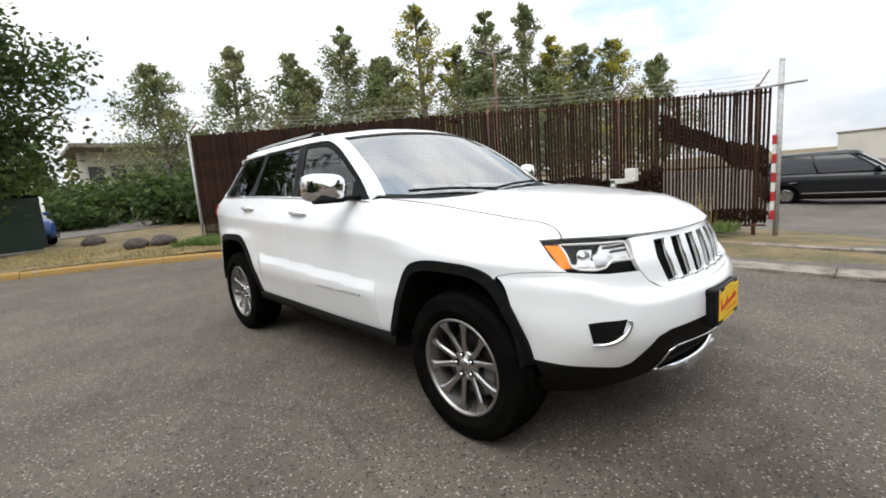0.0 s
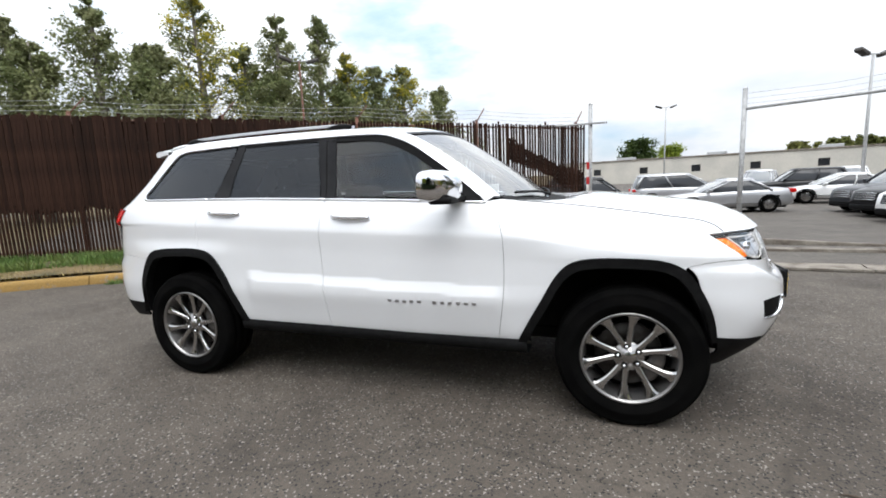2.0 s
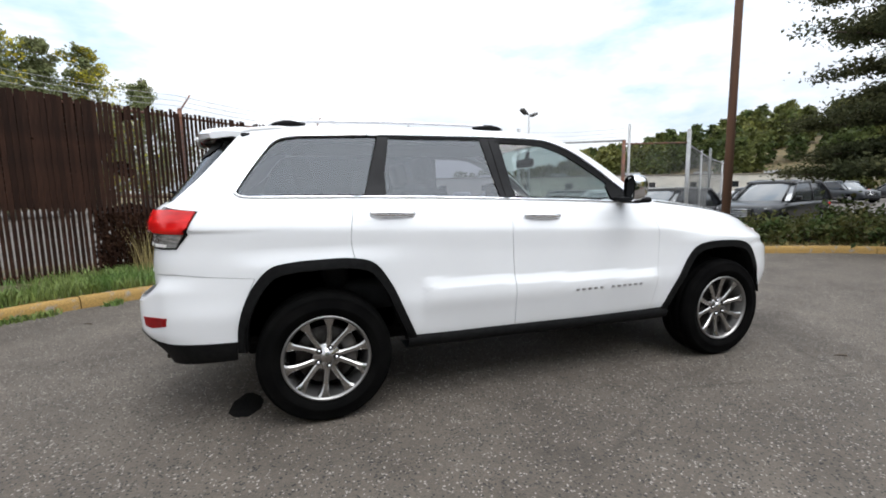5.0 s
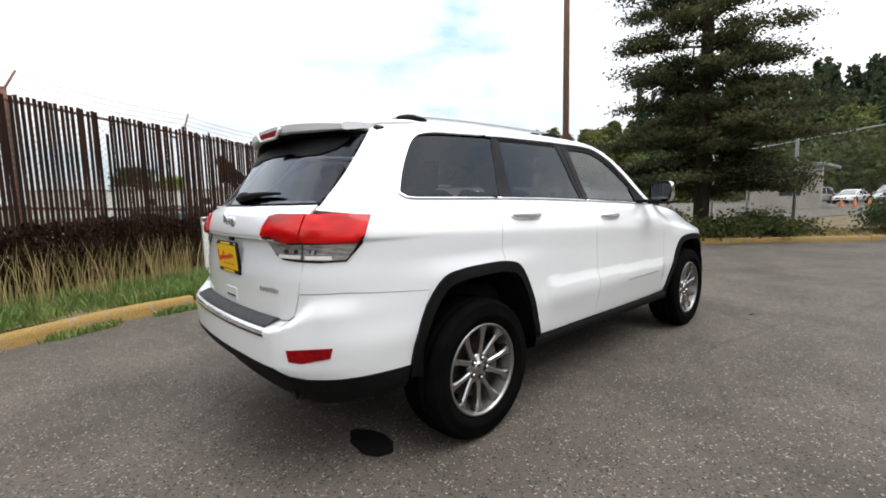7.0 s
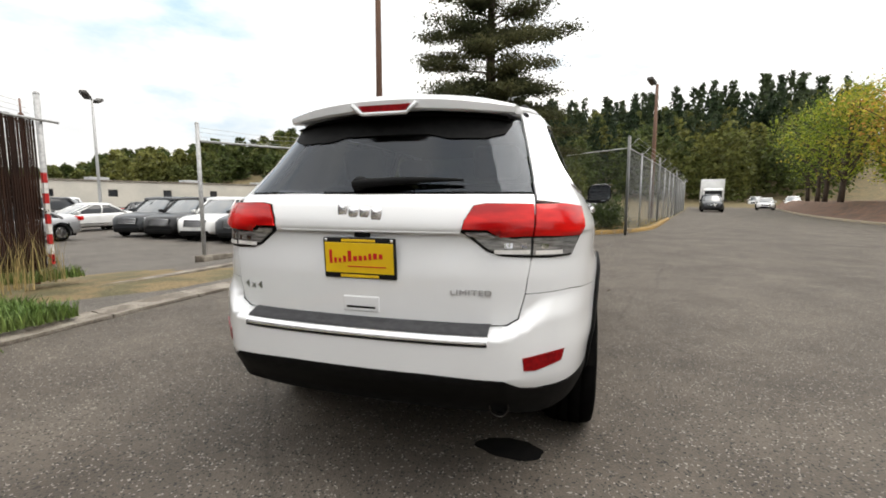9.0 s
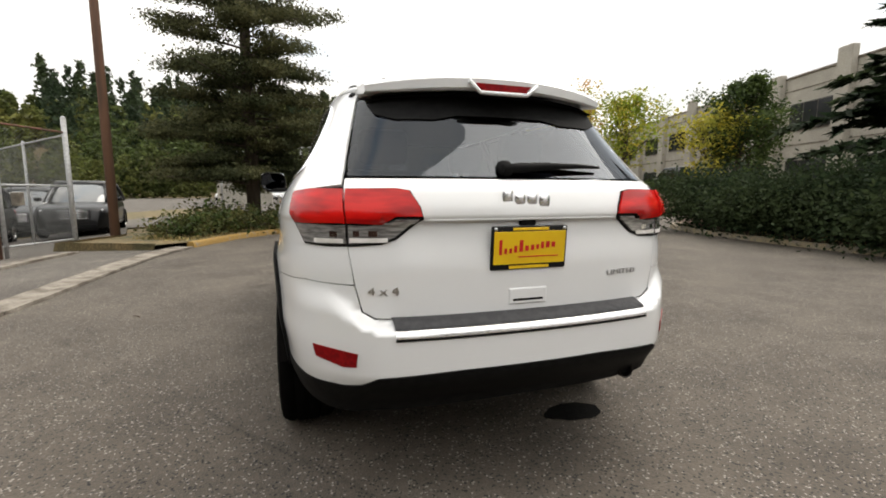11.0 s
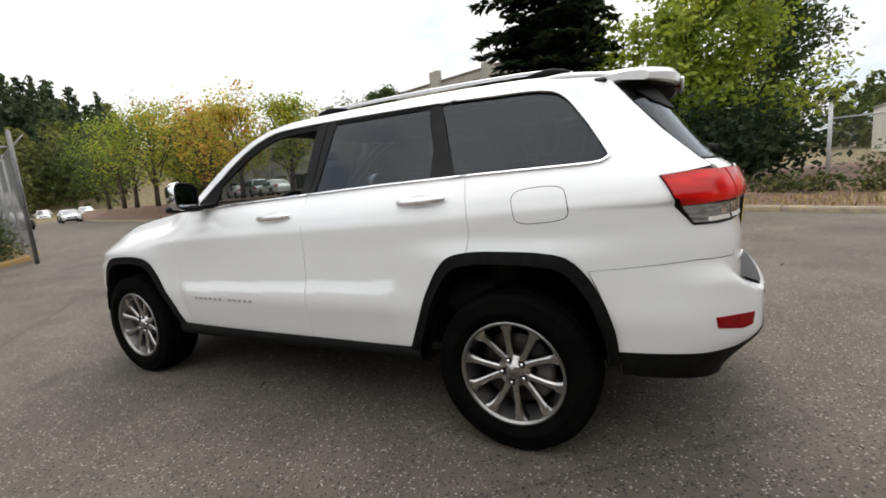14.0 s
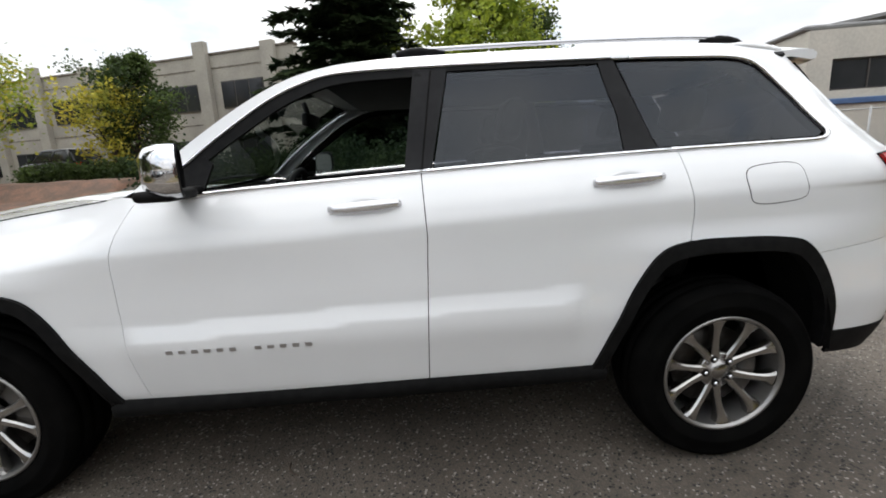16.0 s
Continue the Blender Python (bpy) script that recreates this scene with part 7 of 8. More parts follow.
# ---------------------------------------------------------------- trees
class Leaves:
    """Collects leaf faces: bent four-point leaves or needle sprays."""

    def __init__(self, seed):
        self.v, self.f, self.r = [], [], random.Random(seed)

    def clump(self, c, n, spread, size, flat=1.0, droop=0.0):
        r = self.r
        for _ in range(n):
            p = Vector((r.gauss(0, 1), r.gauss(0, 1), r.gauss(0, 1) * flat)) * spread + c
            d = Vector((r.uniform(-1, 1), r.uniform(-1, 1), r.uniform(-0.8, 0.6) - droop)).normalized()
            w = d.orthogonal().normalized()
            w.rotate(Matrix.Rotation(r.uniform(0, math.tau), 3, d))
            s = size * r.uniform(0.6, 1.35)
            i = len(self.v)
            self.v += [tuple(p - d * s), tuple(p + w * s * 0.55), tuple(p + d * s), tuple(p - w * s * 0.55)]
            self.f.append((i, i + 1, i + 2, i + 3))

    def spray(self, a, b, width, n, size, sag=0.0):
        """Needles along a twig from a to b, hanging a little."""
        r = self.r
        e = (b - a)
        side = e.cross(Vector((0, 0, 1))).normalized() if e.length > 1e-4 else Vector((1, 0, 0))
        for k in range(n):
            t = r.random() ** 0.8
            p = a + e * t + side * r.uniform(-1, 1) * width * (1.05 - t) + Vector((0, 0, r.uniform(-0.35, 0.2) * width * 0.6 - sag * t))
            d = (e.normalized() * 0.7 + side * r.uniform(-0.9, 0.9) + Vector((0, 0, r.uniform(-0.5, 0.3)))).normalized()
            w = d.cross(Vector((r.uniform(-0.6, 0.6), r.uniform(-0.6, 0.6), 1))).normalized()
            s = size * r.uniform(0.6, 1.4)
            i = len(self.v)
            self.v += [tuple(p - d * s * 0.5), tuple(p + w * s * 0.28), tuple(p + d * s), tuple(p - w * s * 0.28)]
            self.f.append((i, i + 1, i + 2, i + 3))

    def mesh(self, name):
        me = bpy.data.meshes.new(name)
        me.from_pydata(self.v, [], self.f)
        return me


def broad_tree(x, y, z, h, r, mat, bark, label, seed, leaf=0.11, n=55, narrow=1.0, low=0.25, group="", second=None, density=1.0, cone=False):
    g = thing("tree", label, "tree", Matrix.Translation((x, y, z)), group)
    rnd = random.Random(seed)
    trunk = bmesh.new()
    lean = rnd.uniform(-0.04, 0.04) * h
    tr = h * 0.016 + 0.05
    line = [Vector((lean * t * t + 0.1 * math.sin(3 * t + seed), 0.08 * math.sin(4 * t + seed), h * (0.97 if cone else 0.9) * t)) for t in np.linspace(0, 1, 9)]
    add_tube(trunk, line, [tr * (1.25 - t) for t in np.linspace(0, 1, 9)], 8)
    lv = Leaves(seed + 100)
    lv2 = Leaves(seed + 200)
    limbs = int(16 * density + h)
    for k in range(limbs):
        f = low + (0.97 - low) * (k + rnd.random()) / limbs
        base = line[min(8, int(f * 8))].lerp(line[min(8, int(f * 8) + 1)], (f * 8) % 1)
        a = k * 2.4 + rnd.uniform(-0.5, 0.5)
        # the crown is widest at a third of its height
        q = (f - low) / (1 - low)
        reach = r * ((1.03 - q) ** 0.85 if cone else math.sin(math.pi * min(1, q * 0.75 + 0.25)) ** 0.8) * rnd.uniform(0.65, 1.15)
        up = rnd.uniform(0.25, 0.7) * narrow
        pts, p = [base], base.copy()
        d = Vector((math.cos(a), math.sin(a), up)).normalized()
        steps = 5
        for s in range(steps):
            d = (d + Vector((rnd.uniform(-0.25, 0.25), rnd.uniform(-0.25, 0.25), rnd.uniform(-0.05, 0.22)))).normalized()
            p = p + d * reach / steps * 1.15
            pts.append(p.copy())
        add_tube(trunk, pts, [tr * 0.42 * (1 - 0.8 * f) * (1 - 0.85 * s / steps) + 0.008 for s in range(steps + 1)], 5, caps=False)
        for s in range(2, steps + 1):
            for _ in range(2):
                c = pts[s] + Vector((rnd.gauss(0, 1), rnd.gauss(0, 1), rnd.gauss(0, 0.7))) * reach * 0.13
                (lv2 if second and rnd.random() < 0.4 else lv).clump(c, int(n * rnd.uniform(0.3, 1.0)), 0.10 * reach + (0.08 if cone else 0.14), leaf, 0.75)
    part("trunk", trunk, bark, g)
    part("crown", lv.mesh("crown"), mat, g)["kind"] = "stuff"
    if second and lv2.f:
        part("turning_leaves", lv2.mesh("crown"), second, g)["kind"] = "stuff"
    return g


def fir_tree(x, y, z, h, r, mat, label, seed, needle=0.16, whorls=26, low=0.06, open_=0.0, rise=0.12, group="", trunk_r=None):
    """A conifer: whorls of drooping boughs with side twigs."""
    g = thing("conifer", label, "tree", Matrix.Translation((x, y, z)), group)
    rnd = random.Random(seed)
    trunk = bmesh.new()
    tr = trunk_r or (0.05 + h * 0.013)
    add_tube(trunk, [(0, 0, 0), (0.03, 0, h * 0.3), (-0.02, 0.03, h * 0.7), (0, 0, h)], [tr, tr * 0.8, tr * 0.4, 0.02], 8)
    lv = Leaves(seed + 50)
    for k in range(whorls):
        f = low + (0.985 - low) * k / whorls
        zc = h * f
        R = r * ((1 - f) ** 0.75) * (0.75 + 0.35 * math.sin(k * 2.1 + seed)) + 0.15
        if f < 0.2:
            R *= 0.8 + f
        boughs = max(4, int(7 * (1 - f) + 3))
        for b in range(boughs):
            if rnd.random() < open_:
                continue
            a = (b + rnd.random()) * math.tau / boughs + k
            L = R * rnd.uniform(0.6, 1.15)
            tip = Vector((math.cos(a) * L, math.sin(a) * L, zc + L * (rise - 0.28 * (1 - f)) + rnd.uniform(-0.15, 0.15)))
            base = Vector((0, 0, zc))
            midp = base.lerp(tip, 0.5) + Vector((0, 0, 0.06 * L))
            add_tube(trunk, [base, midp, tip], [tr * 0.25 * (1 - f) + 0.012, 0.012, 0.005], 4, caps=False)
            m = max(2, int(L / 0.42))
            for s in range(m):
                t = (s + 0.6) / m
                p = base.lerp(midp, t * 2) if t < 0.5 else midp.lerp(tip, t * 2 - 1)
                for sd in (-1, 1):
                    da = a + sd * rnd.uniform(0.5, 1.0)
                    ln = L * 0.36 * (1.15 - t) + 0.12
                    q = p + Vector((math.cos(da) * ln, math.sin(da) * ln, -0.10 * ln + rnd.uniform(-0.06, 0.1)))
                    lv.spray(p, q, 0.10 + 0.12 * ln, int(9 + 16 * ln), needle, 0.04)
            lv.spray(midp, tip, 0.16, 14, needle, 0.03)
    part("trunk", trunk, BARK, g)
    part("crown", lv.mesh("crown"), mat, g)["kind"] = "stuff"
    return g


def pad_pine(x, y, z, h, r, label, seed):
    """A pine with separate flat pads of foliage on open limbs."""
    g = thing("pine_tree", label, "tree", Matrix.Translation((x, y, z)))
    rnd = random.Random(seed)
    trunk = bmesh.new()
    add_tube(trunk, [(0, 0, 0), (0.05, 0.02, h * 0.35), (-0.05, 0, h * 0.7), (0.02, 0, h)], [0.22, 0.18, 0.11, 0.03], 10)
    lv = Leaves(seed + 9)
    for k in range(104):
        f = 0.10 + 0.88 * (k / 104) ** 1.1
        if f > 0.42 and rnd.random() < 0.34:
            continue
        zc = h * f
        R = r * (1.04 - f) ** 0.58 * rnd.uniform(0.5, 1.18) * (0.78 + 0.22 * min(1.0, (f - 0.10) / 0.15))
        a = k * 2.39 + rnd.uniform(-0.3, 0.3)
        tip = Vector((math.cos(a) * R, math.sin(a) * R, zc + R * (rnd.uniform(0.02, 0.20) if f > 0.5 else rnd.uniform(-0.14, 0.10))))
        midp = tip * 0.5 + Vector((0, 0, zc * 0.5 + 0.05))
        add_tube(trunk, [(0, 0, zc), midp, tip], [0.06 * (1.1 - f), 0.03, 0.012], 5, caps=False)
        pads = 7 if f < 0.55 else 5
        for s in range(pads):
            t = 0.30 + 0.72 * (s + rnd.random()) / pads
            c = midp.lerp(tip, t * 2 - 1) if t > 0.5 else Vector((0, 0, zc)).lerp(midp, t * 2)
            c = c + Vector((rnd.gauss(0, 0.20), rnd.gauss(0, 0.20), 0.05))
            lv.clump(c, int(330 * rnd.uniform(0.5, 1.1)), 0.27, 0.047, 0.30)
    part("trunk", trunk, BARK, g)
    part("crown", lv.mesh("crown"), LEAF_PINE, g)["kind"] = "stuff"
    return g


def shrub(x, y, z, r, h, mat, label, seed, leaf=0.05, n=900, group=""):
    g = thing("shrub", label, "shrub", Matrix.Translation((x, y, z)), group)
    rnd = random.Random(seed)
    st = bmesh.new()
    lv = Leaves(seed)
    for k in range(14):
        a, q = rnd.uniform(0, math.tau), rnd.uniform(0.2, 1.0)
        tip = Vector((math.cos(a) * r * q, math.sin(a) * r * q, h * rnd.uniform(0.45, 1.0) * (1 - 0.4 * q * q)))
        add_tube(st, [(0, 0, 0), tip * 0.5 + Vector((0, 0, 0.05)), tip], [0.02, 0.012, 0.004], 4, caps=False)
        lv.clump(tip, n // 14, 0.26 * r + 0.05, leaf, 0.7 * h / max(r, 0.1) if h < r else 0.8)
        lv.clump(tip * 0.6, n // 28, 0.30 * r + 0.05, leaf, 0.6)
    part("branchwork", st, BARK, g)
    part("leaves", lv.mesh("leaves"), mat, g)["kind"] = "stuff"
    return g


# poplars in a row behind the fence
rnd = random.Random(77)
row = [(-36, 12, 11.5, 2.6), (-33.5, 16, 11.0, 2.3), (-31, 19.5, 12.5, 2.6), (-29, 22, 10.5, 2.2), (-27.5, 25.5, 14.5, 2.8), (-25.6, 28, 11.5, 2.2), (-23.6, 29.5, 13.6, 2.3), (-21.5, 32, 13.8, 2.6),
       (-19.3, 33.5, 11.4, 2.2), (-17.4, 35.5, 12.2, 2.2), (-15.6, 37, 12.2, 2.6), (-13.0, 39.5, 10.6, 2.3), (-30, 15, 9.0, 2.4), (-26, 20, 9.5, 2.4), (-22, 27, 9.0, 2.4), (-39, 7, 10.5, 2.7), (-18.5, 31.5, 8.5, 2.2)]
for k, (x, y, h, r) in enumerate(row):
    broad_tree(x, y, 0, h * (1.04 if k in (9, 10, 11) else 1.2), r * 1.9, LEAF_POPLAR, BARK_PALE, "tall slender poplar with grey-green leaves", 300 + k, 0.125, 50, 0.9, 0.03, "poplars behind the fence", LEAF_YELLOW if k in (4, 8, 10) else None, 1.9, True)
# maple and shrubs by the side road
broad_tree(-15.5, -3.4, 0.1, 7.8, 3.2, LEAF_MAPLE, BARK, "leafy green maple over the green skip", 401, 0.095, 170, 1.0, 0.14)
for k, (x, y, r, h) in enumerate(((-34, -1.5, 3.0, 1.9), (-37, 2.5, 3.6, 2.6), (-27, 4.6, 2.0, 2.5), (-31, 7.5, 2.4, 3.4), (-23, 5.4, 1.5, 2.3), (-46, -4, 4, 2.6), (-50, 6, 5, 4))):
    shrub(x, y, 0, r, h, LEAF_MAPLE, "large dark green shrub beside the side road", 410 + k, 0.20, 2600, "shrubs by the side road")
hedge = Leaves(431)
for k in range(240):
    t = hedge.r.random()
    hedge.clump(Vector((-29.0 - 1.0 * t, -4.6 + 6.0 * t, 0.3 + 0.5 * hedge.r.random())), 12, 0.18, 0.09, 0.8)
tagged(part("hedge", hedge.mesh("hedge"), LEAF_MAPLE), "low clipped green hedge beside the side road", "hedge", kind="stuff")

# corner bed: open pine, low plants
pad_pine(11.6, 2.15, 0.1, 12.5, 3.3, "tall pine with flat pads of dark needles", 501)
for k, (x, y, r, h) in enumerate(((9.6, 2.2, 0.75, 0.55), (8.6, 3.0, 0.7, 0.6), (10.6, 1.3, 0.7, 0.5), (11.6, 0.5, 0.7, 0.45), (10.2, 2.9, 0.9, 0.8), (12.3, 0.2, 0.6, 0.4), (7.9, 3.4, 0.6, 0.5), (12.9, 1.2, 0.8, 0.6))):
    shrub(x, y, 0.08, r, h, LEAF_BUSH, "low leafy shrub in the corner bed", 520 + k, 0.055, 900, "shrubs in the corner bed")
shrub(14.0, -1.9, 0.08, 0.65, 1.15, LEAF_MAPLE, "rounded clipped green bush by the wire fence", 540, 0.05, 2200)
# firs and trees to the south
fir_tree(2.5, -16.3, 0.2, 11.8, 4.9, LEAF_DARK, "large dark fir with boughs to the ground", 601, 0.30, 40, 0.02)
fir_tree(1.6, -19.8, 0.3, 11.0, 3.6, LEAF_DARK, "dark fir standing behind the larger one", 602, 0.30, 36, 0.02, 0.0)
broad_tree(-3.0, -19.5, 0.4, 9.2, 3.5, LEAF_LIME, BARK, "lime-green tree with dense foliage", 603, 0.12, 160, 1.0, 0.10)
broad_tree(-6.4, -25.0, 0.4, 9.6, 2.8, LEAF_MAPLE, BARK, "tall green tree with open crown", 604, 0.12, 80, 1.3, 0.15)
shrub(-2.0, -14.5, 0.3, 2.2, 2.6, LEAF_DARK, "dark evergreen shrub under the lime-green tree", 605, 0.13, 2600)
shrub(-4.4, -16.5, 0.3, 2.4, 2.4, LEAF_DARK, "dark evergreen shrub under the lime-green tree", 606, 0.13, 2600)
for k in range(9):
    shrub(-7.2 + 0.95 * k, -10.4 - 0.35 * k * (1 if k < 5 else 0.6), 0.12, 0.5, 0.45, LEAF_BUSH, "small scrubby plant above the far kerb", 610 + k, 0.06, 260, "scrub above the far kerb")
for k, (x, y, r, h) in enumerate(((-9.5, -12.2, 1.0, 1.1), (-12, -11.5, 1.0, 1.2), (-7.8, -13.0, 0.9, 1.0))):
    shrub(x, y, 0.15, r, h, LEAF_BUSH, "rough green bush at the wire fence", 630 + k, 0.08, 900, "bushes at the wire fence")
for k in range(8):
    shrub(-2.0 + 1.15 * k, -10.05 - 0.12 * k, 0.10, 1.15 + 0.2 * (k % 3), 1.15 + 0.25 * ((k * 2) % 3), LEAF_DARK, "spreading dark evergreen hanging over the far kerb", 640 + k, 0.055, 6500, "evergreens above the far kerb")
# autumn trees on the bank
for k, (x, y, h, r, a, b) in enumerate(((20.5, -19.5, 7.2, 2.2, LEAF_LIME, LEAF_YELLOW), (24.5, -18.6, 7.6, 2.3, LEAF_YELLOW, LEAF_ORANGE), (28.5, -19.6, 8.0, 2.4, LEAF_ORANGE, LEAF_YELLOW), (33, -22, 8.2, 2.6, LEAF_LIME, LEAF_MAPLE), (38.5, -24, 8.5, 2.8, LEAF_LIME, LEAF_YELLOW), (17.0, -23.5, 6.0, 1.7, LEAF_YELLOW, LEAF_YELLOW), (36, -19.6, 9, 3.0, LEAF_LIME, LEAF_YELLOW), (43, -21.6, 9, 3.0, LEAF_MAPLE, LEAF_LIME), (50, -24.0, 9.5, 3.2, LEAF_LIME, LEAF_MAPLE), (58, -26.5, 9.0, 3.2, LEAF_MAPLE, LEAF_LIME))):
    broad_tree(x, y, 1.05, h - 1.0, r * 1.45, a, BARK, "small street tree turning yellow and orange on the bank", 700 + k, 0.11, 40, 1.7, 0.16, "autumn trees on the bank", b)
broad_tree(46, -31, 1.0, 8, 3.5, LEAF_MAPLE, BARK, "round green tree at the end of the bank", 720, 0.2, 60, 1.0, 0.12)
broad_tree(52, -34, 1.0, 9, 3.8, LEAF_LIME, BARK, "round green tree at the end of the bank", 721, 0.2, 60, 1.0, 0.12)
broad_tree(60, -40, 1.0, 9, 4.0, LEAF_MAPLE, BARK, "round green tree at the end of the bank", 722, 0.22, 60, 1.0, 0.12)
broad_tree(16.3, -24.6, 0.9, 7.4, 2.3, LEAF_MAPLE, BARK, "rounded green tree before the beige building", 730, 0.10, 110, 1.2, 0.10)
hb = Leaves(733)
for k in range(500):
    t = hb.r.random()
    hb.clump(Vector((13.0 + 9.0 * t, -21.0 - 2.0 * t, 1.0 + 0.8 * hb.r.random())), 14, 0.25, 0.11, 0.8)
tagged(part("hedge", hb.mesh("hedge"), LEAF_MAPLE), "dark green hedge on top of the bank", "hedge", kind="stuff")


broad_tree(9.5, 90.0, 0.0, 8.6, 3.3, LEAF_MAPLE, BARK, "lone round green tree behind the depot", 740, 0.25, 60, 1.0, 0.2)
broad_tree(14.5, 86.0, 0.0, 6.5, 2.6, LEAF_LIME, BARK, "small yellow-green tree behind the depot", 741, 0.2, 50, 1.0, 0.2)


# wooded hill: a great many trees, broad and pointed
def woods(name, count, pick, material, pointed, label, seed):
    lv = Leaves(seed)
    rnd = random.Random(seed)
    for _ in range(count):
        x, y, h = pick(rnd)
        z = rise(x, y)
        d = math.hypot(x, y)
        s = max(0.30, d * 0.0044)
        r = h * (0.17 if pointed else 0.30) * rnd.uniform(0.8, 1.2)
        n = 70 if pointed else 95
        for k in range(n):
            f = (k + rnd.random()) / n
            q = (1 - f) ** 0.9 * r + 0.1 if pointed else r * math.sin(math.pi * min(0.97, 0.15 + 0.85 * f)) ** 0.6
            a = rnd.uniform(0, math.tau)
            c = Vector((x + math.cos(a) * q * rnd.uniform(0.5, 1), y + math.sin(a) * q * rnd.uniform(0.5, 1), z + h * (0.04 + 0.96 * f)))
            lv.clump(c, 5, s * 0.55, s, 0.6, 0.5 if pointed else 0.1)
    return tagged(part(name, lv.mesh(name), material), label, "woods", kind="stuff")


def hill_spot(rnd, near=95, far=175, a0=-0.50, a1=0.80, hh=(9, 15)):
    a, r = rnd.uniform(a0, a1), rnd.uniform(near, far)
    return 10 + r * math.cos(a), r * math.sin(a), rnd.uniform(*hh)


woods("hill_woods", 300, lambda r: hill_spot(r, 80, 175, -0.50, 0.40), LEAF_FOREST, False, "dense green broadleaf woods on the hill", 801)
woods("hill_firs", 190, lambda r: hill_spot(r, 100, 170, -0.50, 0.44, (13, 22)), LEAF_FORESTDARK, True, "dark pointed firs on the hill", 802)
woods("low_woods", 70, lambda r: hill_spot(r, 125, 175, 1.0, 1.28, (4, 6.5)), LEAF_FOREST, False, "low distant trees behind the depot", 807)
woods("far_woods", 150, lambda r: hill_spot(r, 105, 180, 0.38, 1.02, (6, 9.5)), LEAF_FOREST, False, "low distant woods behind the lot", 803)
woods("lot_woods", 70, lambda r: hill_spot(r, 66, 92, -0.02, 0.55, (5, 8.5)), LEAF_FOREST, False, "green trees behind the wire fence", 804)
woods("west_woods", 60, lambda r: (r.uniform(-120, -70), r.uniform(-30, 70), r.uniform(7, 12)), LEAF_FOREST, False, "distant trees beyond the side road", 805)
woods("south_woods", 70, lambda r: (r.uniform(-60, 60), r.uniform(-110, -75), r.uniform(8, 13)), LEAF_FOREST, False, "distant trees behind the buildings", 806)


# ---------------------------------------------------------------- buildings
def wall_with_windows(g, a, b, z0, z1, thickness, mat, windows, panel=0.0, glass_mat=None):
    """A wall from a to b with real openings; windows: (start, end, sill, head) along it."""
    a, b = Vector((*a, 0)), Vector((*b, 0))
    L = (b - a).length
    m = Matrix.Translation(a) @ Matrix.Rotation(math.atan2(b.y - a.y, b.x - a.x), 4, "Z")
    xs = sorted({0.0, L, *[w[0] for w in windows], *[w[1] for w in windows]})
    zs = sorted({z0, z1, *[w[2] for w in windows], *[w[3] for w in windows]})
    bm = bmesh.new()
    for x0, x1 in zip(xs, xs[1:]):
        for h0, h1 in zip(zs, zs[1:]):
            if any(w[0] - 1e-6 <= x0 and x1 <= w[1] + 1e-6 and w[2] - 1e-6 <= h0 and h1 <= w[3] + 1e-6 for w in windows):
                continue
            bm.faces.new([bm.verts.new((x, 0, h)) for x, h in ((x0, h0), (x1, h0), (x1, h1), (x0, h1))])
    bmesh.ops.remove_doubles(bm, verts=bm.verts, dist=1e-4)
    back = bmesh.ops.extrude_face_region(bm, geom=list(bm.faces), use_keep_orig=True)
    bmesh.ops.translate(bm, vec=(0, thickness, 0), verts=[v for v in back["geom"] if isinstance(v, bmesh.types.BMVert)])
    bmesh.ops.recalc_face_normals(bm, faces=bm.faces)
    bmesh.ops.transform(bm, matrix=m, verts=bm.verts)
    part("wall", bm, mat, g)
    for w in windows:
        fr = bmesh.new()
        add_box(fr, w[0], w[1], 0.06, 0.16, w[2], w[2] + 0.06)
        add_box(fr, w[0], w[1], 0.06, 0.16, w[3] - 0.06, w[3])
        n = max(1, int((w[1] - w[0]) / 1.4))
        for k in range(n + 1):
            x = w[0] + (w[1] - w[0] - 0.06) * k / n
            add_box(fr, x, x + 0.06, 0.06, 0.16, w[2] + 0.06, w[3] - 0.06)
        bmesh.ops.transform(fr, matrix=m, verts=fr.verts)
        win = part("window", fr, STEEL_DARK, g, "dark framed window")
        part("pane", box(w[0] + 0.02, w[1] - 0.02, 0.10, 0.12, w[2] + 0.02, w[3] - 0.02, m), glass_mat or WINDOW_DARK, win, "dark window glass")
    return m, L


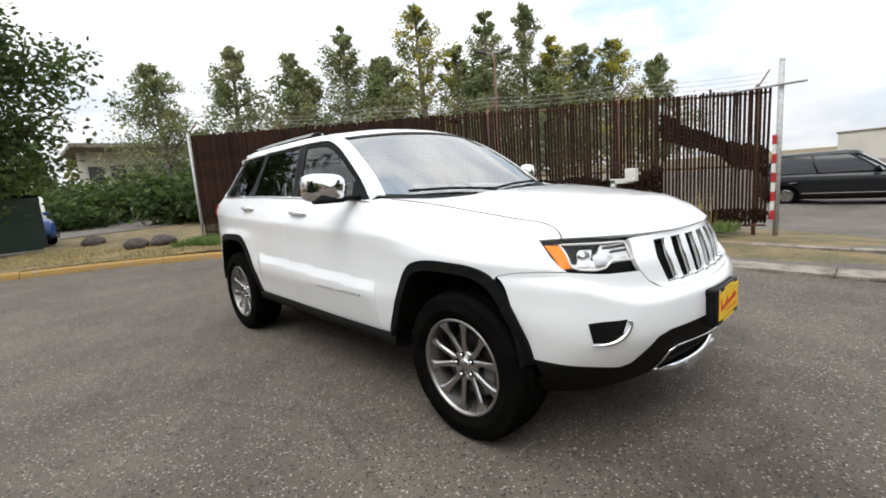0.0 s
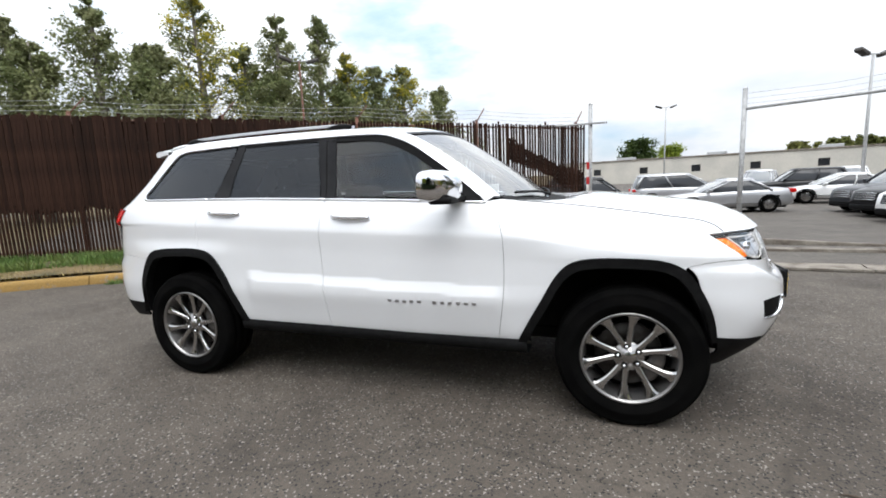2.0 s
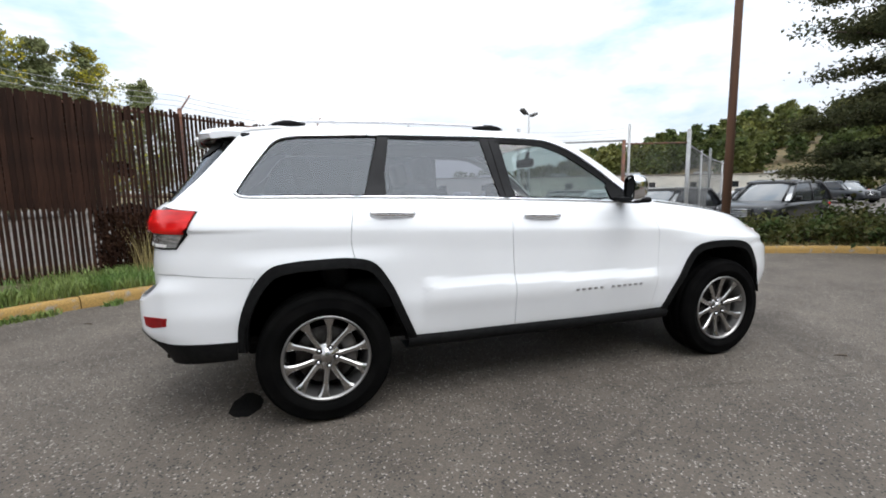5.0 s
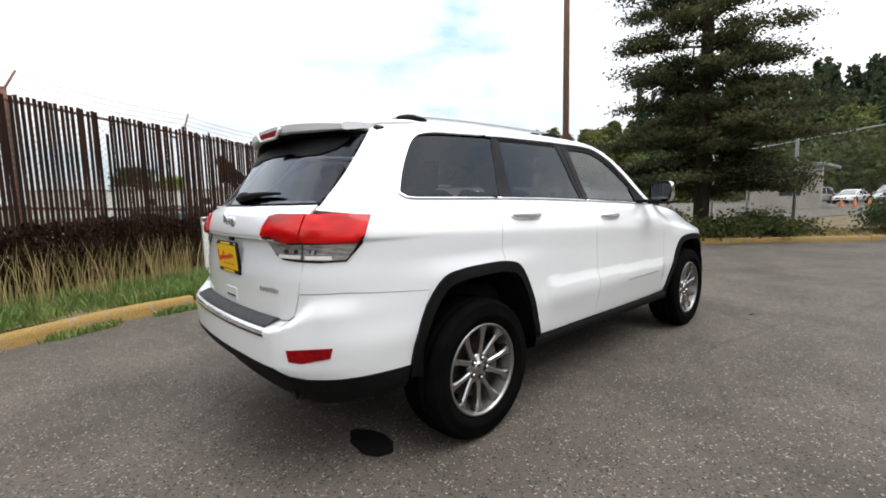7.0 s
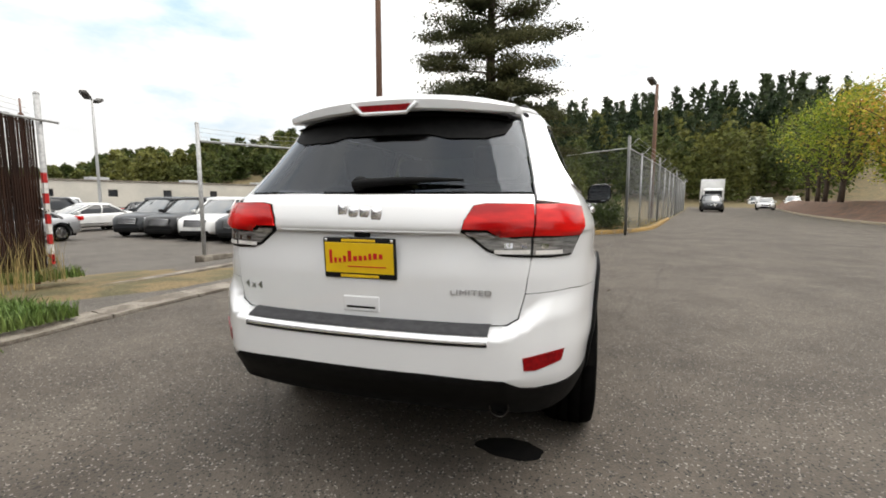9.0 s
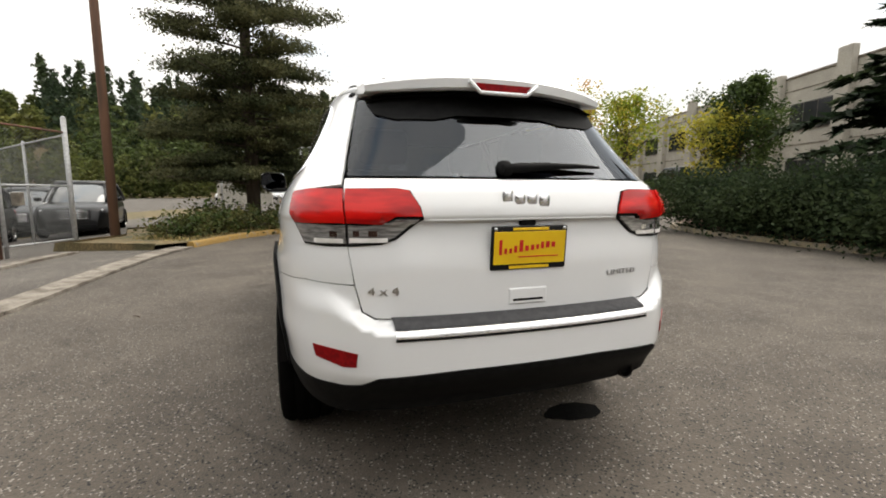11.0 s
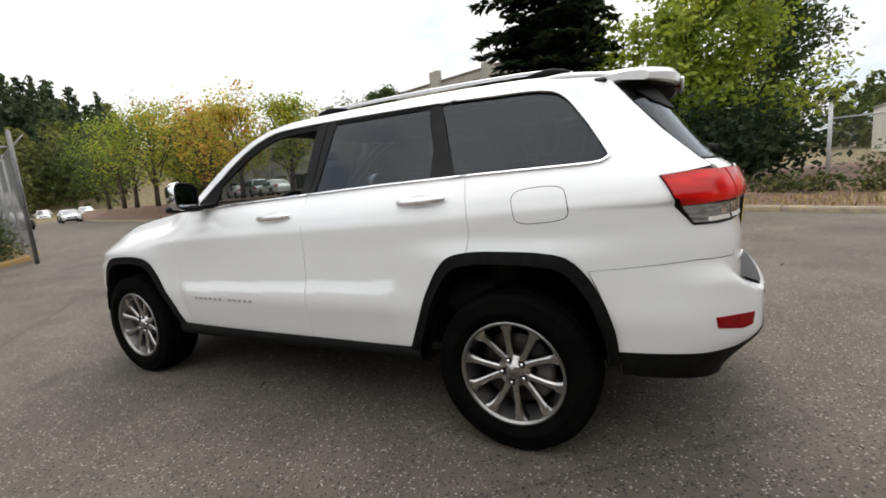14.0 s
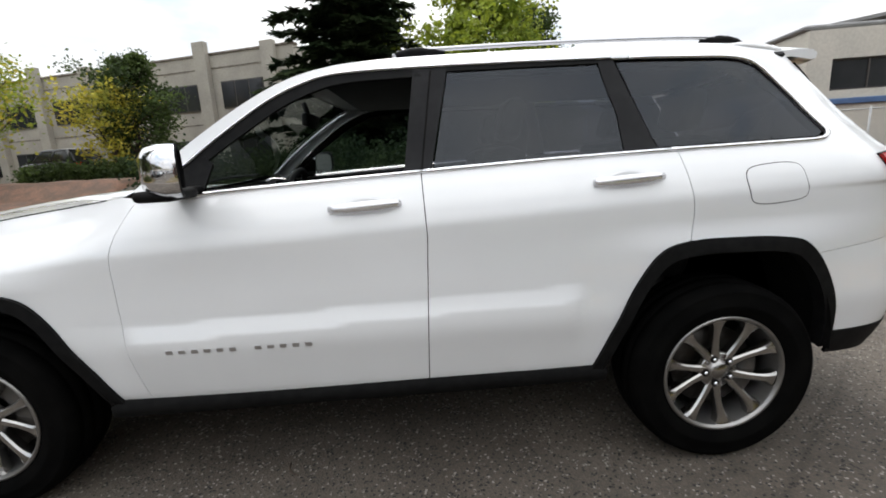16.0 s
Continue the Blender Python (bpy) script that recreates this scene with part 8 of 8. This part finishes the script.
def beige_offices():
    g = thing("office_building", "beige concrete office building with dark window bands", "building")
    a, b = (66.0, -47.0), (8.0, -28.8)
    L = math.hypot(a[0] - b[0], a[1] - b[1])
    m, _ = wall_with_windows(g, a, b, 0, 9.0, 0.35, TILT_UP, [])
    # piers, joints and window boxes stand before the wall
    for k in range(11):
        part("pier", box(L - 2.2 - 5.4 * k, L - 1.2 - 5.4 * k, -0.45, 0, 0, 9.35 + 0.5 * (k % 3 == 1), m, 0.03), TILT_UP, g, "raised concrete pier")
    for k in range(10):
        x0 = L - 5.9 - 5.4 * k
        for z0, z1 in ((1.6, 3.4), (5.4, 7.2)):
            w = part("window", box(x0, x0 + 3.4, -0.10, -0.004, z0, z1, m), STEEL_DARK, g, "dark window band")
            for i in range(3):
                part("pane", box(x0 + 1.13 * i + 0.05, x0 + 1.13 * (i + 1) - 0.05, -0.125, -0.104, z0 + 0.08, z1 - 0.08, m), WINDOW_DARK, w, "dark window glass")
    for z in (4.4, 8.1):
        part("reveal", box(0, L, -0.03, -0.003, z, z + 0.08, m), CONCRETE, g, "shadow joint in the wall")
    part("parapet", box(-0.1, L + 0.1, -0.08, 0.5, 9.0, 9.14, m, 0.02), CONCRETE, g, "grey parapet cap")
    part("side_wall", box(L - 0.35, L - 0.003, 0.35, 22, 0, 9.0, m), TILT_UP, g)
    part("roof", box(0.3, L - 0.4, 0.4, 22, 8.5, 8.7, m), ROOF_GREY, g, "flat grey roof")


def pale_shed():
    g = thing("warehouse", "pale warehouse with a shallow gable and a blue canopy", "building")
    A, B = (-17.0, -17.5), (-26, -78)
    wall_with_windows(g, B, A, 0, 5.6, 0.25, SHED, [(49.5, 53.5, 3.3, 4.6), (40, 43, 3.2, 4.4)])
    m = Matrix.Translation((*A, 0)) @ Matrix.Rotation(math.atan2(-1, 8), 4, "Z")
    wall_with_windows(g, (-29, -15.4), A, 0, 5.6, 0.25, SHED, [(3.4, 6.8, 3.1, 4.4), (8.2, 11.2, 3.1, 4.4)])
    part("fascia", tube([(-29, -15.4, 5.7), (*A, 5.75), (*B, 5.7)], 0.12, 6), ROOF_GREY, g, "dark roof edge")
    roof = bmesh.new()
    p = [(*A, 5.75), (*B, 5.75), (-38, -77, 7.6), (-29, -15.4, 7.4)]
    vs = [roof.verts.new(q) for q in p] + [roof.verts.new((q[0], q[1], q[2] - 0.15)) for q in p]
    roof.faces.new(vs[:4])
    roof.faces.new(vs[4:][::-1])
    for k in range(4):
        roof.faces.new((vs[k], vs[(k + 1) % 4], vs[4 + (k + 1) % 4], vs[4 + k]))
    bmesh.ops.recalc_face_normals(roof, faces=roof.faces)
    part("roof", roof, ROOF_GREY, g, "grey sheet roof")
    part("canopy", box(0.6, 9.5, -2.2, -0.05, 2.5, 2.75, Matrix.Translation((-27, -15.3, 0)) @ Matrix.Rotation(math.atan2(-2.1, 12), 4, "Z"), 0.03), BLUE_CANOPY, g, "blue canopy")
    part("wall", box(-34, -29, -15.4, -15.1, 0, 5.6), SHED, g)


def long_shed():
    """The long low building behind the lot."""
    g = thing("depot_building", "long low pale depot building with small windows", "building")
    a, b = (-4.0, 78.0), (100.0, 44.0)
    L = math.hypot(b[0] - a[0], b[1] - a[1])
    wins = [(6 + 7.2 * k, 7.2 + 7.2 * k, 1.5, 2.5) for k in range(14)]
    wall_with_windows(g, a, b, -0.6, 3.6, 0.3, SHED, wins)
    m = Matrix.Translation((*a, 0)) @ Matrix.Rotation(math.atan2(b[1] - a[1], b[0] - a[0]), 4, "Z")
    part("parapet", box(-0.2, L, -0.12, 0.4, 3.6, 3.82, m, 0.03), CONCRETE, g, "grey parapet")
    part("roof", box(0, L, 0.3, 18, 3.35, 3.5, m), ROOF_GREY, g, "flat grey roof")
    for k in range(7):
        part("roof_unit", box(9 + 13 * k, 11.5 + 13 * k, 3, 5, 3.5, 4.3, m, 0.05), GALV, g, "grey roof unit")


def raised_building():
    g = thing("distant_building", "grey flat-roofed building beyond the side road", "building")
    wall_with_windows(g, (-70, 4), (-64, 17), 2.5, 8.2, 0.4, SHED, [(1 + 2.4 * k, 2.8 + 2.4 * k, 4.6, 6.4) for k in range(5)])
    part("roof", box(-78, -63.5, 3, 18, 8.2, 8.7, None, 0.05), CONCRETE, g, "pale flat roof edge")
    for k in range(3):
        part("column", box(-65.6 - 1.6 * (2 - k), -65.0 - 1.6 * (2 - k), 5.2 + 5 * k, 5.8 + 5 * k, 0, 2.5), CONCRETE, g, "concrete column")


beige_offices()
pale_shed()
long_shed()
raised_building()
g = thing("corner_shop", "small beige building behind the pine", "building")
wall_with_windows(g, (40.5, 7.6), (40, 3.0), 0, 3.2, 0.3, TILT_UP, [(2, 3.4, 1.0, 2.2)])
part("roof", box(39.6, 48, 2.8, 7.8, 3.2, 3.45, None, 0.05), ROOF_GREY, g, "flat grey roof")


# ---------------------------------------------------------------- parked cars
def parked_car(kind, paint, x, y, heading, label, z=0.0, group="parked cars"):
    """A car of another make: lofted body, glasshouse, lamps, wheels. kind: sedan, suv, van."""
    g = thing("parked_car", label, "car", Matrix.Translation((x, y, (0.03 if y > 5 and z < 0.5 else z) - dip(x, y))) @ Matrix.Rotation(heading, 4, "Z"), group)
    L, W, H, belt_z, hood_z = {"sedan": (4.85, 1.84, 1.46, 0.93, 0.90), "suv": (4.85, 1.93, 1.76, 1.10, 1.06), "van": (5.1, 1.98, 1.78, 1.05, 1.02)}[kind]
    h = L / 2
    top = {"sedan": curve1([-h, -h + 0.25, -h + 0.7, h - 1.35, h - 0.6, h - 0.12, h], [0.70, 0.98, 1.00, hood_z, 0.82, 0.66, 0.50]),
           "suv": curve1([-h, -h + 0.12, -h + 0.3, h - 1.35, h - 0.6, h - 0.15, h], [0.80, 1.08, 1.12, hood_z, 0.99, 0.86, 0.55]),
           "van": curve1([-h, -h + 0.12, -h + 0.3, h - 1.1, h - 0.5, h - 0.12, h], [0.80, 1.05, 1.08, hood_z, 0.90, 0.74, 0.5])}[kind]
    wid = curve1([-h, -h + 0.15, -h + 0.6, 0, h - 0.7, h - 0.2, h], [0.70, 0.86, 0.97, 1.0, 0.97, 0.84, 0.62])
    body = bmesh.new()
    rings = []
    wx = (-h + 0.98, h - 0.92)
    for xx in np.linspace(-h, h, 47):
        ring = []
        w = W / 2 * float(wid(xx))
        t = float(top(xx))
        low = 0.24 + 0.08 * float(ease((abs(xx) - h + 0.5) / 0.5))
        for s, zf in ((0.80, 0.0), (0.97, 0.10), (1.0, 0.35), (1.0, 0.62), (0.985, 0.80), (0.94, 0.93), (0.80, 1.0), (0.4, 1.025), (0.0, 1.035)):
            ring.append((xx, w * s, low + (t - low) * zf))
        full = [body.verts.new(p) for p in ring] + [body.verts.new((p[0], -p[1], p[2])) for p in ring[::-1][1:]]
        rings.append(full)
    n = len(rings[0])
    for r0, r1 in zip(rings, rings[1:]):
        for k in range(n - 1):
            fx = sum(v.co.x for v in (r0[k], r1[k])) / 2
            fz = sum(v.co.z for v in (r0[k], r0[k + 1])) / 2
            if any(math.hypot(fx - c, fz - 0.34) < 0.40 for c in wx) and abs(r0[k].co.y) > W * 0.36:
                continue
            f = body.faces.new((r0[k], r0[k + 1], r1[k + 1], r1[k]))
            f.smooth = True
    body.faces.new(rings[0])
    body.faces.new(rings[-1][::-1])
    bmesh.ops.recalc_face_normals(body, faces=body.faces)
    b = part("body", body, paint, g)
    # glasshouse: dark glass with painted roof and pillars
    x0, x1, x2, x3 = {"sedan": (-h + 0.75, -h + 1.55, h - 2.35, h - 1.35), "suv": (-h + 0.12, -h + 0.55, h - 2.15, h - 1.35), "van": (-h + 0.10, -h + 0.45, h - 2.2, h - 1.05)}[kind]
    zb = belt_z - 0.02

    rows = []
    for f, zz in [(q, zb + (H - 0.08 - zb) * q) for q in (0, 0.2, 0.4, 0.6, 0.8, 0.92, 1.0)]:
        e = f ** 1.15
        xa, xb = x0 + (x1 - x0) * e, x3 + (x2 - x3) * e
        w = W / 2 * (0.93 - 0.20 * f ** 1.4)
        half = [(xa - 0.03, 0.0), (xa, -w * 0.55), (xa + 0.03, -w * 0.84), (xa + 0.12, -w), (0.7 * xa + 0.3 * xb, -w * 1.012), (0.45 * xa + 0.55 * xb, -w * 1.012), (xb - 0.20, -w * 0.985), (xb - 0.06, -w * 0.86), (xb + 0.04, -w * 0.5), (xb + 0.07, 0.0)]
        rows.append([(px, py, zz) for px, py in half] + [(px, -py, zz) for px, py in half[::-1][1:-1]])
    n = len(rows[0])
    for name, segs, mat, note in (("rear_window", (16, 17, 0, 1), WINDOW_DARK, "dark rear window"), ("side_window", (2, 3, 4, 5), WINDOW_DARK, "dark side windows"), ("windscreen", (6, 7, 8, 9, 10, 11), CAR_SCREEN, "glossy windscreen with sky sheen in its base colour"), ("side_window", (12, 13, 14, 15), WINDOW_DARK, "dark side windows")):
        cb = bmesh.new()
        grid = [[cb.verts.new(r[j % n]) for j in range(segs[0], segs[0] + len(segs) + 1)] for r in rows]
        for r0, r1 in zip(grid, grid[1:]):
            for j in range(len(segs)):
                cb.faces.new((r0[j], r0[j + 1], r1[j + 1], r1[j]))
        part(name, smooth_faces(cb), mat, g, note)
    rf = bmesh.new()
    xa, xb, w = x1, x2, W / 2 * 0.735
    rr = []
    for f, zz, ins in ((0, H - 0.12, -0.02), (0.4, H - 0.05, 0.0), (1, H - 0.005, 0.10), (1.2, H + 0.012, 0.35)):
        rr.append([rf.verts.new(p) for p in ((xa + ins - 0.04, -w + ins, zz), (0, -w * 1.02 + ins, zz + 0.015), (xb - ins + 0.05, -w + ins, zz), (xb - ins + 0.12, 0, zz), (xb - ins + 0.05, w - ins, zz), (0, w * 1.02 - ins, zz + 0.015), (xa + ins - 0.04, w - ins, zz), (xa + ins - 0.08, 0, zz))])
    for r0, r1 in zip(rr, rr[1:]):
        for k in range(8):
            rf.faces.new((r0[k], r0[(k + 1) % 8], r1[(k + 1) % 8], r1[k]))
    rf.faces.new(rr[-1])
    bmesh.ops.recalc_face_normals(rf, faces=rf.faces)
    part("roof", smooth_faces(rf, 70), paint, g)
    for s in (-1, 1):
        ws, wr = W / 2 * 0.93 * s, W / 2 * 0.735 * s
        for pa, pb, rad in (((x3, ws * 0.80, zb), (x2, wr * 0.86, H - 0.08), 0.035), ((x3 - 0.18, ws * 0.985, zb), (x2 - 0.16, wr, H - 0.09), 0.03), ((x0 + 0.12, ws, zb), (x1 + 0.1, wr, H - 0.09), 0.07 if kind != "sedan" else 0.05), (((x0 + x3) / 2, ws * 1.02, zb), ((x1 + x2) / 2, wr * 1.02, H - 0.08), 0.03)):
            part("pillar", tube([pa, ((pa[0] + pb[0]) / 2 + (0.04 if pa[0] > 0 else -0.04), (pa[1] + pb[1]) / 2 * 1.02, (pa[2] + pb[2]) / 2), pb], rad, 6), paint, g)
        part("wing_mirror", smooth_faces(box(x3 - 0.35, x3 - 0.20, min(s * W / 2 * 0.98, s * (W / 2 + 0.16)), max(s * W / 2 * 0.98, s * (W / 2 + 0.16)), zb + 0.02, zb + 0.15, None, 0.03, 2), 40), paint, g)
        part("head_lamp", smooth_faces(box(h - 0.50, h - 0.19, min(s * 0.46, s * 0.755), max(s * 0.46, s * 0.755), 0.62 if kind != "suv" else 0.72, 0.76 if kind != "suv" else 0.88, None, 0.04, 2), 40), LAMP_INNER, g, "clear head lamp")
        part("tail_lamp", smooth_faces(box(-h - 0.005, -h + 0.22, min(s * 0.55, s * 0.84), max(s * 0.55, s * 0.84), 0.80, 0.98, None, 0.04, 2), 40), RED_LENS, g, "red tail lamp")
        part("side_moulding", box(-h + 1.35, h - 1.35, min(s * (W / 2 - 0.01), s * (W / 2 + 0.012)), max(s * (W / 2 - 0.01), s * (W / 2 + 0.012)), 0.40, 0.425), CHROME, g, "chrome strip along the doors")
        for c in wx:
            ty = lathe([(0.19, 0.0), (0.215, 0.02), (0.30, 0.02), (0.335, -0.01), (0.34, -0.05), (0.34, -0.16), (0.30, -0.20), (0.19, -0.19)], 28, "y")
            bmesh.ops.transform(ty, matrix=Matrix.Translation((c, s * (W / 2 - 0.035), 0.34)) @ Matrix.Rotation(0 if s > 0 else math.pi, 4, "Z"), verts=ty.verts)
            arc = [(c + 0.395 * math.cos(q), s * (W / 2 + 0.004), 0.34 + 0.395 * math.sin(q)) for q in np.linspace(-0.25, math.pi + 0.25, 17)]
            part("arch_trim", tube(arc, 0.028, 6), BLACK_TRIM, g, "dark wheel arch lip")
            wl_ = part("wheel", ty, RUBBER, g, "black tyre on an alloy rim")
            rim = lathe([(0.215, 0.012), (0.205, 0.018), (0.19, -0.02), (0.05, -0.01), (0.001, -0.006)], 20, "y")
            for f in rim.faces:
                f.smooth = False
            kx = []
            for k in range(6):
                add_box(rim, 0.03, 0.20, -0.012, 0.008, -0.022, 0.022, Matrix.Rotation(k * math.tau / 6, 4, "Y"))
            bmesh.ops.transform(rim, matrix=Matrix.Translation((c, s * (W / 2 - 0.035), 0.34)) @ Matrix.Rotation(0 if s > 0 else math.pi, 4, "Z"), verts=rim.verts)
            part("rim", rim, ALLOY, wl_, "silver rim")
    gz0, gz1 = (0.58, 0.88) if kind == "suv" else (0.50, 0.70)
    lean = Matrix.Translation((h + 0.012, 0, gz0)) @ Matrix.Rotation(radians(-16), 4, "Y")
    grille = part("grille", smooth_faces(box(-0.09, 0.0, -0.44, 0.44, 0, gz1 - gz0, lean, 0.02, 2), 40), BLACK_GLOSS, g, "dark grille")
    for k in range(4):
        q = (gz1 - gz0) * (k + 0.5) / 4
        part("grille_bar", tube([lean @ Vector((0.002 - 0.012, -0.42, q)), lean @ Vector((0.012, 0, q)), lean @ Vector((-0.010, 0.42, q))], 0.011, 6), CHROME, grille, "chrome grille bar")
    part("lower_intake", smooth_faces(box(h - 0.22, h + 0.03, -0.60, 0.60, 0.24, 0.44, None, 0.05, 2), 40), BLACK_TRIM, g, "black lower bumper")
    part("underside", box(-h + 0.3, h - 0.3, -W / 2 * 0.82, W / 2 * 0.82, 0.20, 0.42), DARK, g, "dark underside")
    return g


BLACKP = car_paint("black_paint", (0.010, 0.010, 0.011))
SILVER, PEARL = car_paint("silver_paint", (0.42, 0.42, 0.43), 0.55), car_paint("white_paint", (0.72, 0.72, 0.71))
GREYP, BLUEP = car_paint("grey_paint", (0.035, 0.038, 0.042), 0.3), car_paint("blue_paint", (0.02, 0.06, 0.20))
parked_car("suv", BLACKP, 1.4, 17.9, 0.02, "black sport utility vehicle parked in the lot", 0.10)
parked_car("sedan", SILVER, 6.8, 19.3, math.pi + 0.08, "silver four-door sedan parked in the lot", 0.10)
parked_car("van", SILVER, 6.0, 25.0, 0.05, "silver minivan parked in the lot", 0.15)
parked_car("sedan", PEARL, 13.0, 24.0, 3.0, "white sedan parked in the lot", 0.15)
parked_car("suv", BLACKP, 12.9, 28.5, 3.0, "black sport utility vehicle parked in the lot", 0.15)
for k, (x, y, p, c) in enumerate(((12.8, 18.4, GREYP, "grey"), (12.5, 16.25, BLACKP, "black"), (12.2, 14.1, PEARL, "white"), (11.9, 11.95, GREYP, "grey"), (11.6, 9.8, BLACKP, "black"), (14.3, 7.7, BLACKP, "black"), (17.4, 10.6, GREYP, "grey"))):
    parked_car("suv", p, x, y, math.pi + 0.22, c + " sport utility vehicle parked nose out in a row", 0.06)
for k in range(9):
    parked_car(("van", "suv", "sedan")[k % 3], (SILVER, PEARL, GREYP, BLACKP, SILVER)[k % 5], 12 + 4.2 * k, 32 - 1.6 * k, 1.2 + math.pi, ("silver", "white", "grey", "black", "silver")[k % 5] + " car in the far row of the lot", 0.3, "far row of parked cars")
parked_car("suv", GREYP, 47, -13.9, math.pi - 0.2, "grey pickup parked by the wire fence", 0.0)
parked_car("sedan", PEARL, 58, -22.4, math.pi - 0.30, "white sedan parked by the kerb", 0.0)
parked_car("van", PEARL, 78, -33, math.pi - 0.4, "white van far along the road", 0.0)
parked_car("suv", PEARL, 84, -30, math.pi - 0.4, "white car far along the road", 0.0)
for k in range(3):
    parked_car(("sedan", "suv", "sedan")[k], (PEARL, SILVER, PEARL)[k], 31 + 6.0 * k, -27.5 - 2.8 * k, -0.4, "pale car parked on top of the bank", 1.1, "cars on the bank")
parked_car("suv", BLACKP, 21, -24.5, -0.3, "dark car parked on top of the bank", 1.1, "cars on the bank")
parked_car("suv", BLUEP, -20.5, -2.8, 0.25, "blue pickup parked beyond the green skip", 0.0)
parked_car("van", PEARL, -44, 4.5, 0.3, "white van far along the side road", 0.0)
for k in range(5):
    parked_car(("sedan", "van")[k % 2], (PEARL, SILVER)[k % 2], 58 + 0.5 * k, 9.0 - 3.0 * k, 2.9, "pale car parked behind the wire fence", 0.0, "cars behind the wire fence")
# box truck behind the pickup
t = thing("box_truck", "white box truck parked by the wire fence", "truck", Matrix.Translation((56, -16.2, 0)) @ Matrix.Rotation(math.pi - 0.2, 4, "Z"))
part("cargo_box", smooth_faces(box(-4.2, 0.6, -1.2, 1.2, 0.9, 3.6, None, 0.05, 2), 40), PEARL, t)
part("cab", smooth_faces(box(0.7, 2.5, -1.05, 1.05, 0.55, 2.5, None, 0.25, 4), 40), PEARL, t)
part("windscreen", box(2.35, 2.53, -0.85, 0.85, 1.55, 2.25, None, 0.04, 2), WINDOW_DARK, t, "dark windscreen")
part("chassis", box(-4.0, 2.3, -0.8, 0.8, 0.45, 0.88), DARK, t, "dark chassis")
for x in (-3.0, 1.6):
    for s in (-1, 1):
        w = lathe([(0.2, 0.12), (0.45, 0.10), (0.47, 0.0), (0.45, -0.12)], 20, "y")
        bmesh.ops.translate(w, vec=(x, s * 1.0, 0.47), verts=w.verts)
        part("wheel", w, RUBBER, t)

# ---------------------------------------------------------------- small things on the verge
sk = thing("waste_skip", "dark green steel waste skip on the verge", "skip", Matrix.Translation((-14.9, -3.0, 0.2)) @ Matrix.Rotation(0.12, 4, "Z"))
bm = bmesh.new()
lo = [bm.verts.new(p) for p in ((-1.0, -0.9, 0), (1.0, -0.9, 0), (1.0, 0.9, 0), (-1.0, 0.9, 0))]
hi = [bm.verts.new(p) for p in ((-1.15, -1.0, 1.25), (1.15, -1.0, 1.45), (1.15, 1.0, 1.45), (-1.15, 1.0, 1.25))]
bm.faces.new(lo[::-1])
bm.faces.new(hi)
for k in range(4):
    bm.faces.new((lo[k], lo[(k + 1) % 4], hi[(k + 1) % 4], hi[k]))
part("container", bm, BIN_GREEN, sk)
for k in range(4):
    part("rib", box(-1.0 + 0.6 * k, -0.92 + 0.6 * k, 0.93, 1.03, 0.1, 1.25, None, 0.01), BIN_GREEN, sk)
part("lid", smooth_faces(box(-1.18, 1.18, -1.03, 1.03, 0, 0.07, Matrix.Translation((0, 0, 1.38)) @ Matrix.Rotation(-0.087, 4, "Y"), 0.02, 2), 40), BLACK_TRIM, sk, "black plastic lid")
for k, (x, y, s) in enumerate(((-13.6, -0.9, 0.30), (-10.4, -0.35, 0.27), (-10.1, 0.2, 0.29))):
    bm = bmesh.new()
    bmesh.ops.create_icosphere(bm, subdivisions=3, radius=s)
    for v in bm.verts:
        v.co *= 1 + 0.22 * noise.noise(v.co * 3.1 + Vector((k * 5, 0, 0))) + 0.06 * noise.noise(v.co * 11)
        v.co.z *= 0.62
        v.co.x *= 1.25
    bmesh.ops.translate(bm, vec=(x, y, verge_height(x, y) + s * 0.30), verts=bm.verts)
    tagged(part("boulder", smooth_faces(bm), ROCK), "brown boulder lying on the dry verge", "boulder", "boulders on the verge")
tr = thing("timber_post", "pale timber post beside the hedge", "post")
part("shaft", tube([(-23.6, -1.6, 0), (-23.75, -1.6, 1.9)], 0.13, 8), WHITE_BAND, tr)
hy = thing("fire_hydrant", "yellow fire hydrant in the scrub", "hydrant", Matrix.Translation((-8.6, -11.4, 0.15)))
part("barrel", lathe([(0.16, 0), (0.16, 0.04), (0.11, 0.06), (0.11, 0.5), (0.14, 0.52), (0.14, 0.56), (0.10, 0.66), (0.03, 0.72), (0.001, 0.74)], 20, "z"), YELLOW, hy)
for s in (-1, 1):
    part("nozzle", tube([(0, s * 0.08, 0.42), (0, s * 0.18, 0.42)], 0.05, 10), YELLOW, hy)
sg = thing("sign_post", "small white sign on a post in the bed", "sign", Matrix.Translation((-2.4, -13.2, 0.25)))
part("stake", box(-0.02, 0.02, -0.02, 0.02, 0, 0.7), GALV, sg)
part("board", box(-0.14, 0.14, -0.03, -0.02, 0.42, 0.80), WHITE_BAND, sg)
for k in range(3):
    cn = thing("traffic_cone", "orange traffic cone behind the wire fence", "traffic cone", Matrix.Translation((44 + 0.8 * k, 0.6 + 0.9 * k, 0)), "traffic cones")
    part("cone", lathe([(0.17, 0.03), (0.03, 0.7), (0.001, 0.71)], 14, "z"), CONE_ORANGE, cn)
    part("base", box(-0.2, 0.2, -0.2, 0.2, 0, 0.035), CONE_ORANGE, cn)
